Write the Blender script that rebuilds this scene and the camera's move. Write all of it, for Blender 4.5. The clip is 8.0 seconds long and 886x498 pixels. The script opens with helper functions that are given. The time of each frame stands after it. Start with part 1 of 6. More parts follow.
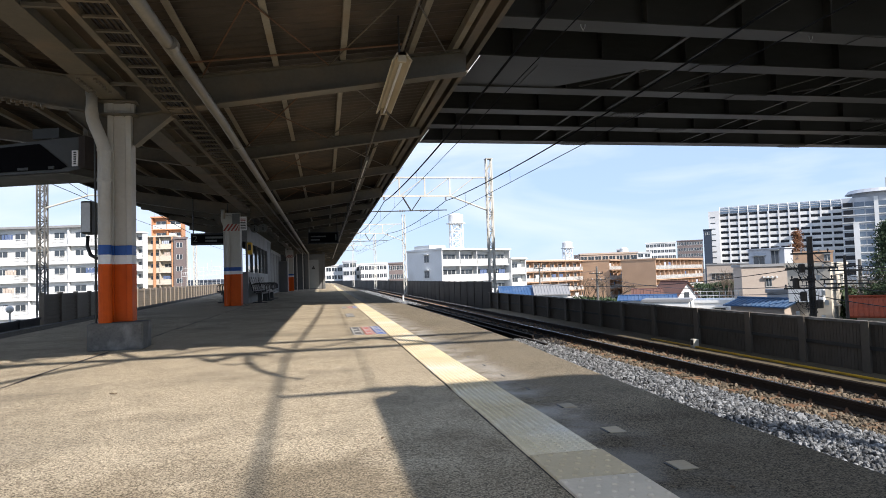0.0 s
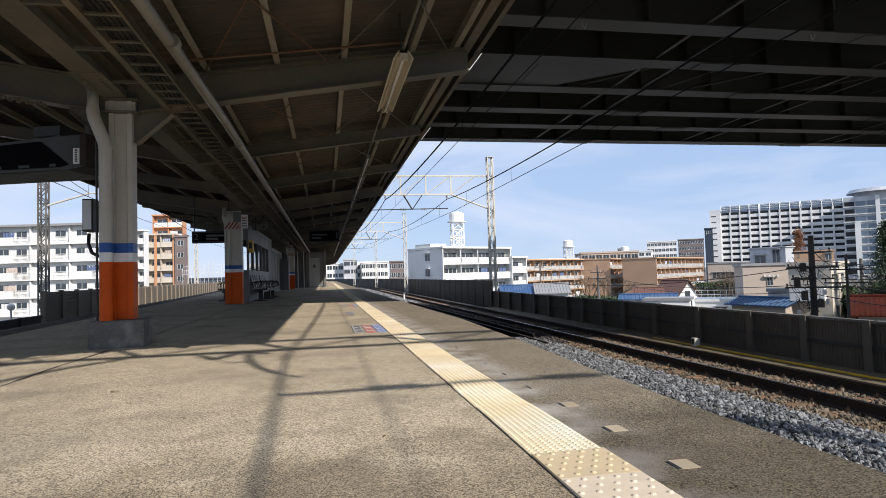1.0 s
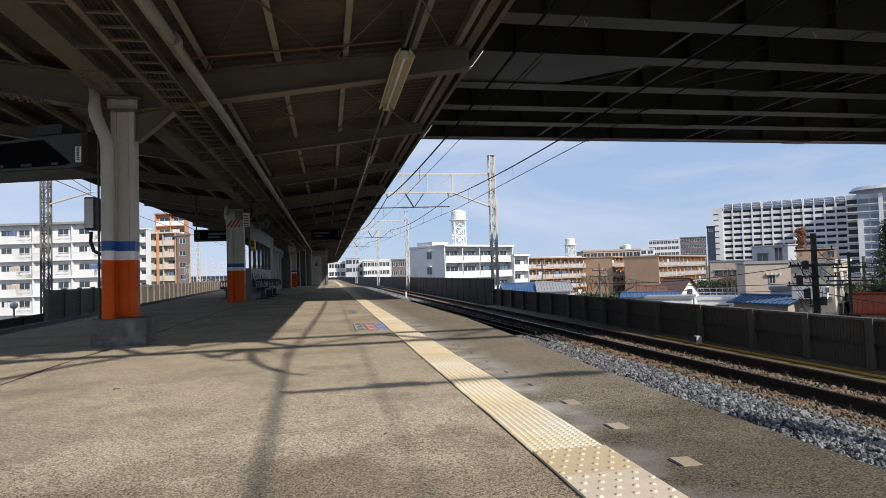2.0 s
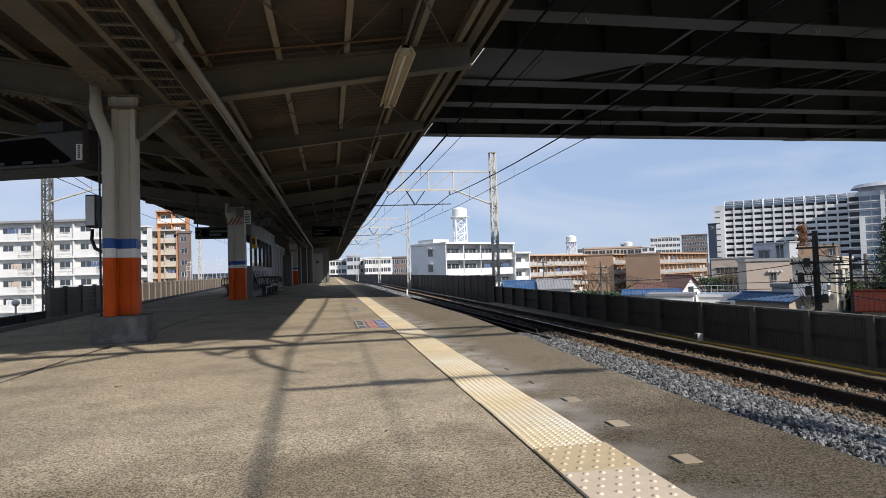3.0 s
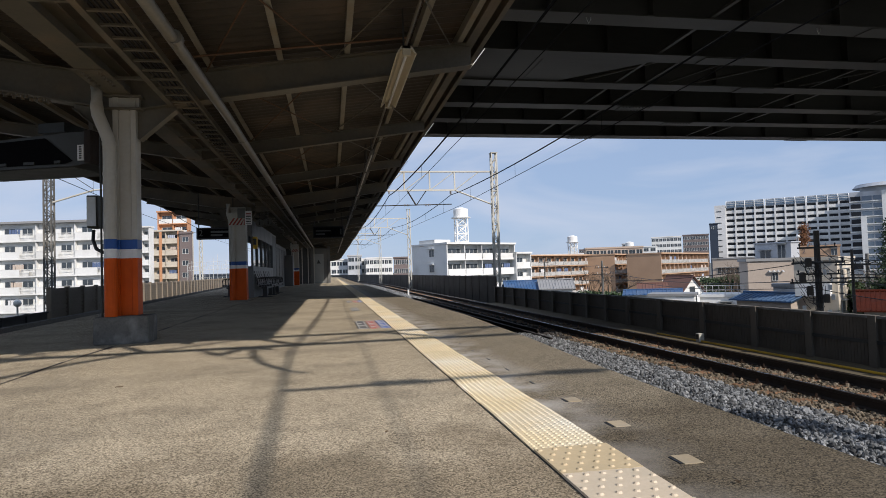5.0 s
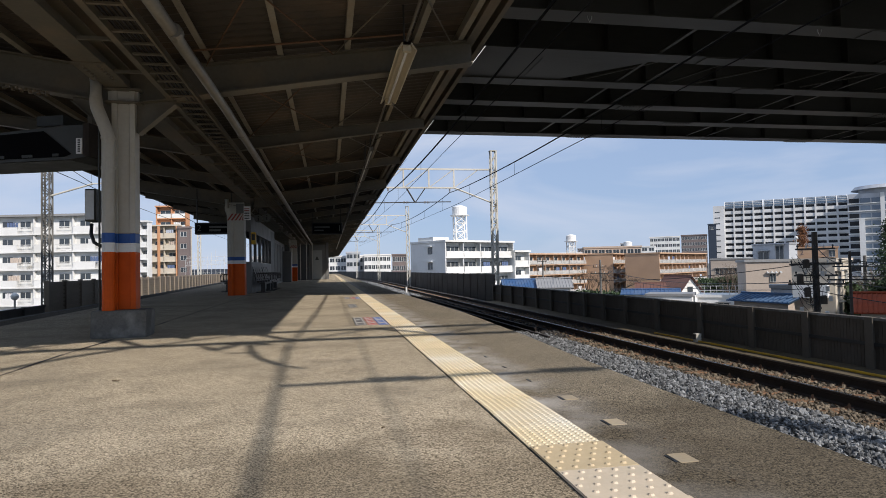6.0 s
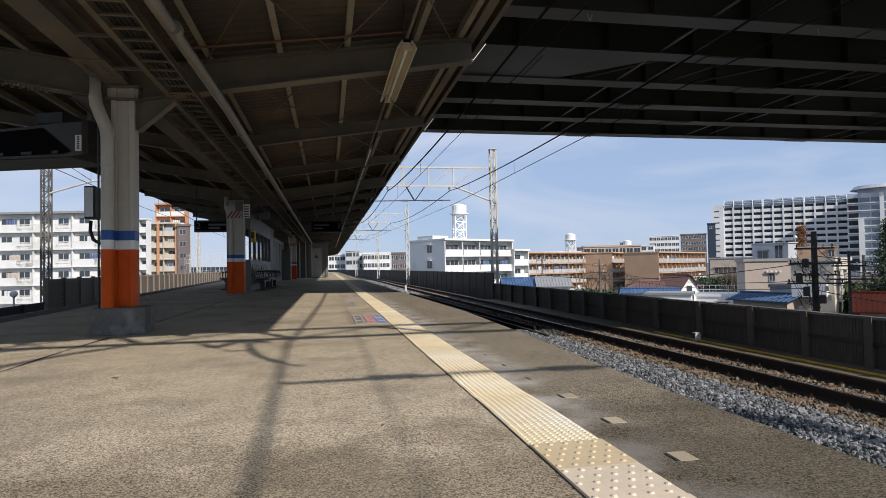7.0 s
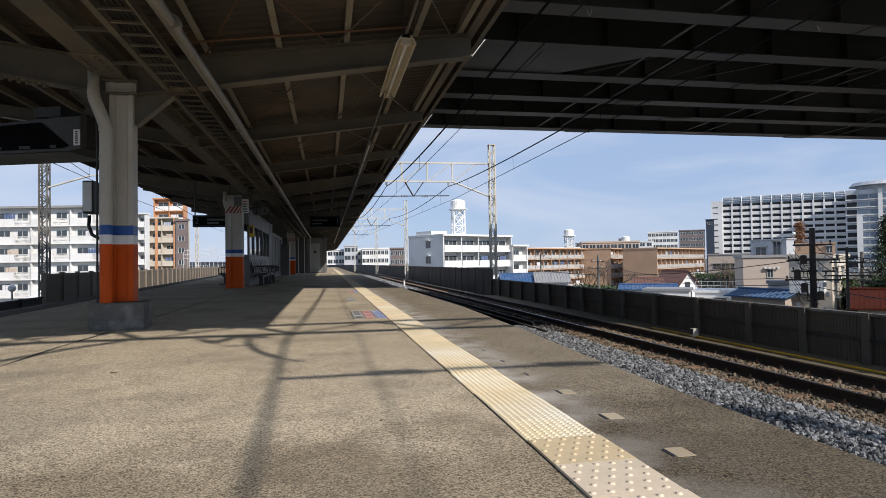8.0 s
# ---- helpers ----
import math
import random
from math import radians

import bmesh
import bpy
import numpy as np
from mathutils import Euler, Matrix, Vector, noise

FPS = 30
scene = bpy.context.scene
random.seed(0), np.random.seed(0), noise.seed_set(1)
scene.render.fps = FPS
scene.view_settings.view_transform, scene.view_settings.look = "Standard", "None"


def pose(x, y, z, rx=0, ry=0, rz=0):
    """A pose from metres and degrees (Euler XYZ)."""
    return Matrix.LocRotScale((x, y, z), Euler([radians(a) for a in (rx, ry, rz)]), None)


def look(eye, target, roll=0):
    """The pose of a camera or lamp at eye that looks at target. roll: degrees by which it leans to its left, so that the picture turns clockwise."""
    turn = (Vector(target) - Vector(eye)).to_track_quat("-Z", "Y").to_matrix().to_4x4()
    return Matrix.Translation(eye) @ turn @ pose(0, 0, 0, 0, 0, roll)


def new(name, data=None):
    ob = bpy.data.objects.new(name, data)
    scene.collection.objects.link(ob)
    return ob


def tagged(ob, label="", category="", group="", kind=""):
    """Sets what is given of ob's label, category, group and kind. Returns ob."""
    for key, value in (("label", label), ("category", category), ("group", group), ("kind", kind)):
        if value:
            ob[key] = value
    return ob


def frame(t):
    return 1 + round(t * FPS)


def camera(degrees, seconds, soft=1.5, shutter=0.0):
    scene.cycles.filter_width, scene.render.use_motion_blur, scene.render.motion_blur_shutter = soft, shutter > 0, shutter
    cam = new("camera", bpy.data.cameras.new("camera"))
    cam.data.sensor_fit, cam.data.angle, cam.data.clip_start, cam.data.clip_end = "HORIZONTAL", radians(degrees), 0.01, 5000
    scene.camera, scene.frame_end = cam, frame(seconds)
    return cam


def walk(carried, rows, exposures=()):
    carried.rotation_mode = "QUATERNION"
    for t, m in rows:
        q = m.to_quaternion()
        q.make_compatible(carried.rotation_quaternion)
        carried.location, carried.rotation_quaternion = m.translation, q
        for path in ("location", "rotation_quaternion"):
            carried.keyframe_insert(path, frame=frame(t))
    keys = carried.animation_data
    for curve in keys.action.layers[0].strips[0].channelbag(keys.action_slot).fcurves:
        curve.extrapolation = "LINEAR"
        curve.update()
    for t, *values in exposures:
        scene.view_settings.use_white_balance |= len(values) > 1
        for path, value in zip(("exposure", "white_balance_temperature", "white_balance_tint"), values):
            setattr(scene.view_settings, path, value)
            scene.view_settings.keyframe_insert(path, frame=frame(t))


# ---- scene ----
PATH = [
    (0, (-0.003, -0.008, 0.716), (0.378, 1.954, 0.804), -1.8),
    (0.5, (-0.005, -0.004, 0.715), (0.375, 1.958, 0.802), -1.8),
    (1, (-0.006, -0.001, 0.715), (0.372, 1.961, 0.798), -1.7),
    (1.5, (-0.005, 0.0, 0.712), (0.37, 1.963, 0.792), -1.7),
    (3, (-0.001, 0.001, 0.712), (0.367, 1.965, 0.781), -1.75),
    (3.5, (-0.001, 0.0, 0.712), (0.369, 1.964, 0.777), -1.65),
    (4, (0.001, -0.003, 0.715), (0.368, 1.962, 0.782), -1.8),
    (4.5, (0.002, -0.002, 0.715), (0.366, 1.964, 0.787), -1.9),
    (6, (0.004, 0.001, 0.709), (0.373, 1.966, 0.771), -1.2),
    (6.5, (-0.001, -0.002, 0.71), (0.37, 1.962, 0.771), -0.95),
    (7, (0.002, 0.007, 0.705), (0.373, 1.972, 0.762), -1.05),
    (7.5, (0.001, 0.006, 0.705), (0.375, 1.97, 0.752), -0.85),
    (8, (0.0, 0.003, 0.708), (0.375, 1.967, 0.75), -0.9),
]
EXPOSURES = [(t, stops, 6400, 14.0) for t, stops in ((0, 0.45), (0.5, 0.39), (1.0, 0.10), (1.5, -0.05), (3.0, -0.14), (3.5, -0.17), (4.5, -0.25), (6.0, -0.21), (7.0, -0.17), (8.0, -0.13))]
cam = camera(72.0, 8.0, soft=0.35)
walk(cam, [(t, look(eye, target, roll)) for t, eye, target, roll in PATH], EXPOSURES)

# ---- world, sun, exposure ----
SUN_WAY = Vector((-0.75, 1.25, -1.0)).normalized()
sun_elevation = math.asin(-SUN_WAY.z)
sun_turn = math.atan2(-SUN_WAY.x, -SUN_WAY.y)

world = bpy.data.worlds.new("sky")
scene.world = world
world.use_nodes = True
wn, wl = world.node_tree.nodes, world.node_tree.links
sky = wn.new("ShaderNodeTexSky")
sky.sky_type, sky.sun_disc = "NISHITA", False
sky.sun_elevation, sky.sun_rotation = sun_elevation, sun_turn
sky.altitude = 500
sky.air_density, sky.dust_density, sky.ozone_density = 1.0, 0.0, 2.0
haze = wn.new("ShaderNodeMix")                   # pale winter haze over the whole sky
haze.data_type = "RGBA"
haze.inputs["Factor"].default_value = 0.75
haze.inputs["B"].default_value = (5.2, 7.1, 10.2, 1)
wl.new(sky.outputs["Color"], haze.inputs["A"])
veil = wn.new("ShaderNodeTexNoise")              # thin high cloud in flat streaks
veil.inputs["Scale"].default_value, veil.inputs["Detail"].default_value = 2.2, 8
veil.inputs["Distortion"].default_value = 0.9
veil_place = wn.new("ShaderNodeTexCoord")
veil_stretch = wn.new("ShaderNodeMapping")
veil_stretch.inputs["Scale"].default_value = (1.0, 1.0, 4.0)
veil_stretch.inputs["Rotation"].default_value = (0.0, 0.12, 0.0)
wl.new(veil_place.outputs["Generated"], veil_stretch.inputs["Vector"])
wl.new(veil_stretch.outputs["Vector"], veil.inputs["Vector"])
veil_range = wn.new("ShaderNodeMapRange")
veil_range.inputs["From Min"].default_value, veil_range.inputs["From Max"].default_value = 0.40, 0.66
veil_range.inputs["To Min"].default_value, veil_range.inputs["To Max"].default_value = 0.0, 0.75
veil_mix = wn.new("ShaderNodeMix")
veil_mix.data_type = "RGBA"
veil_mix.inputs["B"].default_value = (8.0, 8.9, 10.4, 1)
wl.new(veil.outputs["Fac"], veil_range.inputs["Value"])
wl.new(veil_range.outputs["Result"], veil_mix.inputs["Factor"])
wl.new(haze.outputs["Result"], veil_mix.inputs["A"])
wl.new(veil_mix.outputs["Result"], wn["Background"].inputs["Color"])
wn["Background"].inputs["Strength"].default_value = 0.088

sun_data = bpy.data.lights.new("sun", "SUN")
sun_data.energy, sun_data.angle, sun_data.color = 5.3, radians(0.6), (1.0, 0.94, 0.84)
sun = new("sun", sun_data)
sun.rotation_mode = "QUATERNION"
sun.rotation_quaternion = SUN_WAY.to_track_quat("-Z", "Y")


# ---- building helpers ----
def box(bm, x0, x1, y0, y1, z0, z1, m=None):
    v = [bm.verts.new(c) for c in ((x0, y0, z0), (x1, y0, z0), (x1, y1, z0), (x0, y1, z0),
                                   (x0, y0, z1), (x1, y0, z1), (x1, y1, z1), (x0, y1, z1))]
    for f in ((3, 2, 1, 0), (4, 5, 6, 7), (0, 1, 5, 4), (1, 2, 6, 5), (2, 3, 7, 6), (3, 0, 4, 7)):
        bm.faces.new([v[i] for i in f])
    if m is not None:
        for q in v:
            q.co = m @ q.co
    return v


def bevelled(bm, width=0.01, segments=1):
    bmesh.ops.bevel(bm, geom=bm.edges[:], offset=width, segments=segments, affect="EDGES", clamp_overlap=True)
    return bm


def rod(bm, a, b, r, sides=8, r2=None):
    a, b = Vector(a), Vector(b)
    way = b - a
    q = way.to_track_quat("Z", "Y")
    rings = []
    for c, rr in ((a, r), (b, r if r2 is None else r2)):
        rings.append([bm.verts.new(c + q @ Vector((rr * math.cos(2 * math.pi * i / sides), rr * math.sin(2 * math.pi * i / sides), 0))) for i in range(sides)])
    for i in range(sides):
        j = (i + 1) % sides
        bm.faces.new((rings[0][i], rings[0][j], rings[1][j], rings[1][i]))
    bm.faces.new(rings[0][::-1])
    bm.faces.new(rings[1])


def pipe_run(bm, points, r, sides=10):
    pts = [Vector(p) for p in points]
    rings = []
    for k, p in enumerate(pts):
        way = (pts[min(k + 1, len(pts) - 1)] - pts[max(k - 1, 0)]).normalized()
        q = way.to_track_quat("Z", "Y")
        rings.append([bm.verts.new(p + q @ Vector((r * math.cos(2 * math.pi * i / sides), r * math.sin(2 * math.pi * i / sides), 0))) for i in range(sides)])
    for a, b in zip(rings, rings[1:]):
        for i in range(sides):
            j = (i + 1) % sides
            bm.faces.new((a[i], a[j], b[j], b[i]))
    bm.faces.new(rings[0][::-1])
    bm.faces.new(rings[-1])


def sweep(bm, profile, a, b):
    """A closed profile of (side, up) points pulled straight from a to b; the side points to the right of the way."""
    a, b = Vector(a), Vector(b)
    way = (b - a).normalized()
    side = way.cross(Vector((0, 0, 1))).normalized()
    up = side.cross(way)
    r0 = [bm.verts.new(a + side * s + up * u) for s, u in profile]
    r1 = [bm.verts.new(b + side * s + up * u) for s, u in profile]
    n = len(profile)
    for i in range(n):
        j = (i + 1) % n
        bm.faces.new((r0[i], r0[j], r1[j], r1[i]))
    bm.faces.new(r0[::-1])
    bm.faces.new(r1)


def i_profile(w, h, tf, tw):
    return [(-w / 2, 0), (w / 2, 0), (w / 2, tf), (tw / 2, tf), (tw / 2, h - tf), (w / 2, h - tf), (w / 2, h),
            (-w / 2, h), (-w / 2, h - tf), (-tw / 2, h - tf), (-tw / 2, tf), (-w / 2, tf)]


def mesh_of(name, bm, material, smooth=False):
    bmesh.ops.recalc_face_normals(bm, faces=bm.faces[:])
    me = bpy.data.meshes.new(name)
    bm.to_mesh(me)
    bm.free()
    me.materials.append(material)
    if smooth:
        for p in me.polygons:
            p.use_smooth = True
    return me


def part(name, bm, material, parent, label="", smooth=False):
    ob = new(name, mesh_of(name, bm, material, smooth))
    ob.parent = parent
    return tagged(ob, label)


def piece(name, me, parent, m):
    ob = new(name, me)
    ob.parent = parent
    ob.matrix_basis = m
    return ob


def thing(name, label, category, group="", m=None):
    ob = new(name)
    ob.empty_display_size = 0.2
    if m is not None:
        ob.matrix_basis = m
    return tagged(ob, label, category, group)


def solid(name, bm, material, label, category="", group="", kind="", smooth=False):
    return tagged(new(name, mesh_of(name, bm, material, smooth)), label, category, group, kind)


# ---- materials ----
def mat(name, a, b=None, rough=0.7, metal=0.0, scale=6.0, fine=60.0, bump=0.2, bump_scale=None, stain=None,
        stain_scale=0.8, stain_amount=0.5, by_piece=0.0, stretch=(1, 1, 1), spec=0.4, island=False, grain=False, patches=None, dust=None, pit_shade=None):
    """Two colours mixed by noise at two scales, blotches of a stain, fine relief."""
    b = b or tuple(c * 0.75 for c in a)
    m = bpy.data.materials.new(name)
    m.use_nodes = True
    n, l = m.node_tree.nodes, m.node_tree.links
    bsdf = n["Principled BSDF"]
    geo = n.new("ShaderNodeNewGeometry")
    mp = n.new("ShaderNodeMapping")
    mp.inputs["Scale"].default_value = stretch
    l.new(geo.outputs["Position"], mp.inputs["Vector"])

    def tex(s, detail):
        t = n.new("ShaderNodeTexNoise")
        t.inputs["Scale"].default_value, t.inputs["Detail"].default_value = s, detail
        l.new(mp.outputs["Vector"], t.inputs["Vector"])
        return t

    def ramp(src, lo, hi):
        r = n.new("ShaderNodeMapRange")
        r.inputs["From Min"].default_value, r.inputs["From Max"].default_value = lo, hi
        l.new(src, r.inputs["Value"])
        return r.outputs["Result"]

    def mix(fac, c1, c2):
        x = n.new("ShaderNodeMix")
        x.data_type = "RGBA"
        for sock, c in ((x.inputs["A"], c1), (x.inputs["B"], c2)):
            if isinstance(c, tuple):
                sock.default_value = (*c, 1)
            else:
                l.new(c, sock)
        if isinstance(fac, float):
            x.inputs["Factor"].default_value = fac
        else:
            l.new(fac, x.inputs["Factor"])
        return x.outputs["Result"]

    big = tex(scale, 4)
    if grain:                               # crushed stone set in tar: one tone per grain
        vor = n.new("ShaderNodeTexVoronoi")
        vor.inputs["Scale"].default_value = fine
        l.new(mp.outputs["Vector"], vor.inputs["Vector"])
        bw = n.new("ShaderNodeSeparateColor")
        l.new(vor.outputs["Color"], bw.inputs["Color"])
        fine_out = bw.outputs["Red"]
    else:
        fine_out = tex(fine, 3).outputs["Fac"]
    both = n.new("ShaderNodeMath")
    both.operation = "ADD"
    l.new(ramp(big.outputs["Fac"], *((0.2, 3.2) if grain else (0.3, 0.7))), both.inputs[0])
    l.new(ramp(fine_out, *((0.06, 0.94) if grain else (0.3, 0.7))), both.inputs[1])
    half = n.new("ShaderNodeMath")
    half.operation = "MULTIPLY"
    half.inputs[1].default_value = 0.85 if grain else 0.5
    l.new(both.outputs[0], half.inputs[0])
    colour = mix(half.outputs[0], a, b)
    if stain:
        st = tex(stain_scale, 6)
        f = n.new("ShaderNodeMath")
        f.operation = "MULTIPLY"
        f.inputs[1].default_value = stain_amount
        l.new(ramp(st.outputs["Fac"], 0.48, 0.68), f.inputs[0])
        colour = mix(f.outputs[0], colour, stain)
    if patches:                             # worn patches with torn edges
        pt = tex(patches[1], 9)
        tone = n.new("ShaderNodeMapRange")
        tone.inputs["From Min"].default_value, tone.inputs["From Max"].default_value = 0.5, 0.6
        tone.inputs["To Min"].default_value, tone.inputs["To Max"].default_value = 1.0, patches[0]
        l.new(pt.outputs["Fac"], tone.inputs["Value"])
        worn = n.new("ShaderNodeHueSaturation")
        l.new(tone.outputs["Result"], worn.inputs["Value"])
        l.new(colour, worn.inputs["Color"])
        colour = worn.outputs["Color"]
    if dust:                                # pale dust lying along the tactile blocks
        sep = n.new("ShaderNodeSeparateXYZ")
        l.new(geo.outputs["Position"], sep.inputs["Vector"])
        dn = tex(3.5, 6)
        prod = n.new("ShaderNodeMath")
        prod.operation = "MULTIPLY"
        l.new(ramp(sep.outputs["X"], dust[1], dust[0]), prod.inputs[0])
        l.new(ramp(dn.outputs["Fac"], 0.38, 0.62), prod.inputs[1])
        colour = mix(prod.outputs[0], colour, dust[2])
    if pit_shade:                                # shade in the grain's pits, multiplied into the colour towards the near end
        sep = n.new("ShaderNodeSeparateXYZ")
        l.new(geo.outputs["Position"], sep.inputs["Vector"])
        sn = tex(2.4, 7)
        wobble = n.new("ShaderNodeMath")
        wobble.operation = "MULTIPLY_ADD"
        wobble.inputs[1].default_value = 2.2
        l.new(sn.outputs["Fac"], wobble.inputs[0])
        l.new(sep.outputs["Y"], wobble.inputs[2])
        soft = n.new("ShaderNodeMath")
        soft.operation = "MULTIPLY"
        soft.inputs[1].default_value = 1.0
        l.new(ramp(wobble.outputs[0], pit_shade[0] + 1.1, pit_shade[1] + 1.1), soft.inputs[0])
        shade_mix = n.new("ShaderNodeMix")
        shade_mix.data_type, shade_mix.blend_type = "RGBA", "MULTIPLY"
        shade_mix.inputs["B"].default_value = (*pit_shade[2], 1)
        l.new(soft.outputs[0], shade_mix.inputs["Factor"])
        l.new(colour, shade_mix.inputs["A"])
        colour = shade_mix.outputs["Result"]
    if by_piece:
        src = geo.outputs["Random Per Island"] if island else n.new("ShaderNodeObjectInfo").outputs["Random"]
        hsv = n.new("ShaderNodeHueSaturation")
        r = n.new("ShaderNodeMapRange")
        r.inputs["To Min"].default_value, r.inputs["To Max"].default_value = 1 - by_piece, 1 + by_piece
        l.new(src, r.inputs["Value"])
        l.new(r.outputs["Result"], hsv.inputs["Value"])
        l.new(colour, hsv.inputs["Color"])
        colour = hsv.outputs["Color"]
    l.new(colour, bsdf.inputs["Base Color"])
    bsdf.inputs["Metallic"].default_value = metal
    bsdf.inputs["Specular IOR Level"].default_value = spec
    rr = n.new("ShaderNodeMapRange")
    rr.inputs["To Min"].default_value, rr.inputs["To Max"].default_value = max(0.05, rough - 0.12), min(1.0, rough + 0.12)
    l.new(big.outputs["Fac"], rr.inputs["Value"])
    l.new(rr.outputs["Result"], bsdf.inputs["Roughness"])
    if bump:
        bp = n.new("ShaderNodeBump")
        bp.inputs["Strength"].default_value = bump
        bp.inputs["Distance"].default_value = 0.01
        l.new(tex(bump_scale, 4).outputs["Fac"] if bump_scale else fine_out, bp.inputs["Height"])
        l.new(bp.outputs["Normal"], bsdf.inputs["Normal"])
    return m


def glass_mat(name, tint, rough=0.06):
    m = bpy.data.materials.new(name)
    m.use_nodes = True
    b = m.node_tree.nodes["Principled BSDF"]
    b.inputs["Base Color"].default_value = (*tint, 1)
    b.inputs["Roughness"].default_value = rough
    b.inputs["Specular IOR Level"].default_value = 0.7
    return m


# both asphalts darken at the near end: pit shade put into the colour
ASPHALT = mat("platform_asphalt", (0.77, 0.645, 0.46), (0.10, 0.08, 0.052), rough=0.9, spec=0.2, scale=1.1, fine=200, bump=0.5,
              bump_scale=170, stain=(0.15, 0.135, 0.105), stain_scale=0.8, stain_amount=0.4, grain=True, patches=(0.9, 3.2), pit_shade=(2.9, 2.1, (0.60, 0.58, 0.55)))
EDGE_ASPHALT = mat("edge_asphalt", (0.42, 0.35, 0.245), (0.03, 0.025, 0.018), rough=0.9, spec=0.2, scale=1.6, fine=200, bump=0.5,
                   bump_scale=170, stain=(0.17, 0.145, 0.105), stain_scale=0.6, stain_amount=0.35, grain=True, pit_shade=(3.5, 2.3, (0.46, 0.445, 0.42)), dust=(1.06, 1.42, (0.46, 0.43, 0.385)))
WEST_ASPHALT = mat("west_edge_asphalt", (0.18, 0.155, 0.118), (0.035, 0.03, 0.024), spec=0.1, rough=0.9, scale=1.6, fine=160, bump=0.5, bump_scale=170, grain=True)
CONCRETE = mat("concrete", spec=0.2, a=(0.17, 0.162, 0.148), b=(0.10, 0.098, 0.088), rough=0.9, scale=4, fine=50, bump=0.5, stain=(0.36, 0.345, 0.32), stain_scale=4.5, stain_amount=0.55)
CREAM = mat("cream_paint", (0.47, 0.45, 0.39), (0.40, 0.38, 0.325), rough=0.5, scale=2.0, fine=25, bump=0.08, stain=(0.33, 0.27, 0.19), stain_scale=1.6, stain_amount=0.35)
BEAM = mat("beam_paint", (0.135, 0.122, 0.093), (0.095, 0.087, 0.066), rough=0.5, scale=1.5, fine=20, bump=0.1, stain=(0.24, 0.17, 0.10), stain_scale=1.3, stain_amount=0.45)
ORANGE = mat("orange_paint", (0.60, 0.088, 0.004), (0.51, 0.074, 0.004), spec=0.2, rough=0.55, scale=3, fine=30, bump=0.06, stain=(0.40, 0.058, 0.005), stain_scale=3, stain_amount=0.35)
BLUE = mat("blue_paint", (0.018, 0.085, 0.31), (0.016, 0.07, 0.26), rough=0.45, scale=3, fine=30, bump=0.05)
WHITE = mat("white_paint", (0.74, 0.74, 0.72), (0.66, 0.66, 0.63), rough=0.5, scale=2, fine=30, bump=0.06)
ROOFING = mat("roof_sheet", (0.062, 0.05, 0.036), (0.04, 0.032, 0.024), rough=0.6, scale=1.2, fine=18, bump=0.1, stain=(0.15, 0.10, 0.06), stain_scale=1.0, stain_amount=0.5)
RUST = mat("rusty_steel", (0.20, 0.11, 0.06), (0.11, 0.06, 0.035), rough=0.85, scale=8, fine=80, bump=0.4)
BRIDGE = mat("bridge_steel", (0.050, 0.050, 0.043), (0.033, 0.033, 0.028), rough=0.43, spec=0.32, scale=0.7, fine=9, bump=0.05, stain=(0.11, 0.11, 0.10), stain_scale=0.35, stain_amount=0.6, stretch=(0.25, 1, 1))
DARK = mat("dark_steel", (0.05, 0.05, 0.048), (0.035, 0.035, 0.033), rough=0.5, scale=3, fine=40, bump=0.08)
GALV = mat("galvanised", (0.50, 0.51, 0.50), (0.40, 0.41, 0.40), rough=0.5, metal=0.3, scale=5, fine=40, bump=0.08, stain=(0.30, 0.28, 0.24), stain_scale=2, stain_amount=0.4)
RAIL = mat("rail_side", (0.034, 0.024, 0.018), (0.02, 0.014, 0.011), rough=0.8, scale=6, fine=70, bump=0.3)
RAIL_TOP = mat("rail_top", (0.62, 0.61, 0.59), (0.52, 0.51, 0.49), rough=0.22, metal=1.0, scale=4, fine=50, bump=0.03, stretch=(1, 0.1, 1))
STONE_GREY = mat("ballast_grey", (0.275, 0.278, 0.28), (0.03, 0.036, 0.038), rough=0.85, scale=9, fine=90, bump=0.4, by_piece=0.75, island=True)
STONE_BROWN = mat("ballast_brown", (0.225, 0.18, 0.125), (0.06, 0.047, 0.032), rough=0.9, scale=9, fine=90, bump=0.4, by_piece=0.45, island=True)
# near black: the road bridge's shade is put into the stone colour
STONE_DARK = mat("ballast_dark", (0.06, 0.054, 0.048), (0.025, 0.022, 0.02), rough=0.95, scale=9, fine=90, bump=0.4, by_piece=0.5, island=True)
BED_GREY = mat("ballast_bed", (0.07, 0.063, 0.055), (0.025, 0.022, 0.02), rough=0.95, scale=18, fine=45, bump=1.0, bump_scale=28)
WALLBROWN = mat("sound_panel", (0.095, 0.08, 0.06), (0.068, 0.056, 0.044), rough=0.6, scale=1.0, fine=20, bump=0.08, stain=(0.12, 0.10, 0.08), stain_scale=1.2, stain_amount=0.5, by_piece=0.1)
POSTPAINT = mat("post_paint", (0.12, 0.104, 0.083), (0.088, 0.076, 0.06), rough=0.6, scale=1.5, fine=20, bump=0.1, stain=(0.13, 0.10, 0.07), stain_scale=1.6, stain_amount=0.5)
YELLOW = mat("yellow_paint", (0.70, 0.42, 0.035), (0.60, 0.36, 0.03), rough=0.55, scale=3, fine=40, bump=0.1, stain=(0.30, 0.22, 0.09), stain_scale=4, stain_amount=0.4)
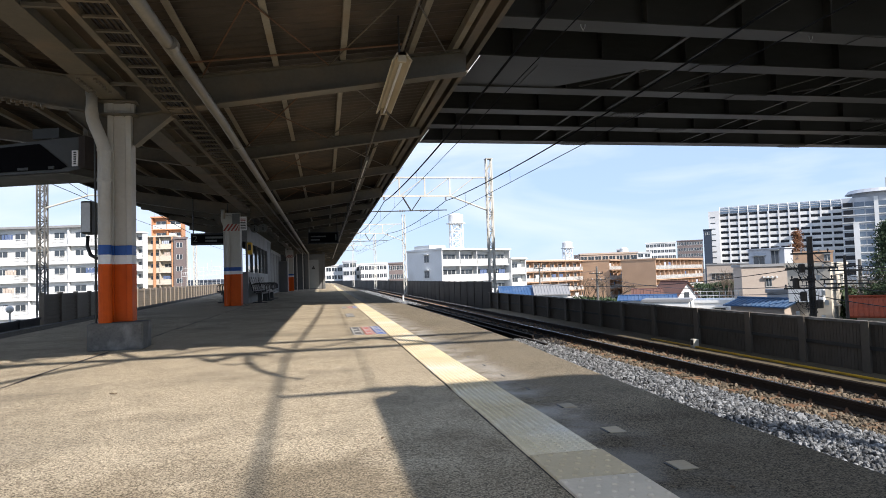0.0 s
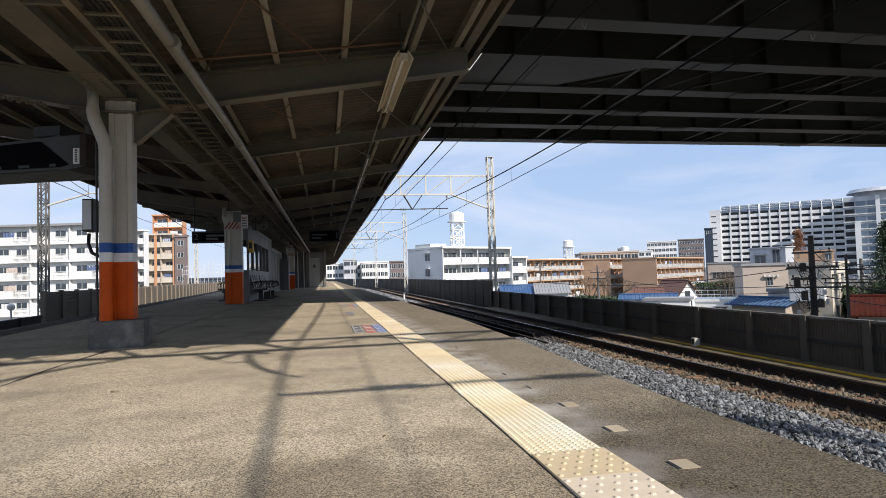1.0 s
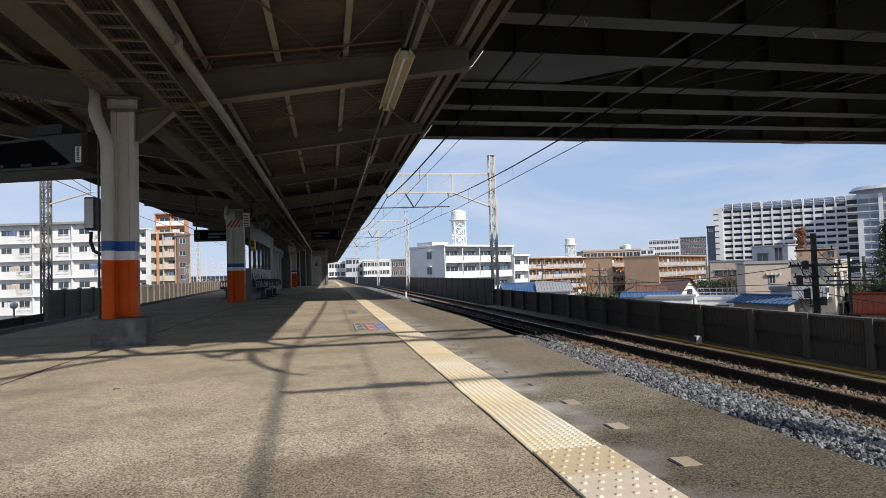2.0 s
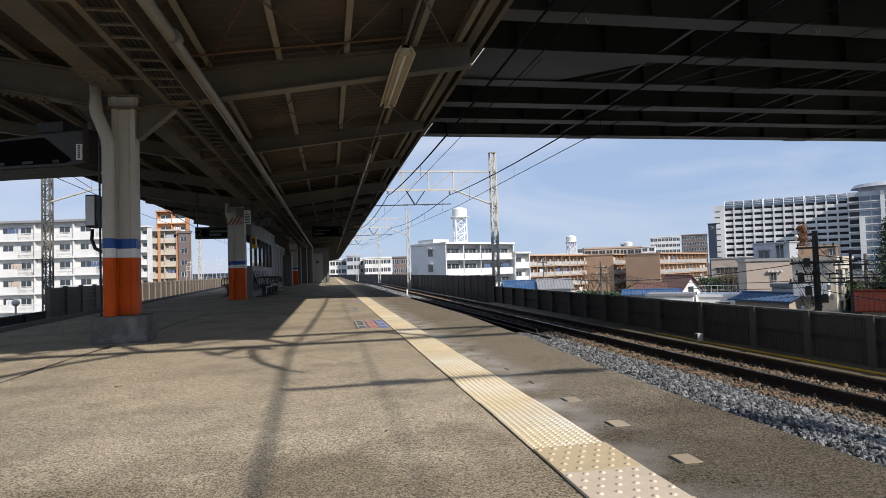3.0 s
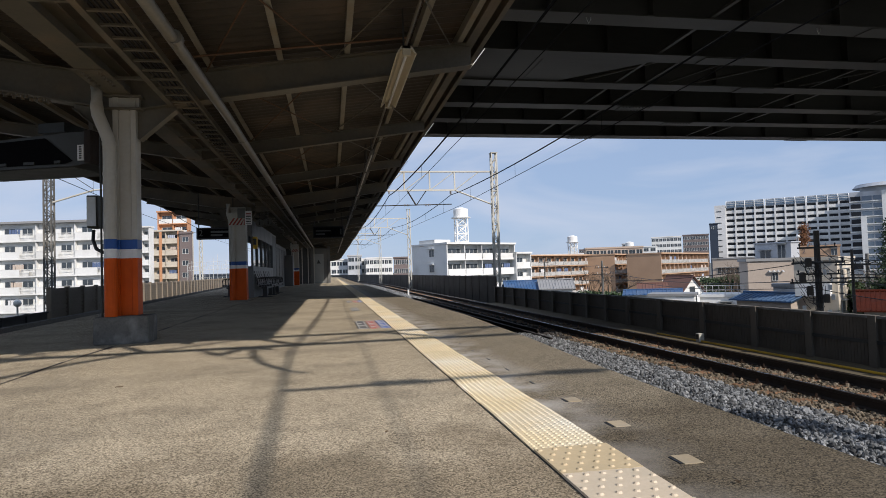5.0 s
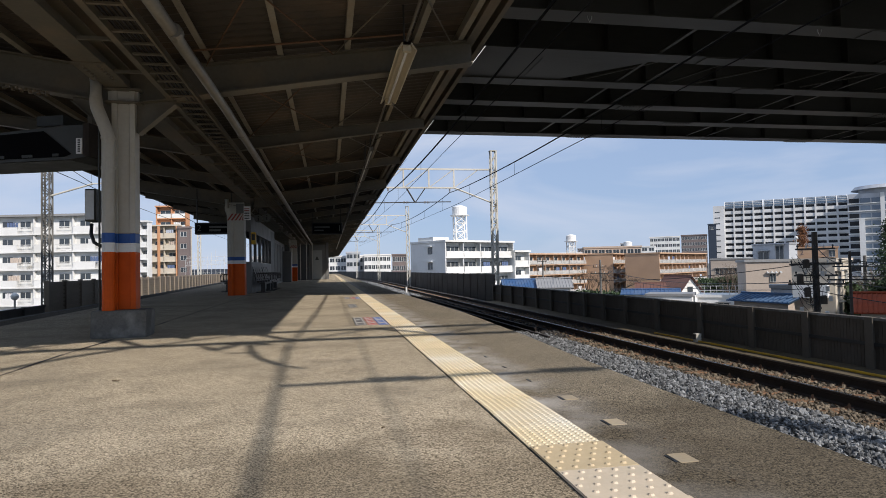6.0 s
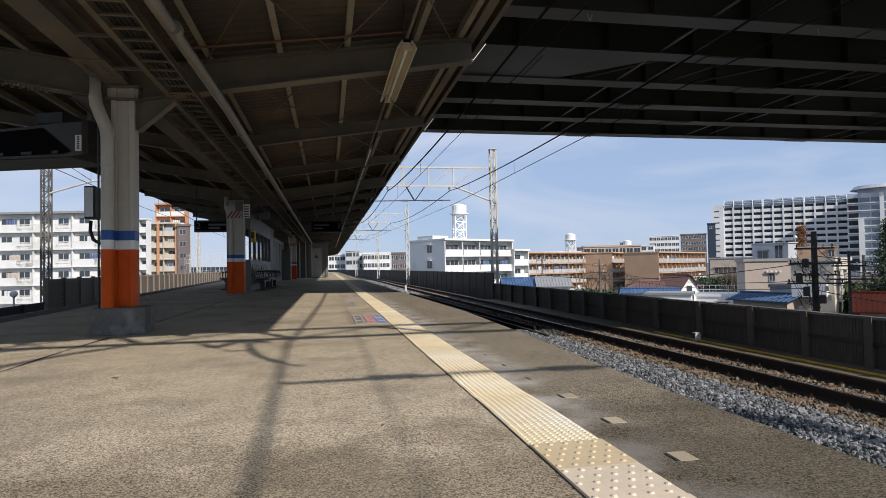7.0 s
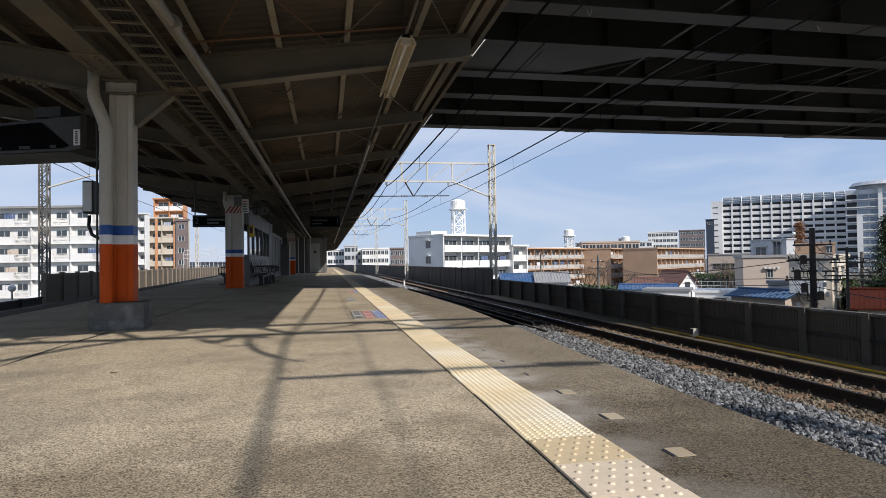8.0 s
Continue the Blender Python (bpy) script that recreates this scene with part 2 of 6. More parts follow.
TACTILE = mat("tactile_block", (0.72, 0.60, 0.39), (0.60, 0.49, 0.31), rough=0.6, scale=5, fine=60, bump=0.15, stain=(0.74, 0.70, 0.60), stain_scale=1.2, stain_amount=0.8, by_piece=0.07)
TACTILE_TAN = mat("tactile_block_tan", (0.60, 0.475, 0.29), (0.51, 0.40, 0.245), rough=0.6, scale=5, fine=60, bump=0.15, stain=(0.44, 0.36, 0.24), stain_scale=4, stain_amount=0.5)
TACTILE_PALE = mat("tactile_block_worn", (0.70, 0.58, 0.43), (0.61, 0.50, 0.36), rough=0.6, scale=5, fine=60, bump=0.15, stain=(0.50, 0.44, 0.33), stain_scale=2.5, stain_amount=0.5, by_piece=0.06)
PIPEGREY = mat("pipe_grey", (0.24, 0.225, 0.19), (0.18, 0.17, 0.14), rough=0.4, metal=0.2, scale=3, fine=30, bump=0.05, stain=(0.14, 0.11, 0.08), stain_scale=2, stain_amount=0.5)
BLACK = mat("black_plastic", (0.02, 0.02, 0.022), (0.015, 0.015, 0.016), rough=0.4, scale=3, fine=40, bump=0.03)
LAMPWHITE = mat("lamp_housing", (0.52, 0.46, 0.33), (0.45, 0.39, 0.28), rough=0.4, scale=3, fine=30, bump=0.03, stain=(0.45, 0.38, 0.26), stain_scale=2, stain_amount=0.3)
GLASS = glass_mat("window_glass", (0.045, 0.055, 0.065))
GLASS_BLUE = glass_mat("tinted_glass", (0.10, 0.14, 0.19), 0.12)

# ---- ground, platform, tracks ----
EDGE_R = 1.85


def edge_left(y):
    return -4.55 - 0.068 * y


GROUND = mat("town_ground", (0.16, 0.155, 0.145), (0.10, 0.10, 0.09), rough=0.95, scale=0.05, fine=0.6, bump=0.2, stain=(0.07, 0.09, 0.05), stain_scale=0.03, stain_amount=0.6)
bm = bmesh.new()
vs = [bm.verts.new(c) for c in ((-3000, -3000, -7), (3000, -3000, -7), (3000, 4000, -7), (-3000, 4000, -7))]
bm.faces.new(vs)
solid("ground", bm, GROUND, "grey and green town ground below the raised railway", "ground", kind="structure")

# the raised deck that carries the tracks
bm = bmesh.new()
box(bm, 1.6, 9.5, -60, 260, -7, -1.37)
solid("railway_deck_east", bm, BED_GREY, "gravel-covered concrete deck under the railway tracks", "railway deck", kind="structure")
bm = bmesh.new()
v = [(-4.3, -60), (-4.3, 260), (edge_left(260) - 5.2, 260), (edge_left(-60) - 5.2, -60)]
lo, hi = [bm.verts.new((x, y, -7)) for x, y in v], [bm.verts.new((x, y, -1.32)) for x, y in v]
bm.faces.new(hi)
bm.faces.new(lo[::-1])
for i in range(4):
    bm.faces.new((lo[i], lo[(i + 1) % 4], hi[(i + 1) % 4], hi[i]))
solid("railway_deck_west", bm, BED_GREY, "gravel-covered concrete deck beside the island platform", "railway deck", kind="structure")

# platform slab
bm = bmesh.new()
v = [(1.07, -40), (1.07, 122), (edge_left(122) + 0.55, 122), (edge_left(-40) + 0.55, -40)]
lo, hi = [bm.verts.new((x, y, -1.3)) for x, y in v], [bm.verts.new((x, y, 0)) for x, y in v]
bm.faces.new(hi)
bm.faces.new(lo[::-1])
for i in range(4):
    bm.faces.new((lo[i], lo[(i + 1) % 4], hi[(i + 1) % 4], hi[i]))
solid("platform_floor", bm, ASPHALT, "sandy grey asphalt platform with worn patches", "platform", kind="structure")
bm = bmesh.new()
EDGE_LINE = ((-40, 1.84), (3.2, 1.84), (4.3, 1.88), (6.0, 1.98), (9.4, 2.1), (15.0, 2.06), (30, 2.0), (60, 1.95), (122, 1.9))
for (ya, xa), (yb, xb) in zip(EDGE_LINE, EDGE_LINE[1:]):
    v = [(1.07, ya), (xa, ya), (xb, yb), (1.07, yb)]
    lo, hi = [bm.verts.new((x, y, -0.32)) for x, y in v], [bm.verts.new((x, y, -0.002)) for x, y in v]
    bm.faces.new(hi)
    bm.faces.new(lo[::-1])
    bm.faces.new((lo[1], lo[2], hi[2], hi[1]))
bmesh.ops.remove_doubles(bm, verts=bm.verts[:], dist=0.0005)
box(bm, 1.07, EDGE_R - 0.35, -40, 122, -1.3, -0.32)
solid("platform_edge_east", bm, EDGE_ASPHALT, "dark speckled asphalt strip along the platform edge", "platform edge", kind="structure")
bm = bmesh.new()
for d0, d1, z in ((0.1, 0.55, -0.002), ):
    v = [(edge_left(-40) + d1, -40), (edge_left(122) + d1, 122), (edge_left(122) + d0, 122), (edge_left(-40) + d0, -40)]
    lo, hi = [bm.verts.new((x, y, -0.3)) for x, y in v], [bm.verts.new((x, y, z)) for x, y in v]
    bm.faces.new(hi)
    bm.faces.new(lo[::-1])
    for i in range(4):
        bm.faces.new((lo[i], lo[(i + 1) % 4], hi[(i + 1) % 4], hi[i]))
solid("platform_edge_west", bm, WEST_ASPHALT, "dark asphalt strip along the far platform edge", "platform edge", kind="structure")
bm = bmesh.new()
v = [(edge_left(-40) + 0.1, -40), (edge_left(122) + 0.1, 122), (edge_left(122), 122), (edge_left(-40), -40)]
lo, hi = [bm.verts.new((x, y, -0.3)) for x, y in v], [bm.verts.new((x, y, 0.004)) for x, y in v]
bm.faces.new(hi)
for i in range(4):
    bm.faces.new((lo[i], lo[(i + 1) % 4], hi[(i + 1) % 4], hi[i]))
solid("platform_kerb_west", bm, CONCRETE, "worn grey concrete kerb of the platform", "kerb", kind="structure")

# expansion joint in the asphalt
JOINT = mat("joint_filler", (0.05, 0.045, 0.04), rough=0.8, bump=0.2)
bm = bmesh.new()
y = -24.0
px = -2.33
while y < 30:
    nx = -2.33 - 0.002 * y + 0.012 * math.sin(y * 3.1)
    w = 0.012 + 0.006 * math.sin(y * 5)
    q = [bm.verts.new(c) for c in ((px - w, y, 0.004), (px + w, y, 0.004), (nx + w, y + 0.4, 0.004), (nx - w, y + 0.4, 0.004))]
    bm.faces.new(q)
    px, y = nx, y + 0.4
solid("expansion_joint", bm, JOINT, "dark tarred joint line in the asphalt", "joint", kind="structure")

# ---- tracks ----
RAIL_PROFILE = [(-0.06, 0), (0.06, 0), (0.06, 0.012), (0.012, 0.03), (0.012, 0.118), (0.032, 0.131), (0.032, 0.165),
                (-0.032, 0.165), (-0.032, 0.131), (-0.012, 0.118), (-0.012, 0.03), (-0.06, 0.012)]
SLEEPER = mat("sleeper_wood", (0.24, 0.135, 0.07), (0.15, 0.08, 0.045), rough=0.9, scale=3, fine=40, bump=0.5, by_piece=0.15)


def bend(y):
    """How far the line has curved to the west."""
    return 11.0 * (max(0.0, y - 100.0) / 100.0) ** 2


def track(label, xc, y0, y1, slope=0.0, sleepers=(0, 0)):
    t = thing("railway_track", label, "railway track", "tracks")
    for s in (-0.55, 0.55):
        bm = bmesh.new()
        stops = [y0, 100.0] + [100.0 + 12.0 * k for k in range(1, 12)] if slope == 0 else [y0, y1]
        legs = [((xc + s + slope * a - bend(a) * (slope == 0), a), (xc + s + slope * b - bend(b) * (slope == 0), b)) for a, b in zip(stops, stops[1:])]
        for a, b in legs:
            sweep(bm, RAIL_PROFILE, (*a, -1.285), (*b, -1.285))
        r = part("rail", bm, RAIL, t)
        bm = bmesh.new()
        for a, b in legs:
            sweep(bm, [(-0.017, 0), (0.017, 0), (0.017, 0.003), (-0.017, 0.003)], (*a, -1.1195), (*b, -1.1195))
        part("running_surface", bm, RAIL_TOP, r, "polished steel rail top")
    bm = bmesh.new()
    box(bm, -1.05, 1.05, -0.11, 0.11, -0.16, 0)
    bevelled(bm, 0.012)
    sl = mesh_of("sleeper", bm, SLEEPER)
    bm = bmesh.new()
    box(bm, -0.028, 0.028, -0.05, 0.05, -0.002, 0.022)
    ring = [bm.verts.new((0.026 * math.cos(a), 0.026 * math.sin(a), 0.022)) for a in [i * math.pi / 3 for i in range(6)]]
    tip = [bm.verts.new((0.5 * v.co.x, 0.5 * v.co.y, 0.07)) for v in ring]
    bm.faces.new(tip)
    for i in range(6):
        bm.faces.new((ring[i], ring[(i + 1) % 6], tip[(i + 1) % 6], tip[i]))
    cl = mesh_of("rail_fastening", bm, RUST)
    y = sleepers[0]
    while y < sleepers[1]:
        m = pose(xc + slope * y, y, -1.285, 0, 0, math.degrees(-math.atan(slope)) + random.uniform(-0.5, 0.5))
        s = piece("sleeper", sl, t, m)
        if y < 26 and xc > 5:
            for d in (-0.64, -0.46, 0.46, 0.64):
                piece("rail_fastening", cl, s, pose(d, 0, 0))
        y += 0.62
    return t


track("pair of rusty steel rails on brown sleepers", 7.45, -60, 255, 0, (-14.0, 90))
track("pair of rails close beside the platform edge", 3.37, -60, 255, 0, (30, 90))
track("pair of rails beyond the island platform", edge_left(0) - 1.52, -60, 240, -0.068, (20, 60))

# guard rails that end beside the far track
bm = bmesh.new()
for x, y0, y1 in ((5.55, 15.0, 60), (5.95, 17.2, 60)):
    sweep(bm, RAIL_PROFILE, (x, y0, -1.27), (x - 0.6, y1, -1.27))
solid("spare_rail", bm, RAIL, "rusty spare rails lying on the ballast", "rail")


def stones(name, label, material, n, region, size, zbase):
    """Broken stone, one joined mesh of many small angular lumps."""
    rng = np.random.default_rng(len(name) + n)
    g = (1 + 5 ** 0.5) / 2
    ico = np.array([(-1, g, 0), (1, g, 0), (-1, -g, 0), (1, -g, 0), (0, -1, g), (0, 1, g), (0, -1, -g), (0, 1, -g), (g, 0, -1), (g, 0, 1), (-g, 0, -1), (-g, 0, 1)]) / 1.9
    fac = np.array([(0, 11, 5), (0, 5, 1), (0, 1, 7), (0, 7, 10), (0, 10, 11), (1, 5, 9), (5, 11, 4), (11, 10, 2), (10, 7, 6), (7, 1, 8),
                    (3, 9, 4), (3, 4, 2), (3, 2, 6), (3, 6, 8), (3, 8, 9), (4, 9, 5), (2, 4, 11), (6, 2, 10), (8, 6, 7), (9, 8, 1)])
    x, y = region(rng, n)
    rad = size * rng.lognormal(0, 0.28, n)
    ax = rng.uniform(0.6, 1.3, (n, 1, 3)) * rad[:, None, None]
    pts = ico[None] * (1 + rng.uniform(-0.28, 0.28, (n, 12, 1))) * ax
    q = rng.normal(size=(n, 4))
    q /= np.linalg.norm(q, axis=1, keepdims=True)
    a, b, c, d = q.T
    rot = np.stack([np.stack([1 - 2 * (c * c + d * d), 2 * (b * c - a * d), 2 * (b * d + a * c)], -1),
                    np.stack([2 * (b * c + a * d), 1 - 2 * (b * b + d * d), 2 * (c * d - a * b)], -1),
                    np.stack([2 * (b * d - a * c), 2 * (c * d + a * b), 1 - 2 * (b * b + c * c)], -1)], 1)
    pts = np.einsum("nij,nkj->nki", rot, pts)
    z = zbase(x, y, rng) if callable(zbase) else np.full(n, zbase)
    pts += np.stack([x, y, z], -1)[:, None]
    faces = (fac[None] + 12 * np.arange(n)[:, None, None]).reshape(-1, 3)
    me = bpy.data.meshes.new(name)
    me.from_pydata(pts.reshape(-1, 3).tolist(), [], faces.tolist())
    me.materials.append(material)
    return tagged(new(name, me), label, "ballast", kind="stuff")


def heap(x, y, rng):
    return -1.34 + 0.15 * np.exp(-((x - 5.0) / 0.9) ** 2) + rng.uniform(0, 0.085, len(x))


def strip(x0, x1, y0, y1, power=1.6):
    return lambda rng, n: (rng.uniform(x0, x1, n), y0 + (y1 - y0) * rng.uniform(0, 1, n) ** power)


stones("ballast_grey", "loose grey crushed stone heaped between the tracks", STONE_GREY, 46000, strip(3.8, 6.1, 3.0, 16.6), 0.0215, heap)
stones("ballast_fine", "grey crushed stone beside the platform further along", STONE_GREY, 7000, strip(3.9, 6.5, 42, 95, 1.3), 0.06, heap)
stones("ballast_dark", "crushed stone between the tracks, blackened to stand for the bridge's shade", STONE_DARK, 9000, strip(2.0, 6.6, 16, 43, 1.3), 0.04, lambda x, y, r: -1.30 + r.uniform(0, 0.06, len(x)))
stones("ballast_brown", "rust-brown crushed stone around the rails", STONE_BROWN, 30000, strip(5.9, 8.35, 5.0, 20), 0.023, lambda x, y, r: -1.355 + r.uniform(0, 0.075, len(x)) - 0.03 * (np.minimum(abs(x - 6.9), abs(x - 8.0)) < 0.09))
stones("ballast_far", "rust-brown crushed stone around the distant rails", STONE_BROWN, 9000, strip(6.2, 8.65, 20, 90, 2.0), 0.05, lambda x, y, r: -1.36 + r.uniform(0, 0.05, len(x)))

stones("ballast_rear", "grey crushed stone between the tracks behind the viewpoint", STONE_GREY, 5000, strip(4.2, 6.35, -14, 3.0, 1.0), 0.045, heap)
stones("ballast_rear_brown", "brown crushed stone around the rails behind the viewpoint", STONE_BROWN, 5000, strip(6.35, 8.65, -14, 5.0, 1.0), 0.045, lambda x, y, r: -1.36 + r.uniform(0, 0.05, len(x)))

# ---- parapet with sound panels along the east side ----
wall = tagged(thing("wall_east", "brown metal panel parapet with posts beside the track", "parapet"), kind="structure")
bm = bmesh.new()
box(bm, 9.32, 9.5, -60, 33, -1.5, -1.13)
part("plinth", bm, CONCRETE, wall)
PX = 9.2
bm = bmesh.new()                      # ribbed panel, 2 m long
n = 20
for k in range(n):
    y0, y1 = 2.0 * k / n, 2.0 * (k + 1) / n
    box(bm, 0.0, 0.05, y0 + 0.006, y1 - 0.006, 0, 0.40)
    box(bm, 0.0, 0.05, y0 + 0.006, y1 - 0.006, 0.46, 0.84)
box(bm, 0.025, 0.07, 0, 2.0, 0, 0.84)
panel = mesh_of("panel", bm, WALLBROWN)
bm = bmesh.new()
box(bm, -0.12, -0.105, -0.08, 0.08, 0, 0.92)
box(bm, -0.105, 0.05, -0.008, 0.008, 0, 0.92)
box(bm, 0.05, 0.065, -0.08, 0.08, 0, 0.92)
post = mesh_of("post", bm, POSTPAINT)
POSTS = [-9.0, -7.2, -5.4, -3.6, -1.8, 0.0, 1.8, 3.6, 5.6, 7.4, 8.98, 10.41, 11.96, 13.87, 15.9, 17.8, 19.35, 20.9, 22.4, 24.3, 26.1, 28.0, 29.9, 31.8, 33.4]
for ya, yb in zip(POSTS, POSTS[1:]):
    piece("panel", panel, wall, pose(PX, ya, -1.19) @ Matrix.Diagonal((1, (yb - ya) / 2, 1, 1)))
for y in POSTS:
    piece("post", post, wall, pose(PX, y, -1.21))
bm = bmesh.new()
box(bm, PX - 0.04, PX + 0.1, -60, 34, -0.346, -0.30)
part("coping", bm, CONCRETE, wall, "pale metal coping")
bm = bmesh.new()
box(bm, PX - 0.03, PX - 0.012, -60, 34, -0.79, -0.725)
part("middle_rail", bm, DARK, wall)
TALL = mat("tall_fence", (0.036, 0.032, 0.028), (0.024, 0.021, 0.018), rough=0.6, scale=0.6, fine=6, bump=0.1, by_piece=0.15)
tall = tagged(thing("fence_east", "tall dark brown sound fence along the railway", "fence"), kind="structure")
bm = bmesh.new()
for k in range(8):
    box(bm, 0, 0.06, 0.02, 1.96, k * 0.2, k * 0.2 + 0.197)
box(bm, -0.02, 0.09, 1.95, 2.01, -0.02, 1.62)
tp = mesh_of("panel", bm, TALL)
for k in range(100):
    y = 33.5 + 2.0 * k
    piece("panel", tp, tall, pose(PX - bend(y), y, -1.31, 0, 0, math.degrees(math.atan(0.0022 * max(0.0, y - 99.0)))))

# walkway with a yellow edge beside the parapet
TROUGH = mat("trough_concrete", (0.16, 0.13, 0.085), (0.11, 0.088, 0.058), rough=0.9, spec=0.2, scale=2, fine=40, bump=0.3, stain=(0.12, 0.10, 0.07), stain_scale=1.5, stain_amount=0.5)
bm = bmesh.new()
box(bm, 8.32, 9.32, -60, 33, -1.4, -1.18)
solid("cable_trough", bm, TROUGH, "brownish concrete cable trough along the parapet", "cable trough", kind="structure")
bm = bmesh.new()
box(bm, 8.60, 8.65, -20, 15.2, -1.179, -1.14)
bevelled(bm, 0.008)
solid("yellow_edging", bm, YELLOW, "yellow painted edging board along the cable trough", "edging")
mk = thing("marker_post", "small cream marker post beside the track", "marker post")
bm = bmesh.new()
box(bm, 8.56, 8.70, 13.2, 13.34, -1.18, -0.98)
bevelled(bm, 0.008)
part("post", bm, CREAM, mk)
# dark sheet that paints shade onto the post's west face
bm = bmesh.new()
box(bm, 8.555, 8.558, 13.22, 13.32, -1.12, -1.0)
part("face_plate", bm, DARK, mk)
wp = thing("distance_post", "short white post between the tracks", "post")
bm = bmesh.new()
rod(bm, (5.5, 44, -1.32), (5.5, 44, -0.62), 0.07, 10)
part("post", bm, WHITE, wp)
bm = bmesh.new()
rod(bm, (5.5, 44, -0.62), (5.5, 44, -0.59), 0.08, 10)
part("cap", bm, GALV, wp)

# ---- west side fence ----
FENCE = mat("louvre_fence", (0.25, 0.21, 0.165), (0.18, 0.15, 0.115), rough=0.6, scale=0.7, fine=10, bump=0.1, by_piece=0.08)
wf = tagged(thing("fence_west", "brown louvred metal fence beyond the island platform", "fence"), kind="structure")
bm = bmesh.new()
for k in range(11):
    box(bm, 0, 0.05, 0.03, 1.97, k * 0.165, k * 0.165 + 0.12)
box(bm, -0.03, 0.0, 0.02, 1.98, 0, 1.8)
box(bm, -0.05, 0.12, -0.06, 0.06, -0.1, 1.86)
fp = mesh_of("panel", bm, FENCE)
turn = math.degrees(math.atan(0.068))
y = 26.2
while y < 160:
    piece("panel", fp, wf, pose(edge_left(y) - 4.5, y, -1.32, 0, 0, turn))
    y += 2.0
lf = tagged(thing("parapet_west", "low dark steel parapet beside the west track", "parapet"), kind="structure")
bm = bmesh.new()
box(bm, 0, 0.04, 0.02, 1.98, 0, 0.86)
box(bm, -0.02, 0.1, -0.05, 0.05, -0.05, 0.95)
box(bm, -0.02, 0.08, 0, 2.0, 0.86, 0.93)
lp = mesh_of("panel", bm, DARK)
y = -20.0
while y < 26:
    piece("panel", lp, lf, pose(edge_left(y) - 4.5, y, -1.32, 0, 0, turn))
    y += 2.0

# ---- canopy over the platform ----
CX = -2.3
Y_NEAR, Y_FAR = 2.6, 118.0
EDGE_X, WEST_X = 2.0, -6.64


def soffit(x):
    """Height of the purlins' underside: a shallow valley over the columns."""
    return 3.08 + (0.135 * (x - CX) if x > CX else 0.14 * (CX - x))


def column_x(y):
    return CX - 0.04 * (y - 7.62)


# corrugated sheets
def roof_side(name, x0, x1, y0, y1):
    bm = bmesh.new()
    step = 0.045
    n = int((y1 - y0) / step)
    rows = []
    for z_add in (0.14, 0.152):
        row = []
        for k in range(n + 1):
            y = y0 + k * step
            w = 0.016 * math.sin(2 * math.pi * y / 0.18)
            row.append((bm.verts.new((x0, y, soffit(x0) + z_add + w)), bm.verts.new((x1, y, soffit(x1) + z_add + w))))
        rows.append(row)
    for row in rows:
        for (a, b), (c, d) in zip(row, row[1:]):
            bm.faces.new((a, b, d, c))
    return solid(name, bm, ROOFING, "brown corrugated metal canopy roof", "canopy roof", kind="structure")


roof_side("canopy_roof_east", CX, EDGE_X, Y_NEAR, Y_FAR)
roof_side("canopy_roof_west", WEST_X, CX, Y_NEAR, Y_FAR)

# purlins
pur = thing("purlins", "pale painted steel purlins under the canopy roof", "purlin")
PURLIN = mat("purlin_paint", (0.30, 0.275, 0.22), (0.22, 0.20, 0.155), rough=0.55, scale=2, fine=25, bump=0.08, stain=(0.22, 0.15, 0.08), stain_scale=2.2, stain_amount=0.5)
for x in (-5.7, -4.9, -4.1, -3.3, -1.34, -0.53, 0.27, 1.12, 1.7):
    bm = bmesh.new()
    z = soffit(x)
    sweep(bm, [(-0.035, 0), (0.035, 0), (0.035, 0.014), (-0.02, 0.014), (-0.02, 0.12), (-0.035, 0.12)], (x, Y_NEAR, z), (x, Y_FAR, z))
    part("purlin", bm, PURLIN, pur)

# fascia gutters
gut = thing("eaves_gutter", "weathered beige box gutter along the canopy edge", "gutter")
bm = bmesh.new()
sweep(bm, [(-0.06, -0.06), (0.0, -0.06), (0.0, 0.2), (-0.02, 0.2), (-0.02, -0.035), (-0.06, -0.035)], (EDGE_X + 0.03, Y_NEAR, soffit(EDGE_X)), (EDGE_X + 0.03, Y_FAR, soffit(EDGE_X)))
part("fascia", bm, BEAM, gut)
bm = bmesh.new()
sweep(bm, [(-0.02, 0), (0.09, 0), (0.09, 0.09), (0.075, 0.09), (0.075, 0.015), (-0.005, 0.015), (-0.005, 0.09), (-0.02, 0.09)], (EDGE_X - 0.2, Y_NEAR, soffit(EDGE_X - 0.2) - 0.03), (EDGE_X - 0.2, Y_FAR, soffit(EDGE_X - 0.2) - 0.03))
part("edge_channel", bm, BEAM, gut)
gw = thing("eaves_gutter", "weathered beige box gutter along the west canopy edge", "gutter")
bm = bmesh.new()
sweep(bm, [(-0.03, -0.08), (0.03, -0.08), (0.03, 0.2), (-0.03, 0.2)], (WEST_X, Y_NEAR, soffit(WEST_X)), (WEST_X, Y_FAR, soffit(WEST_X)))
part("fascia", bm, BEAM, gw)


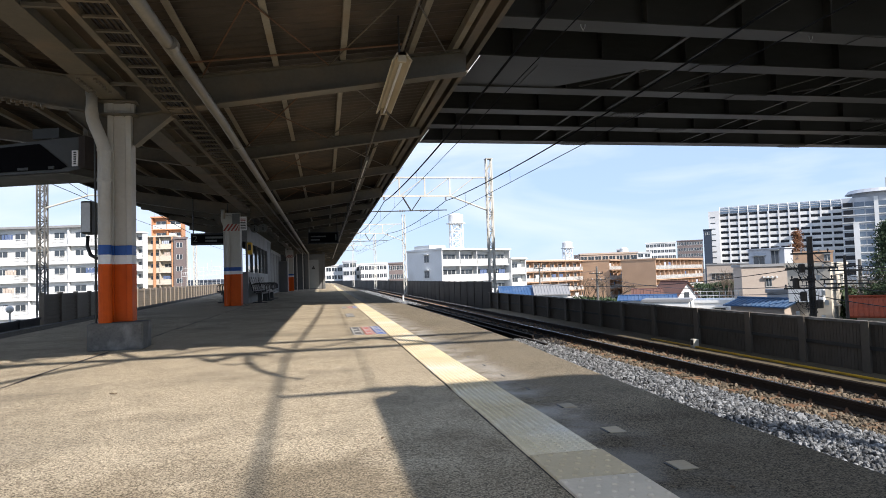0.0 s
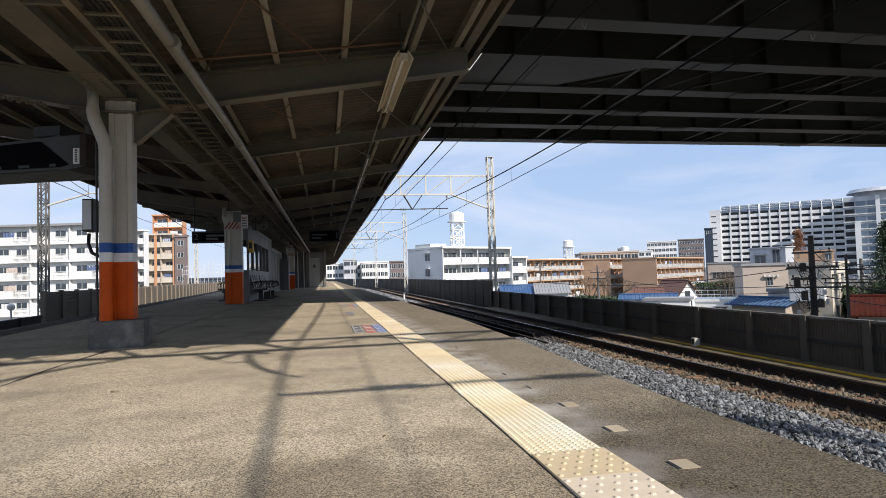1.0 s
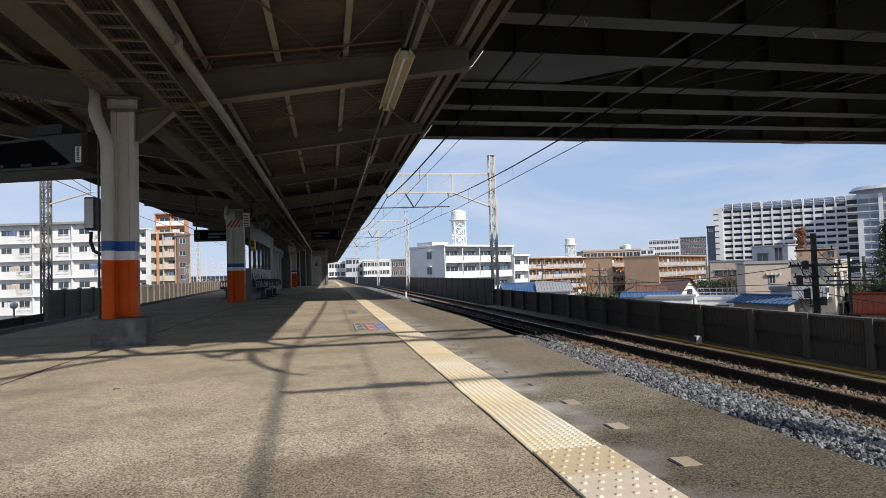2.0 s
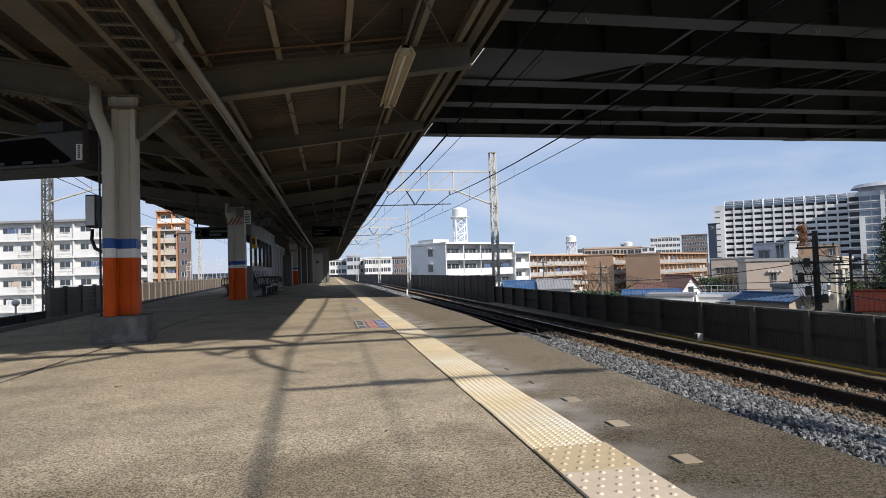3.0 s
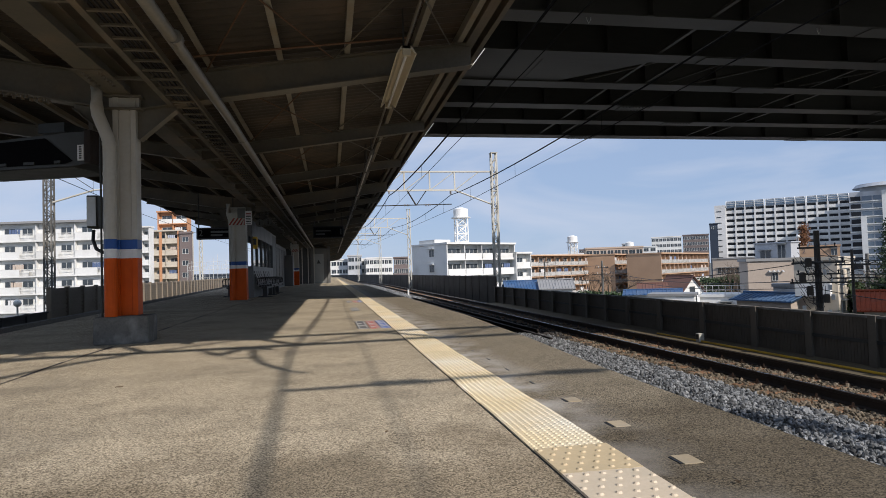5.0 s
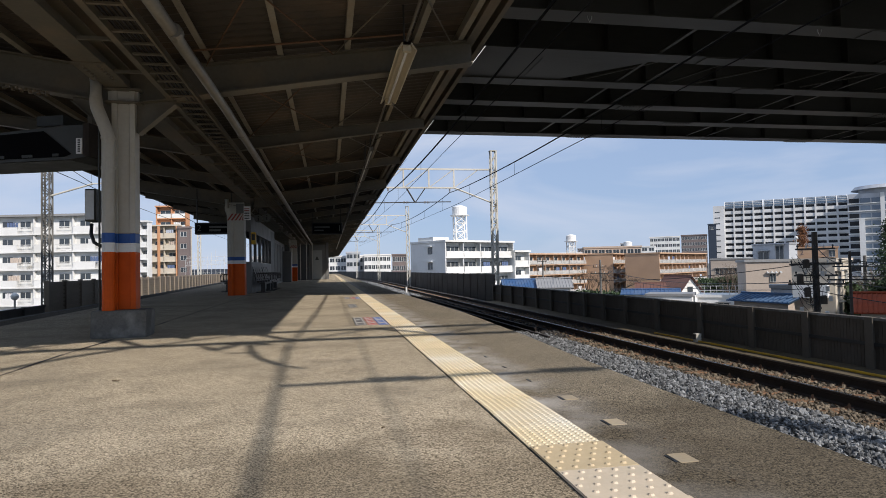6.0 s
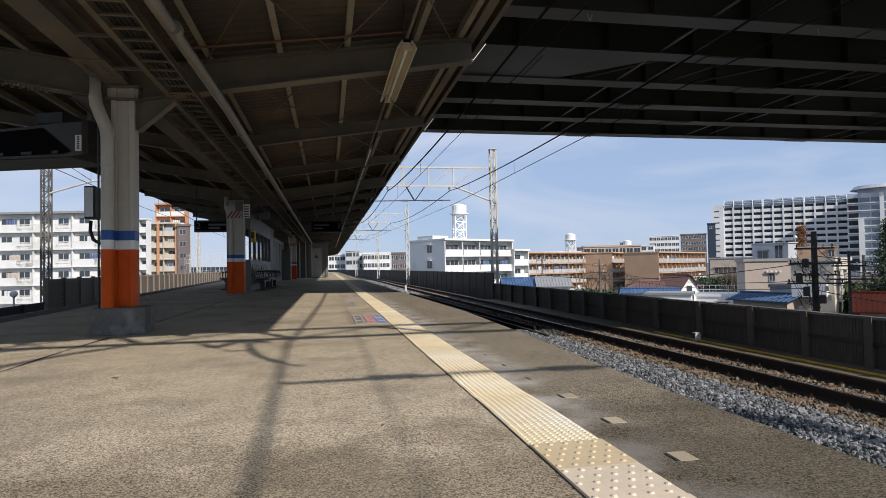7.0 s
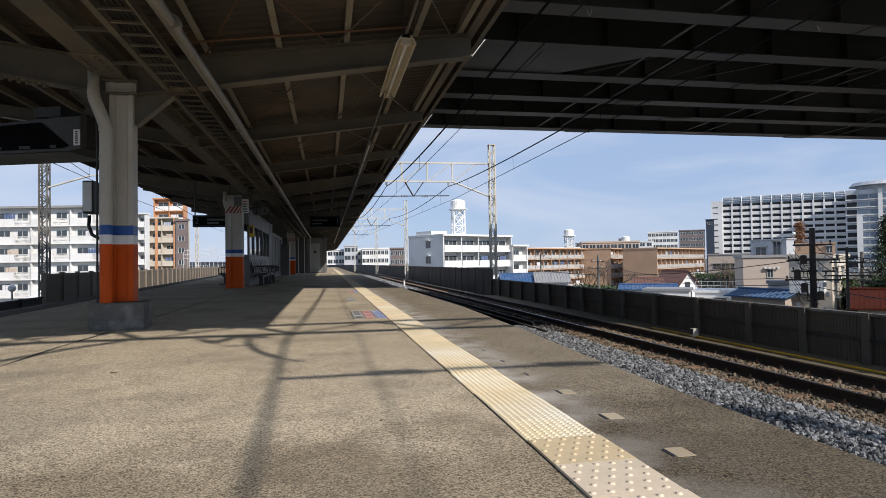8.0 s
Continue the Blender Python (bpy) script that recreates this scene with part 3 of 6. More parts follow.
def tapered_beam(bm, xa, xb, za, zb, ha, hb, w, y):
    """An I beam that runs across the platform; undersides za, zb, depths ha, hb."""
    tf = 0.016
    for z0a, z1a, z0b, z1b, hw in ((za, za + tf, zb, zb + tf, w / 2), (za + ha - tf, za + ha, zb + hb - tf, zb + hb, w / 2), (za + tf, za + ha - tf, zb + tf, zb + hb - tf, 0.006)):
        v = [bm.verts.new(c) for c in ((xa, y - hw, z0a), (xa, y + hw, z0a), (xa, y + hw, z1a), (xa, y - hw, z1a),
                                       (xb, y - hw, z0b), (xb, y + hw, z0b), (xb, y + hw, z1b), (xb, y - hw, z1b))]
        for f in ((0, 1, 2, 3), (7, 6, 5, 4), (0, 4, 5, 1), (1, 5, 6, 2), (2, 6, 7, 3), (3, 7, 4, 0)):
            bm.faces.new([v[i] for i in f])


def frame_beams(y, deep):
    label = "deep cream steel bracket beam carrying the canopy" if deep else "slim cream steel rafter between the canopy columns"
    t = thing("canopy_beam", label, "beam", "canopy beams")
    d = 0.40 if deep else 0.24
    d2 = 0.30 if deep else 0.20
    cx = CX
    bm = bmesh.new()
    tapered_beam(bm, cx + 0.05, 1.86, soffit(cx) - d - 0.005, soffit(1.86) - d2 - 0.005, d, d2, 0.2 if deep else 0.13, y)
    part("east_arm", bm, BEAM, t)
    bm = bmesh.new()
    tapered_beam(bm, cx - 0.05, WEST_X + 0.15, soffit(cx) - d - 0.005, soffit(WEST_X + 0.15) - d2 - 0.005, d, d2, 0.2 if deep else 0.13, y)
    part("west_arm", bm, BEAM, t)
    bm = bmesh.new()
    v = [(1.86, y - 0.06, soffit(1.86) - 0.3), (2.04, y - 0.06, soffit(2.04) - 0.09), (2.04, y + 0.06, soffit(2.04) - 0.09), (1.86, y + 0.06, soffit(1.86) - 0.3)]
    q = [bm.verts.new(c) for c in v] + [bm.verts.new((a, b, c - 0.012)) for a, b, c in v]
    for f in ((0, 1, 2, 3), (7, 6, 5, 4), (0, 4, 5, 1), (1, 5, 6, 2), (2, 6, 7, 3), (3, 7, 4, 0)):
        bm.faces.new([q[i] for i in f])
    part("end_bracket", bm, GALV, t, "galvanised end bracket")


y = 3.62
k = 0
while y < 116:
    frame_beams(y, k % 3 == 1)
    y += 4.0
    k += 1

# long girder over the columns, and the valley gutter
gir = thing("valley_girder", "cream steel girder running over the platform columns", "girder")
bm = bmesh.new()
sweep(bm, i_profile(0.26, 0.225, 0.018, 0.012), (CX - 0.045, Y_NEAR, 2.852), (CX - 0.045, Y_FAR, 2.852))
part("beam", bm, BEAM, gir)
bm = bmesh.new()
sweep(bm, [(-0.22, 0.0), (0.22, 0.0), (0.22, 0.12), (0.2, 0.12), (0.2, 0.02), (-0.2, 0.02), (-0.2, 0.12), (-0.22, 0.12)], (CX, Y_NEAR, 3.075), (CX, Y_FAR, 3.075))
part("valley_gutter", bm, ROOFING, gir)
bm = bmesh.new()
box(bm, CX - 0.205, CX + 0.115, 6.6, 7.2, 2.838, 2.851)
plate = part("splice_plate", bm, BEAM, gir)
for k in range(6):
    for s in (-0.125, 0.035):
        bm = bmesh.new()
        rod(bm, (CX + s, 6.68 + 0.085 * k, 2.815), (CX + s, 6.68 + 0.085 * k, 2.838), 0.022, 6)
        part("bolt", bm, BEAM, plate)
# bolted splice on the west bracket arm by the first column
for k in range(7):
    x = CX - 0.85 - 0.09 * k
    z = soffit(CX) - 0.4 + (CX - x) / (CX - WEST_X) * (soffit(WEST_X) - soffit(CX) + 0.1) - 0.012
    for y in (7.56, 7.68):
        bm = bmesh.new()
        rod(bm, (x, y, z - 0.03), (x, y, z + 0.02), 0.022, 6)
        part("bolt", bm, BEAM, gir)


def column(y, striped):
    x = {7.62: CX, 43.7: -2.4}.get(y, column_x(y))
    label = "cream steel platform column with blue band and orange base" + (" and hazard stripes" if striped else " on a concrete plinth")
    t = thing("platform_column", label, "column", "platform columns", pose(x, y, 0))
    w, d = (0.21, 0.2) if striped else (0.085, 0.09)
    base = 0.0 if striped else 0.31
    zt = 2.85

    def shell(z0, z1, material, name, grow=0.0):
        bm = bmesh.new()
        a = w + grow
        # H section: a broad web seen between two flanges
        box(bm, -a, a, -0.02 - grow, 0.02 + grow, z0, z1)
        box(bm, a - 0.02, a + grow + 0.04, -d - grow, d + grow, z0, z1)
        box(bm, -a - grow - 0.04, -a + 0.02, -d - grow, d + grow, z0, z1)
        box(bm, -a + 0.02, a - 0.02, -d + 0.02 - grow, -0.02, z0, z1)
        bevelled(bm, 0.004)
        part(name, bm, material, t)

    shell(base, 0.965, ORANGE, "orange_base")
    shell(0.965, 1.07, WHITE, "white_band")
    shell(1.07, 1.18, BLUE, "blue_band")
    shell(1.18, zt, CREAM, "shaft")
    if not striped:
        bm = bmesh.new()
        box(bm, -0.30, 0.275, -0.25, 0.12, 0, 0.31)
        bevelled(bm, 0.012, 2)
        for q in bm.verts:
            q.co += 0.008 * noise.noise_vector(q.co * 6 + Vector((0, y, 0)))
        part("plinth", bm, CONCRETE, t, "chipped grey concrete plinth")
    # gusset plates to the arms
    for s in (-1, 1):
        bm = bmesh.new()
        g0 = w + 0.03
        pts = [(g0, 2.36), (g0 + 0.05, 2.36), (0.56, 2.715), (0.56, 2.76), (g0, 2.70)]
        f = [bm.verts.new((s * a, -0.011, c)) for a, c in pts]
        g = [bm.verts.new((s * a, 0.011, c)) for a, c in pts]
        bm.faces.new(f)
        bm.faces.new(g[::-1])
        for i in range(5):
            bm.faces.new((f[i], f[(i + 1) % 5], g[(i + 1) % 5], g[i]))
        b = [bm.verts.new(c) for c in ((s * (g0 + 0.04), -0.07, 2.35), (s * (g0 + 0.04), 0.07, 2.35), (s * 0.56, 0.07, 2.71), (s * 0.56, -0.07, 2.71))]
        b2 = [bm.verts.new(q.co + Vector((0, 0, -0.014))) for q in b]
        bm.faces.new(b)
        bm.faces.new(b2[::-1])
        for i in range(4):
            bm.faces.new((b[i], b[(i + 1) % 4], b2[(i + 1) % 4], b2[i]))
        part("gusset", bm, BEAM, t)
    bm = bmesh.new()
    box(bm, -0.165, 0.16, -0.075, 0.085, 2.70, 2.825)
    part("head_panel", bm, CREAM, t)
    bm = bmesh.new()
    for z in (2.69, 2.835):
        box(bm, -0.2, 0.2, -0.16, 0.16, z - 0.008, z + 0.008)
    part("stiffener", bm, BEAM, t)
    # downpipe, painted with the same bands
    path = [(-0.25, -0.2, 2.95), (-0.25, -0.2, 2.68), (-0.24, -0.2, 2.6), (-0.15, -0.2, 2.36), (-0.128, -0.2, 2.28), (-0.125, -0.2, 2.2)]
    bm = bmesh.new()
    pipe_run(bm, path, 0.068, 14)
    dp = part("downpipe", bm, CREAM, t, "cream downpipe", smooth=True)
    for z0, z1, mt in ((base, 0.965, ORANGE), (0.965, 1.07, WHITE), (1.07, 1.18, BLUE), (1.18, 2.27, CREAM)):
        bm = bmesh.new()
        rod(bm, (-0.125, -0.2, z0), (-0.125, -0.2, z1), 0.068, 16)
        part("pipe_length", bm, mt, dp, smooth=False)
    bm = bmesh.new()
    for z in (1.9, 2.24):
        rod(bm, (-0.125, -0.2, z), (-0.125, -0.2, z + 0.03), 0.075, 16)
    part("pipe_clamp", bm, CREAM, dp)
    if striped:
        bm = bmesh.new()
        box(bm, -0.24, 0.24, -0.28, -0.262, 2.28, 2.66)
        b = part("hazard_board", bm, CREAM, t, "white board with red slanting stripes")
        for i in range(5):
            bm = bmesh.new()
            x0 = -0.24 + i * 0.11
            v = [(x0, 2.29), (x0 + 0.055, 2.29), (min(0.24, x0 + 0.2), 2.5), (min(0.24, x0 + 0.145), 2.5)]
            f = [bm.verts.new((min(a, 0.238), -0.285, c)) for a, c in v]
            bm.faces.new(f)
            part("stripe", bm, REDPAINT, b)
    return t


REDPAINT = mat("red_paint", (0.30, 0.045, 0.03), (0.25, 0.035, 0.025), rough=0.5, bump=0.05)
column(7.62, False)
for y in (19.7, 31.7, 43.7, 55.7):
    column(y, True)

# ---- services under the canopy ----
pp = thing("service_pipe", "thick grey service pipe hung under the canopy", "pipe")
bm = bmesh.new()
pipe_run(bm, [(-1.31, 3.2, 2.76), (-1.27, 5.6, 2.76), (-1.24, 8, 2.76), (-1.25, 20, 2.76), (-1.25, 33, 2.76), (-1.25, 60, 2.76), (-1.25, 110, 2.76)], 0.055, 14)
part("pipe", bm, PIPEGREY, pp, smooth=True)
for yy in range(4, 60, 4):
    bm = bmesh.new()
    rod(bm, (-1.25, yy - 0.35, 2.8), (-1.25, yy - 0.35, soffit(-1.25)), 0.008, 6)
    part("hanger_rod", bm, DARK, pp)
    bm = bmesh.new()
    rod(bm, (-1.25, yy + 1.4, 2.76), (-1.25, yy + 1.5, 2.76), 0.064, 14)
    part("coupling", bm, PIPEGREY, pp)
ld = thing("cable_ladder", "painted steel cable ladder hung under the canopy", "cable ladder")
for x, half in ((-1.79, 0.03), (-1.48, 0.012)):
    bm = bmesh.new()
    box(bm, x - half, x + half, 3.2, 100, 2.74, 2.81)
    part("side_rail", bm, BEAM, ld)
bm = bmesh.new()
box(bm, -2.2, -1.785, -0.018, 0.018, 0, 0.03)
bracket = mesh_of("bracket", bm, BEAM)
for k in range(30):
    piece("bracket", bracket, ld, pose(0, 4.05 + 0.95 * k, 2.84))
bm = bmesh.new()
box(bm, -1.757, -1.493, -0.016, 0.016, 0, 0.018)
rung = mesh_of("rung", bm, BEAM)
for k in range(130):
    piece("rung", rung, ld, pose(0, 3.267 + 0.277 * k, 2.75))
for i in range(5):
    bm = bmesh.new()
    pipe_run(bm, [(-1.71 + 0.045 * i, 3.2, 2.785), (-1.71 + 0.045 * i + 0.01, 30, 2.785), (-1.71 + 0.045 * i, 100, 2.785)], 0.012, 6)
    part("cable", bm, BLACK, ld, "black cable")


def strip_lamp(y, slim=1.0):
    t = thing("strip_lamp", "cream fluorescent lamp fitting under the canopy edge" if slim == 1.0 else "slim grey fluorescent lamp in the long lamp row", "lamp", "canopy lamps", pose(0.865, y, 3.085))
    paint = LAMPWHITE if slim == 1.0 else PIPEGREY
    bm = bmesh.new()
    sweep(bm, [(a * slim, b) for a, b in ((-0.11, -0.03), (-0.095, -0.034), (-0.045, 0.028), (0.045, 0.028), (0.095, -0.034), (0.11, -0.03), (0.055, 0.055), (-0.055, 0.055))], (0, 0, 0), (0, 2.16, 0))
    part("reflector", bm, paint, t)
    bm = bmesh.new()
    rod(bm, (0.0, 0.06, -0.03), (0.0, 2.1, -0.03), 0.015, 10)
    part("tube", bm, WHITE, t, "unlit white tube", smooth=True)
    e = 0.045 * slim
    for yy in (0.0, 2.11):
        bm = bmesh.new()
        box(bm, -e, e, yy, yy + 0.05, -0.045, 0.055)
        part("end_holder", bm, paint, t)
    for yy in (0.25, 1.9):
        bm = bmesh.new()
        rod(bm, (0, yy, 0.055), (0, yy, soffit(0.865) - 3.085 + 0.15), 0.01, 6)
        part("hanger", bm, DARK, t)


strip_lamp(6.43)
for k in range(26):
    strip_lamp(12.0 + 2.22 * k, 0.4)
bm = bmesh.new()
rod(bm, (0.865, 4.6, 3.165), (0.865, 70, 3.165), 0.017, 8)
solid("conduit", bm, BEAM, "thin painted conduit along the lamp line", "conduit")
# diagonal roof bracing rods
br = thing("roof_bracing", "thin crossed steel tie rods under the roof", "bracing")
for y in (3.7, 7.7, 11.7, 15.7, 19.7, 23.7):
    for xa, xb in ((-1.4, 0.1), (0.1, 1.6)):
        for a, b in (((xa, y), (xb, y + 3.9)), ((xb, y), (xa, y + 3.9))):
            bm = bmesh.new()
            rod(bm, (a[0], a[1], soffit(a[0]) - 0.02), (b[0], b[1], soffit(b[0]) - 0.02), 0.009, 6)
            part("tie_rod", bm, RUST if xa < 0 else BEAM, br)
bm = bmesh.new()
rod(bm, (-1.5, 7.0, soffit(-1.5) - 0.05), (1.0, 7.05, soffit(1.0) - 0.05), 0.012, 6)
part("cross_conduit", bm, RUST, br, "rusty thin conduit")

# ---- road bridge that crosses over the railway ----
BZ = 6.4
br = thing("road_bridge", "dark grey-green steel girder road bridge overhead", "bridge")
GIRDERS = (10.4, 12.85, 15.2, 17.75, 20.2, 22.4, 24.95)
for i, y in enumerate(GIRDERS):
    bm = bmesh.new()
    h = 1.5
    sweep(bm, i_profile(0.6, h, 0.03, 0.02), (-60, y, BZ), (110, y + 0.4, BZ))
    for k in range(-20, 44):
        x = k * 2.5
        yy = y + 0.4 * (x + 60) / 170
        box(bm, x - 0.01, x + 0.01, yy - 0.26, yy - 0.02, BZ + 0.03, BZ + h - 0.03)
    g = part("girder", bm, BRIDGE, br)
    for k in range(-4, 9):
        bm = bmesh.new()
        x = k * 11.0 + 3 * (i % 2)
        yy = y + 0.4 * (x + 60) / 170
        box(bm, x - 0.6, x + 0.6, yy - 0.27, yy + 0.27, BZ - 0.022, BZ - 0.002)
        sp = part("splice_plate", bm, BRIDGE, g, "bolted splice plate")
        if i > 3 and -1 < x < 30:
            bm = bmesh.new()
            for a in range(9):
                for b in (-0.2, 0.2):
                    rod(bm, (x - 0.5 + a * 0.125, yy + b, BZ - 0.05), (x - 0.5 + a * 0.125, yy + b, BZ - 0.022), 0.028, 6)
            tagged(part("bolts", bm, BRIDGE, br), kind="stuff")
for i, (ya, yb) in enumerate(zip(GIRDERS, GIRDERS[1:])):
    for k in range(-6, 13):
        bm = bmesh.new()
        x = k * 7.0 + 2
        s = 0.4 * (x + 60) / 170
        for dx in (0.0, 1.0):
            box(bm, x + dx - 0.05, x + dx + 0.05, ya + s + 0.02, yb + s - 0.02, BZ + 0.06, BZ + 0.12)
        box(bm, x - 0.06, x + 0.06, ya + s, yb + s, BZ + 0.9, BZ + 1.2)
        part("cross_frame", bm, BRIDGE, br)
bm = bmesh.new()
v = [(-30, 15.5), (9.3, 15.55), (7.0, 17.6), (-30, 17.55)]
lo, hi = [bm.verts.new((a, b, BZ + 0.035)) for a, b in v], [bm.verts.new((a, b, BZ + 0.055)) for a, b in v]
bm.faces.new(lo[::-1])
bm.faces.new(hi)
for i in range(4):
    bm.faces.new((lo[i], lo[(i + 1) % 4], hi[(i + 1) % 4], hi[i]))
inspection = part("soffit_plate", bm, BRIDGE, br, "smooth grey soffit plate")
for k in range(14):
    bm = bmesh.new()
    x = -24 + 2.3 * k
    box(bm, x - 0.03, x + 0.03, 15.55, 17.5, BZ + 0.02, BZ + 0.034)
    part("seam_strip", bm, BRIDGE, inspection)
for k in range(16):
    bm = bmesh.new()
    x = 9.6 + 1.9 * k
    rod(bm, (x, 15.55, BZ + 0.1), (x - 1.6 * (-1) ** k * 0.3 - 1.2, 17.6, BZ + 0.1), 0.035, 6)
    part("lateral_brace", bm, BRIDGE, br)
bm = bmesh.new()
v = [bm.verts.new(c) for c in ((-60, 9.7, BZ + 1.52), (110, 10.1, BZ + 1.52), (110, 26.1, BZ + 1.52), (-60, 25.7, BZ + 1.52))]
w = [bm.verts.new(q.co + Vector((0, 0, 0.28))) for q in v]
bm.faces.new(v[::-1])
bm.faces.new(w)
for i in range(4):
    bm.faces.new((v[i], v[(i + 1) % 4], w[(i + 1) % 4], w[i]))
part("deck", bm, CONCRETE, br, "concrete deck slab")
for y0 in (9.7, 25.45):
    bm = bmesh.new()
    v = [(-60, y0), (110, y0 + 0.4), (110, y0 + 0.65), (-60, y0 + 0.25)]
    lo, hi = [bm.verts.new((a, b, BZ + 1.4)) for a, b in v], [bm.verts.new((a, b, BZ + 2.8)) for a, b in v]
    bm.faces.new(lo[::-1])
    bm.faces.new(hi)
    for i in range(4):
        bm.faces.new((lo[i], lo[(i + 1) % 4], hi[(i + 1) % 4], hi[i]))
    part("parapet", bm, CONCRETE, br)

# unseen slab widening the bridge's near side, added to slant its shade edge
bm = bmesh.new()
v = [(3.0, 9.72), (5.0, 8.3), (7.9, 7.3), (13.7, 5.7), (22.0, 3.9), (70.0, 3.9), (70.0, 9.95)]
lo, hi = [bm.verts.new((a, b, BZ + 1.5)) for a, b in v], [bm.verts.new((a, b, BZ + 1.78)) for a, b in v]
bm.faces.new(lo[::-1])
bm.faces.new(hi)
for i in range(len(v)):
    j = (i + 1) % len(v)
    bm.faces.new((lo[i], lo[j], hi[j], hi[i]))
part("slip_road_slab", bm, CONCRETE, br, "unseen concrete slab that slants the bridge's shade edge")

# ---- platform furniture ----
MARKRED = mat("mark_red", (0.48, 0.055, 0.05), (0.38, 0.05, 0.045), rough=0.7, scale=6, fine=70, bump=0.2, stain=(0.40, 0.33, 0.28), stain_scale=9, stain_amount=0.5)
MARKBLUE = mat("mark_blue", (0.03, 0.12, 0.48), (0.03, 0.10, 0.38), rough=0.7, scale=6, fine=70, bump=0.2, stain=(0.28, 0.30, 0.34), stain_scale=9, stain_amount=0.5)
MARKDARK = mat("mark_dark", (0.10, 0.10, 0.11), (0.07, 0.07, 0.075), rough=0.7, scale=6, fine=70, bump=0.2, stain=(0.30, 0.28, 0.25), stain_scale=9, stain_amount=0.5)
MARKWHITE = mat("mark_white", (0.62, 0.60, 0.55), (0.52, 0.50, 0.45), rough=0.7, scale=6, fine=70, bump=0.2)


def floor_sign(x0, x1, y0, y1, material, label, bars):
    t = thing("floor_marking", label, "floor marking", "boarding position markings")
    bm = bmesh.new()
    box(bm, x0, x1, y0, y1, 0.0, 0.004)
    part("panel", bm, material, t)
    bm = bmesh.new()
    w = 0.014
    box(bm, x0 + w, x1 - w, y0 + w, y0 + 2.4 * w, 0.0045, 0.006)
    box(bm, x0 + w, x1 - w, y1 - 2.4 * w, y1 - w, 0.0045, 0.006)
    box(bm, x0 + w, x0 + 2 * w, y0 + 2.5 * w, y1 - 2.5 * w, 0.0045, 0.006)
    box(bm, x1 - 2 * w, x1 - w, y0 + 2.5 * w, y1 - 2.5 * w, 0.0045, 0.006)
    part("border", bm, MARKWHITE, t)
    for i in range(bars):
        bm = bmesh.new()
        yy = y0 + (y1 - y0) * (i + 1) / (bars + 1)
        box(bm, x0 + 0.035, x1 - 0.035 - 0.02 * (i % 2), yy - 0.05, yy + 0.05, 0.0045, 0.006)
        part("text_bar", bm, MARKWHITE, t)


floor_sign(0.33, 0.475, 7.85, 9.1, MARKDARK, "dark square boarding sign stuck on the platform asphalt", 2)
floor_sign(0.49, 0.61, 7.85, 9.1, MARKRED, "faded red boarding sign stuck on the platform asphalt", 4)
floor_sign(0.625, 0.75, 7.85, 9.1, MARKBLUE, "faded blue boarding sign stuck on the platform asphalt", 4)
floor_sign(0.37, 0.53, 11.6, 12.7, MARKDARK, "grey square boarding sign on the platform further on", 2)
floor_sign(0.38, 0.5, 15.0, 16.0, MARKDARK, "small grey boarding sign on the platform", 2)
floor_sign(0.54, 0.64, 15.0, 16.0, MARKRED, "small red boarding sign near the yellow blocks", 2)
floor_sign(0.65, 0.75, 15.0, 16.0, MARKBLUE, "small blue boarding sign near the yellow blocks", 2)

# inset plates in the edge strip
PLATE = mat("inset_plate", (0.46, 0.37, 0.24), (0.38, 0.305, 0.20), rough=0.6, scale=6, fine=60, bump=0.15, stain=(0.30, 0.27, 0.22), stain_scale=5, stain_amount=0.5, by_piece=0.15)
for k in range(8):
    y = 2.05 + 0.535 * k
    if k < 3:
        bm = bmesh.new()
        box(bm, -0.036, 0.036, -0.05, 0.05, -0.01, 0.0008)
        ob = solid("inset_plate", bm, PLATE, "small pale square plate set in the platform edge", "plate", "edge plates")
        ob.matrix_basis = pose(1.26, y, 0.0, 0, 0, random.uniform(-2, 2))
    bm = bmesh.new()
    box(bm, -0.05, -0.04, -0.04, 0.04, -0.005, 0.0008)
    o2 = solid("slot", bm, BLACK, "dark slot beside the inset plate", "slot", "edge slots")
    o2.matrix_basis = pose(1.26, y, 0.0)

# ---- tactile blocks ----
def tactile_mesh(name, dots, r, material, stagger, seg):
    bm = bmesh.new()
    box(bm, -0.149, 0.149, -0.1485, 0.1485, -0.004, 0.006)
    pitch = 0.3 / dots
    for i in range(dots):
        for j in range(dots):
            x = -0.15 + pitch * (i + 0.5) + (pitch * 0.25 * (1 if j % 2 else -1) if stagger else 0)
            y = -0.15 + pitch * (j + 0.5)
            a = [bm.verts.new((x + r * math.cos(t * 2 * math.pi / seg), y + r * math.sin(t * 2 * math.pi / seg), 0.006)) for t in range(seg)]
            b = [bm.verts.new((x + 0.6 * r * math.cos(t * 2 * math.pi / seg), y + 0.6 * r * math.sin(t * 2 * math.pi / seg), 0.006 + 0.32 * min(r, 0.018) + 0.002)) for t in range(seg)]
            for t in range(seg):
                bm.faces.new((a[t], a[(t + 1) % seg], b[(t + 1) % seg], b[t]))
            bm.faces.new(b)
    return mesh_of(name, bm, material)


tp = tagged(thing("tactile_strip", "worn yellow studded tactile paving along the platform", "tactile paving"), kind="structure")
coarse = tactile_mesh("tactile_block", 5, 0.0115, TACTILE_PALE, True, 9)
tan = tactile_mesh("tactile_block", 5, 0.0115, TACTILE_TAN, True, 9)
near_fine = tactile_mesh("tactile_block", 10, 0.0088, TACTILE, False, 8)
mid_fine = tactile_mesh("tactile_block", 10, 0.0088, TACTILE, False, 5)
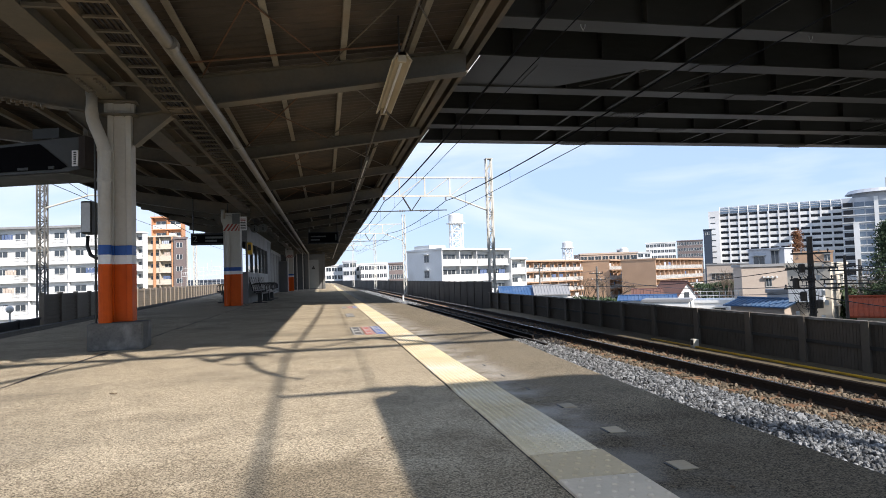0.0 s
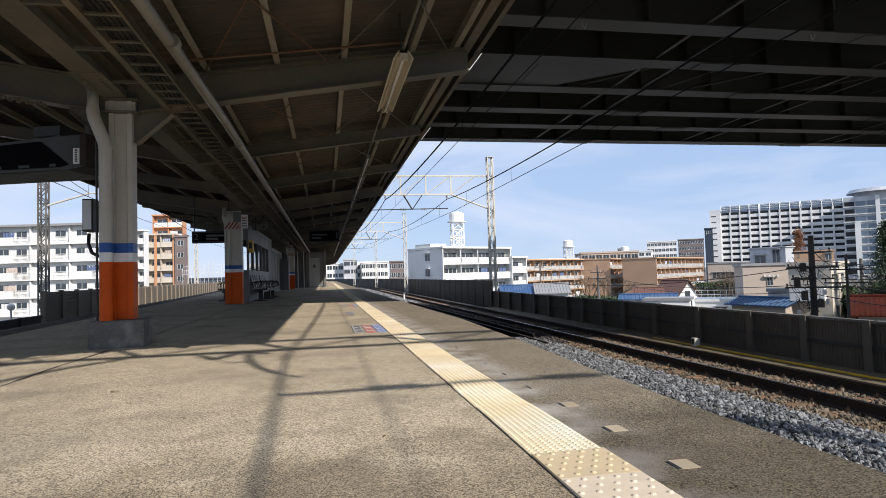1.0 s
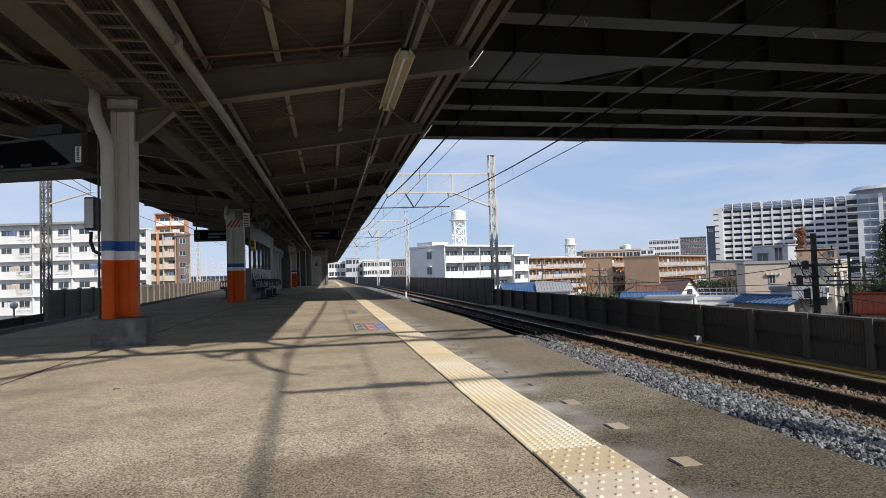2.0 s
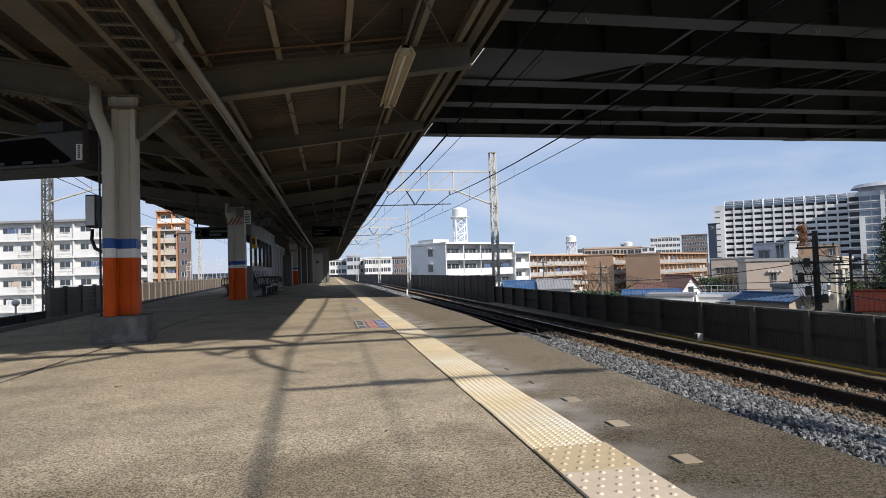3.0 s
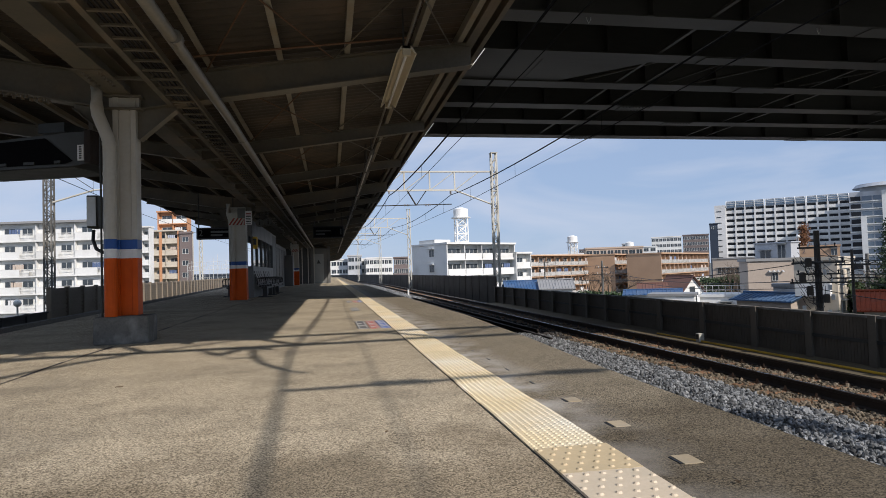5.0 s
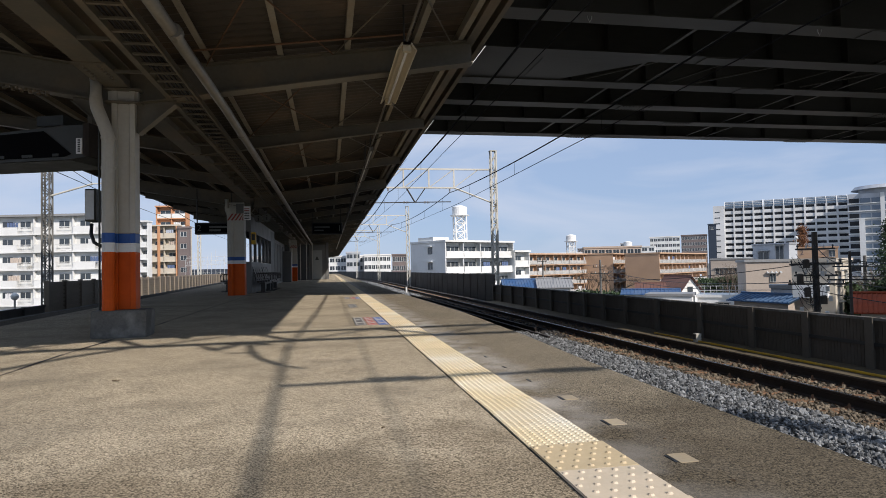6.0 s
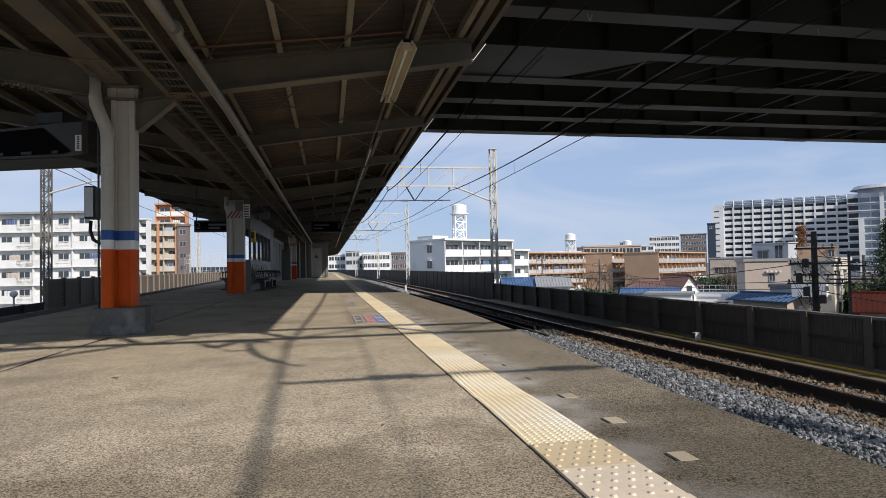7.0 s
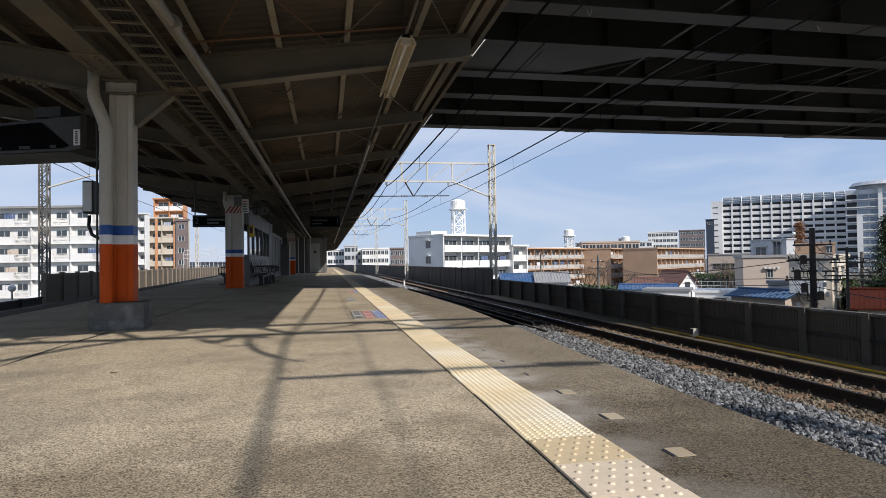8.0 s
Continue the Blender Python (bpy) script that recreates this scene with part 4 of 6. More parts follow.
plain = tactile_mesh("tactile_block", 6, 0.014, TACTILE, False, 4)
y, k = 1.09 - 12.6, 0
while y < 85:
    yc = y + 0.15
    me = coarse if yc < 2.0 else tan if yc < 2.33 else near_fine if yc < 7 else mid_fine if yc < 16 else plain
    m = pose(0.91 + random.uniform(-0.004, 0.004), yc, random.uniform(-0.001, 0.003) + (0.004 if yc < 2.33 else 0.0), random.uniform(-0.3, 0.3), random.uniform(-0.3, 0.3), random.uniform(-0.5, 0.5))
    piece("tactile_block", me, tp, m)
    y += 0.3
bm = bmesh.new()
box(bm, 0.755, 1.065, -12, 85, -0.003, 0.0015)
part("bedding", bm, JOINT, tp, "dark bedding joint")

# ---- hung departure board beside the first column ----
NAVY = mat("board_face", (0.005, 0.005, 0.006), (0.004, 0.004, 0.005), rough=0.8, bump=0.0, spec=0.04)
BOARDGREY = mat("board_grey", (0.036, 0.038, 0.031), (0.027, 0.029, 0.024), rough=0.5, bump=0.05, stain=(0.06, 0.057, 0.05), stain_scale=2, stain_amount=0.4)
SIGNGREY = mat("sign_grey", (0.13, 0.135, 0.125), (0.10, 0.105, 0.098), rough=0.5, bump=0.0)
hb = thing("departure_board", "dark hooded departure board hung under the canopy", "departure board", m=Matrix.Translation((-2.72, 7.75, 0)) @ Matrix.Rotation(radians(-18), 4, "Z") @ Matrix.Translation((2.72, -7.75, 0.74)) @ Matrix.Diagonal((1, 1, 0.66, 1)))
bm = bmesh.new()
for s in (1,):
    v = [(-4.9, 2.50), (-3.05, 2.64), (-2.72, 2.64), (-2.72, 2.08), (-3.0, 2.03), (-4.6, 2.03), (-4.9, 2.12)]
    f = [bm.verts.new((a, 7.75, c)) for a, c in v]
    g = [bm.verts.new((a, 8.5, c)) for a, c in v]
    bm.faces.new(f)
    bm.faces.new(g[::-1])
    for i in range(len(v)):
        j = (i + 1) % len(v)
        bm.faces.new((f[i], f[j], g[j], g[i]))
part("housing", bm, BOARDGREY, hb)
bm = bmesh.new()
v = [(-4.88, 2.47), (-3.32, 2.56), (-2.96, 2.12), (-3.05, 2.08), (-4.6, 2.08), (-4.88, 2.16)]
f = [bm.verts.new((a, 7.74, c)) for a, c in v]
bm.faces.new(f)
part("screen", bm, NAVY, hb, "unlit black screen")
bm = bmesh.new()
box(bm, -2.90, -2.82, 7.735, 7.748, 2.12, 2.40)
n1 = part("notice", bm, WHITE, hb, "narrow white notice with a column of writing")
for i in range(6):
    bm = bmesh.new()
    box(bm, -2.875, -2.845, 7.73, 7.734, 2.15 + i * 0.04, 2.175 + i * 0.04)
    part("text_bar", bm, BOARDGREY, n1)
for i, (x, w) in enumerate(((-3.95, 0.12), (-3.6, 0.14), (-3.2, 0.08))):
    bm = bmesh.new()
    box(bm, x, x + w, 7.728, 7.738, 2.09, 2.14)
    part("label", bm, BOARDGREY, hb, "small pale label")
# paler grey stands for light bounced up from the platform
bm = bmesh.new()
box(bm, -4.58, -3.0, 7.8, 8.45, 2.018, 2.028)
part("underside", bm, SIGNGREY, hb, "grey underside panel, paler for light off the platform")
bm = bmesh.new()
box(bm, -2.80, -2.718, 7.72, 8.5, 2.07, 2.65)
part("end_cheek", bm, RAIL, hb, "dark brown end cheek")
bm = bmesh.new()
for x in (-4.4, -3.0):
    box(bm, x - 0.03, x + 0.03, 8.1, 8.16, 2.6, 4.0)
part("hanger", bm, BEAM, hb)
bm = bmesh.new()
box(bm, -3.55, -3.2, 7.9, 8.3, 2.72, 2.9)
part("junction_box", bm, BOARDGREY, hb)
bm = bmesh.new()
for i in range(9):
    x = -4.2 + i * 0.14
    rod(bm, (x, 7.95, 2.02), (x, 7.95, 2.031), 0.02, 8)
part("vent_hole", bm, BLACK, hb)

cb = thing("control_box", "grey metal control box on the column with a black cable", "control box")
bm = bmesh.new()
box(bm, -2.70, -2.585, 7.5, 7.72, 1.32, 1.69)
bevelled(bm, 0.01)
part("body", bm, BOARDGREY, cb)
bm = bmesh.new()
box(bm, -2.69, -2.60, 7.49, 7.5, 1.34, 1.67)
part("door", bm, GALV, cb)
bm = bmesh.new()
pipe_run(bm, [(-2.66, 7.6, 1.3), (-2.66, 7.58, 1.18), (-2.62, 7.56, 1.08), (-2.55, 7.55, 1.04), (-2.47, 7.56, 1.05)], 0.02, 8)
part("cable", bm, BLACK, cb, smooth=True)
bm = bmesh.new()
rod(bm, (-2.545, 7.5, 0.3), (-2.545, 7.5, 2.55), 0.012, 8)
part("conduit", bm, BOARDGREY, cb)


# ---- hung direction signs ----
def writing(name, text, x, y, z, size, material, parent, rx=90, rz=0):
    cu = bpy.data.curves.new(name, "FONT")
    cu.body, cu.size, cu.extrude, cu.align_x, cu.align_y = text, size, 0.002, "CENTER", "CENTER"
    cu.materials.append(material)
    ob = new(name, cu)
    ob.parent = parent
    ob.matrix_basis = pose(x, y, z, rx, 0, rz)
    return ob


PALE = mat("sign_white", (0.62, 0.63, 0.62), (0.56, 0.57, 0.56), rough=0.5, bump=0.0)


def hung_sign(x0, x1, y, z0, z1, number, nx, label):
    t = thing("hanging_sign", label, "sign", "platform signs")
    bm = bmesh.new()
    box(bm, x0, x1, y, y + 0.16, z0, z1)
    bevelled(bm, 0.012)
    part("case", bm, BLACK, t)
    bm = bmesh.new()
    box(bm, x0 + 0.05, x1 - 0.05, y - 0.006, y - 0.001, z0 + 0.05, z1 - 0.05)
    fc = part("face", bm, NAVY, t)
    for i in range(2):
        bm = bmesh.new()
        zz = z0 + (z1 - z0) * (0.62 - 0.28 * i)
        xa = x0 + 0.12 if nx > (x0 + x1) / 2 else x0 + 0.42
        box(bm, xa, xa + (x1 - x0) * (0.5 - 0.2 * i), y - 0.01, y - 0.0065, zz - 0.03, zz + 0.03)
        part("text_bar", bm, SIGNGREY, fc)
    writing("track_number", number, nx, y - 0.012, (z0 + z1) / 2, (z1 - z0) * 0.75, SIGNGREY, t)
    for x in (x0 + 0.06, x1 - 0.06):
        bm = bmesh.new()
        rod(bm, (x, y + 0.08, z1 - 0.02), (x, y + 0.08, soffit(x) + 0.02), 0.018, 8)
        part("hanger", bm, DARK, t)


hung_sign(-0.72, 0.62, 27.54, 2.31, 2.83, "1", 0.5, "black hanging platform sign with a white number one")
hung_sign(-3.98, -2.85, 19.54, 1.88, 2.24, "2", -3.85, "black hanging platform sign with a white number two")

# notices on the second column
nb = thing("notice_board", "white notice plates beside the striped column", "notice")
bm = bmesh.new()
box(bm, -2.53, -2.33, 19.40, 19.42, 2.30, 2.72)
p1 = part("tall_notice", bm, WHITE, nb)
for i in range(7):
    bm = bmesh.new()
    box(bm, -2.51, -2.36, 19.394, 19.399, 2.33 + 0.05 * i, 2.355 + 0.05 * i)
    part("text_bar", bm, REDPAINT if i > 4 else BOARDGREY, p1)
bm = bmesh.new()
box(bm, -2.75, -2.53, 19.39, 19.405, 2.50, 2.80)
part("square_notice", bm, SIGNGREY, nb)
for x, z in ((-2.33, 2.52), (-2.05, 2.55)):
    d = thing("round_sign", "round grey information disc sign", "sign", "round signs")
    yy = 21.5
    bm = bmesh.new()
    rod(bm, (x, yy, z), (x, yy + 0.03, z), 0.135, 20)
    part("disc", bm, SIGNGREY, d)
    bm = bmesh.new()
    box(bm, x - 0.02, x + 0.02, yy - 0.006, yy - 0.001, z - 0.08, z + 0.03)
    box(bm, x - 0.02, x + 0.02, yy - 0.006, yy - 0.001, z + 0.05, z + 0.085)
    part("mark", bm, BLACK, d)
    bm = bmesh.new()
    rod(bm, (x, yy + 0.02, z + 0.13), (x, yy + 0.02, soffit(x) + 0.15), 0.012, 6)
    part("hanger", bm, DARK, d)
yb = thing("yellow_phone_box", "yellow emergency box fixed to the room wall", "emergency box")
bm = bmesh.new()
box(bm, -2.5, -2.36, 20.9, 21.15, 1.62, 2.02)
bevelled(bm, 0.02)
part("box", bm, YELLOW, yb)
bm = bmesh.new()
box(bm, -2.48, -2.38, 20.89, 20.9, 1.75, 1.95)
part("cover", bm, DARK, yb)

# ---- waiting room behind the second column ----
DOORGREY = mat("door_grey", (0.30, 0.31, 0.29), (0.25, 0.26, 0.245), rough=0.5, scale=1.5, fine=20, bump=0.05)
ROOMWALL = mat("room_wall", (0.15, 0.15, 0.145), (0.115, 0.115, 0.11), rough=0.5, scale=1.5, fine=20, bump=0.05, stain=(0.2, 0.19, 0.17), stain_scale=1, stain_amount=0.4)
room = thing("waiting_room", "grey panelled waiting room with sliding windows on the platform", "waiting room")
RX0, RX1, RY0, RY1 = -3.2, -2.52, 21.0, 30.0
bm = bmesh.new()
box(bm, RX1 - 0.06, RX1, RY0, RY0 + 7.0, 0.0, 1.05)
box(bm, RX1 - 0.06, RX1, RY0, RY0 + 7.0, 2.05, 2.5)
box(bm, RX0, RX0 + 0.06, RY0, RY1, 0.0, 1.05)
box(bm, RX0, RX0 + 0.06, RY0, RY1, 2.05, 2.5)
box(bm, RX0 + 0.06, RX1 - 0.06, RY0, RY0 + 0.06, 0.0, 1.05)
box(bm, RX0 + 0.06, RX1 - 0.06, RY0, RY0 + 0.06, 2.05, 2.5)
box(bm, RX0, RX1, RY1 - 0.06, RY1, 0.0, 2.5)
box(bm, RX0, RX1, RY0, RY1, 2.5, 2.58)
part("shell", bm, ROOMWALL, room)
for i in range(6):
    bm = bmesh.new()
    box(bm, RX1 - 0.05, RX1 + 0.02, RY0 + i * 1.4 - 0.03, RY0 + i * 1.4 + 0.03, 1.05, 2.05)
    part("mullion", bm, ROOMWALL, room)
for i in range(5):
    bm = bmesh.new()
    box(bm, RX1 - 0.035, RX1 - 0.028, RY0 + i * 1.4 + 0.03, RY0 + i * 1.4 + 1.37, 1.05, 2.05)
    part("pane", bm, GLASS, room)
for i in range(7):
    bm = bmesh.new()
    box(bm, RX1 + 0.001, RX1 + 0.012, RY0, RY0 + 7.0, 0.04 + i * 0.14, 0.17 + i * 0.14)
    part("panel_board", bm, ROOMWALL, room)
bm = bmesh.new()
box(bm, RX1 - 0.05, RX1 - 0.01, RY0 + 7.0, RY1 - 0.06, 0.0, 2.5)
part("door", bm, DARK, room, "dark sliding door")

# added block with dark panels, fills the dark stretch beyond the waiting room
ks = thing("dark_block", "added dark grey block filling the dark stretch under the canopy", "kiosk")
bm = bmesh.new()
box(bm, -3.7, -2.95, 32.6, 42.8, 0, 2.5)
part("shell", bm, ROOMWALL, ks)
for i in range(5):
    bm = bmesh.new()
    box(bm, -2.945, -2.92, 32.8 + 2 * i, 34.6 + 2 * i, 0.1, 2.3)
    part("shutter", bm, DARK, ks, "dark panel on the added block")
for i in range(3):
    bm = bmesh.new()
    box(bm, -2.0 + 0.42 * i, -1.94 + 0.42 * i, 44.5, 44.56, 0, 2.7)
    solid("slim_post", bm, CREAM, "slim pale steel post under the canopy", "post", "slim posts")

# stair hut farther along
hut = thing("stair_hut", "pale grey stair enclosure at the middle of the platform", "stair enclosure")
bm = bmesh.new()
box(bm, -1.55, -0.2, 49.0, 60, 0, 2.75)
bevelled(bm, 0.02)
part("wall", bm, ROOMWALL, hut)
# added dark wall, fills the dark stretch beside the hut
bm = bmesh.new()
box(bm, -4.8, -1.56, 48.6, 49.4, 0, 2.75)
part("side_wall", bm, DARK, hut, "added dark wall filling the dark stretch beside the hut")
bm = bmesh.new()
box(bm, -1.3, -0.5, 48.97, 48.995, 0.05, 2.3)
dd = part("door_panel", bm, DOORGREY, hut)
bm = bmesh.new()
v = [bm.verts.new(c) for c in ((-1.05, 48.96, 1.55), (-0.75, 48.96, 1.55), (-0.9, 48.96, 1.85))]
bm.faces.new(v)
part("emblem", bm, DARK, dd)
bm = bmesh.new()
box(bm, -0.2, 0.0, 48.9, 49.1, 0, 2.9)
part("corner_post", bm, ROOMWALL, hut)
for (x, y, w, d, h, mt, nm, lb) in ((-3.4, 36.0, 0.9, 0.8, 1.85, DARK, "vending_machine", "dark vending machine on the platform"),
                                    (-3.0, 41.0, 1.2, 0.8, 2.0, ROOMWALL, "storage_cabinet", "grey storage cabinet on the platform")):
    t = thing(nm, lb, "cabinet")
    bm = bmesh.new()
    box(bm, x - w / 2, x + w / 2, y, y + d, 0, h)
    bevelled(bm, 0.03)
    part("body", bm, mt, t)
    bm = bmesh.new()
    box(bm, x - w / 2 + 0.06, x + w / 2 - 0.06, y - 0.01, y - 0.002, h * 0.45, h - 0.1)
    part("front_panel", bm, GLASS if mt is DARK else ROOMWALL, t)


# ---- benches ----
BENCH = mat("bench_plastic", (0.035, 0.037, 0.04), (0.026, 0.028, 0.03), rough=0.4, bump=0.05)


def bench(m, label):
    t = thing("platform_bench", label, "bench", "platform benches", m)
    for s in range(4):
        x = -0.9 + 0.6 * s
        for k in range(5):
            bm = bmesh.new()
            a, b = k * 0.085, k * 0.085 + 0.078
            box(bm, x - 0.24, x + 0.24, -0.05 + a, -0.05 + b, 0.375 - 0.006 * k, 0.425 - 0.006 * k)
            bevelled(bm, 0.006)
            part("seat_slat", bm, BENCH, t)
        for k in range(5):
            bm = bmesh.new()
            box(bm, x - 0.24, x + 0.24, 0.39 + 0.025 * k, 0.425 + 0.025 * k, 0.45 + 0.09 * k, 0.53 + 0.09 * k)
            bevelled(bm, 0.006)
            part("back_slat", bm, BENCH, t)
        for e in (-0.27, 0.27):
            bm = bmesh.new()
            pipe_run(bm, [(x + e, 0.40, 0.42), (x + e, 0.42, 0.62), (x + e, 0.3, 0.66), (x + e, 0.02, 0.64), (x + e, -0.03, 0.58), (x + e, -0.02, 0.42)], 0.02, 6)
            part("armrest", bm, DARK, t)
    for x in (-0.9, 0.9):
        bm = bmesh.new()
        box(bm, x - 0.05, x + 0.05, 0.12, 0.26, 0.0, 0.36)
        box(bm, x - 0.04, x + 0.04, -0.05, 0.42, 0.0, 0.03)
        part("leg", bm, DARK, t)
    bm = bmesh.new()
    box(bm, -1.2, 1.2, 0.10, 0.28, 0.29, 0.345)
    part("beam", bm, DARK, t)


bench(pose(-2.0, 22.4, 0, 0, 0, 90), "black slatted bench with armrests beside the waiting room")
bench(pose(-2.0, 25.2, 0, 0, 0, 90), "black slatted bench with armrests against the panelled wall")
bench(pose(-3.76, 24.0, 0, 0, 0, -90), "black slatted bench facing the west track")


# ---- scraps lying on the asphalt ----
LEAF_DRY = mat("dry_leaf", (0.13, 0.085, 0.045), (0.09, 0.06, 0.035), rough=0.8, bump=0.2)
for i, (x, y, s) in enumerate(((-1.397, 4.402, 0.022), (0.231, 2.737, 0.011), (1.271, 1.782, 0.011), (1.313, 2.259, 0.006), (0.609, 6.37, 0.012))):
    bm = bmesh.new()
    rim = [bm.verts.new((s * math.cos(a) * (1 + 0.35 * math.sin(3 * a + i)), 0.6 * s * math.sin(a), 0.004 + 0.006 * abs(math.sin(a * 2)))) for a in [j * math.pi / 5 for j in range(10)]]
    top = bm.verts.new((0, 0, 0.012))
    for j in range(10):
        bm.faces.new((rim[j], rim[(j + 1) % 10], top))
    bm.faces.new(rim[::-1])
    ob = solid("dry_leaf", bm, LEAF_DRY, "small curled brown dry leaf on the asphalt", "leaf", "dry leaves")
    ob.matrix_basis = pose(x, y, 0.0, 0, 0, 47 * i)

# ---- overhead line masts, gantries and wires ----
MAST = mat("mast_paint", (0.60, 0.59, 0.54), (0.50, 0.49, 0.44), rough=0.6, scale=2, fine=20, bump=0.1, stain=(0.35, 0.30, 0.23), stain_scale=1.5, stain_amount=0.4)
WIRE = mat("wire_black", (0.012, 0.012, 0.012), (0.008, 0.008, 0.008), rough=0.9, spec=0.08, bump=0.0)
MASTGREY = mat("weathered_mast", (0.12, 0.117, 0.108), (0.07, 0.068, 0.062), rough=0.6, scale=1.2, fine=15, bump=0.1, stain=(0.35, 0.33, 0.29), stain_scale=0.9, stain_amount=0.6)
CERAMIC = mat("insulator", (0.25, 0.22, 0.20), rough=0.25, bump=0.0)


def lattice_mast(x, y, z0, z1, w, label, step=0.5, paint=None):
    paint = paint or MAST
    t = thing("catenary_mast", label, "mast", "catenary masts")
    h = w / 2
    for sx in (-h, h):
        for sy in (-h, h):
            bm = bmesh.new()
            box(bm, x + sx - 0.035, x + sx + 0.035, y + sy - 0.035, y + sy + 0.035, z0, z1)
            part("leg", bm, paint, t)
    n = int((z1 - z0) / step)
    for side in range(4):
        for k in range(n):
            bm = bmesh.new()
            a, b = z0 + k * step, z0 + (k + 1) * step
            s = -1 if k % 2 else 1
            c = {0: ((-h * s, -h), (h * s, -h)), 1: ((-h * s, h), (h * s, h)), 2: ((-h, -h * s), (-h, h * s)), 3: ((h, -h * s), (h, h * s))}[side]
            rod(bm, (x + c[0][0], y + c[0][1], a), (x + c[1][0], y + c[1][1], b), 0.024, 4)
            if k % 2:
                rod(bm, (x + c[0][0], y + c[0][1], a), (x + c[1][0], y + c[1][1], a), 0.02, 4)
            part("lacing_bar", bm, paint, t)
    bm = bmesh.new()
    box(bm, x - h - 0.06, x + h + 0.06, y - h - 0.06, y + h + 0.06, z1, z1 + 0.03)
    part("cap", bm, paint, t)
    return t


def gantry(y, xr, xl, ztop, zbot, label, drop=0.85, xt=4.85, legs=(-0.5, 0.6), pots=(-0.7, 0.5), tip=None):
    t = thing("catenary_gantry", label, "gantry", "catenary gantries")
    for z in (ztop, zbot):
        bm = bmesh.new()
        xe = xr if z == ztop else xr - 2.2
        box(bm, xl, xe, y - 0.05, y + 0.05, z - 0.045, z + 0.045)
        part("chord", bm, MAST, t)
    bm = bmesh.new()
    rod(bm, (xr - 2.2, y, zbot), (xr, y, zbot - 0.85), 0.05, 6)
    part("knee_brace", bm, MAST, t)
    x = xr - 2.2
    while x > xl:
        bm = bmesh.new()
        box(bm, x - 0.04, x + 0.04, y - 0.04, y + 0.04, zbot, ztop)
        part("vertical", bm, MAST, t)
        bm = bmesh.new()
        rod(bm, (x, y, zbot), (x + 1.45 if x + 1.45 < xr else xr - 0.3, y, ztop), 0.028, 5)
        part("diagonal", bm, MAST, t)
        x -= 1.45
    # drop bracket and registration arm between the two tracks
    bm = bmesh.new()
    tip = tip or drop
    rod(bm, (xt + legs[0], y, zbot), (xt, y, zbot - tip), 0.045, 6)
    rod(bm, (xt + legs[1], y, zbot), (xt, y, zbot - tip), 0.03, 6)
    part("drop_bracket", bm, DARK, t)
    bm = bmesh.new()
    rod(bm, (2.3, y, zbot - drop - 0.01), (6.9, y, zbot - drop + 0.05), 0.03, 6)
    part("registration_arm", bm, DARK, t)
    for a in (xt + pots[0], xt + pots[1]):
        bm = bmesh.new()
        for k in range(4):
            rod(bm, (a + 0.09 * k, y, zbot - drop + 0.02), (a + 0.09 * k + 0.03, y, zbot - drop + 0.02), 0.07, 8)
        part("insulator", bm, CERAMIC, t)
    for x in (3.33, 6.85):
        bm = bmesh.new()
        rod(bm, (x, y, zbot - 0.27), (x, y, zbot), 0.014, 5)
        for k in range(3):
            rod(bm, (x, y, zbot - 0.2 + 0.06 * k), (x, y, zbot - 0.17 + 0.06 * k), 0.06, 8)
        part("suspension", bm, CERAMIC, t)
    return t


lattice_mast(9.44, 34.0, -1.3, 7.4, 0.30, "cream lattice steel mast beside the parapet")
lattice_mast(8.65, 67.0, -1.3, 7.6, 0.30, "cream lattice steel mast further along the line", 0.6)
lattice_mast(8.3, 103.0, -1.3, 8.3, 0.34, "cream lattice steel mast far along the line", 0.7)
lattice_mast(6.3, 140.0, -1.3, 9.0, 0.36, "cream lattice steel mast where the line curves away", 0.8)
lattice_mast(8.9, -0.4, -1.3, 7.0, 0.30, "cream lattice steel mast behind the viewpoint")
lattice_mast(-14.4, 35.0, -9.0, 9.0, 0.36, "dark weathered lattice mast beyond the west track", 0.4, MASTGREY)
lattice_mast(-15.2, 77.0, -1.32, 6.0, 0.34, "cream lattice mast far along the west track", 0.6)
gantry(34.0, 9.3, -4.0, 6.33, 5.27, "cream truss gantry that carries the overhead wires")
gantry(67.0, 8.5, -4.0, 6.6, 5.6, "cream truss gantry further along the line")
gantry(103.0, 8.15, -4.0, 7.3, 6.3, "cream truss gantry far along the line")
rear = gantry(-0.4, 8.85, -4.0, 6.2, 5.45, "cream truss gantry behind the viewpoint", 1.99, 2.76, (0.5, 0.03), (0.12, 1.3), 0.4)
# unseen bent rods, added to cast the branching shadows on the platform
for pts, r in (([(3.3, 5.45), (2.98, 4.9), (2.8, 4.5), (2.74, 4.15), (2.78, 3.98)], 0.035), ([(2.8, 5.45), (2.72, 5.05), (2.76, 4.8), (3.0, 4.83)], 0.025),
               ([(2.1, 5.36), (1.5, 4.98), (0.9, 4.5), (0.2, 3.9)], 0.04), ([(1.4, 6.15), (1.42, 5.45), (1.0, 5.3), (0.3, 5.1)], 0.04)):
    bm = bmesh.new()
    pipe_run(bm, [(x, -0.4, z) for x, z in pts], r, 6)
    part("jumper_cable", bm, BLACK, rear, "unseen bent rod that casts a branching shadow on the platform")
wb = thing("bracket_arm", "tubular bracket arm on the west lattice mast", "bracket")
bm = bmesh.new()
rod(bm, (-14.25, 35.0, 4.9), (-12.2, 35.0, 5.55), 0.05, 8)
part("strut", bm, MAST, wb)
bm = bmesh.new()
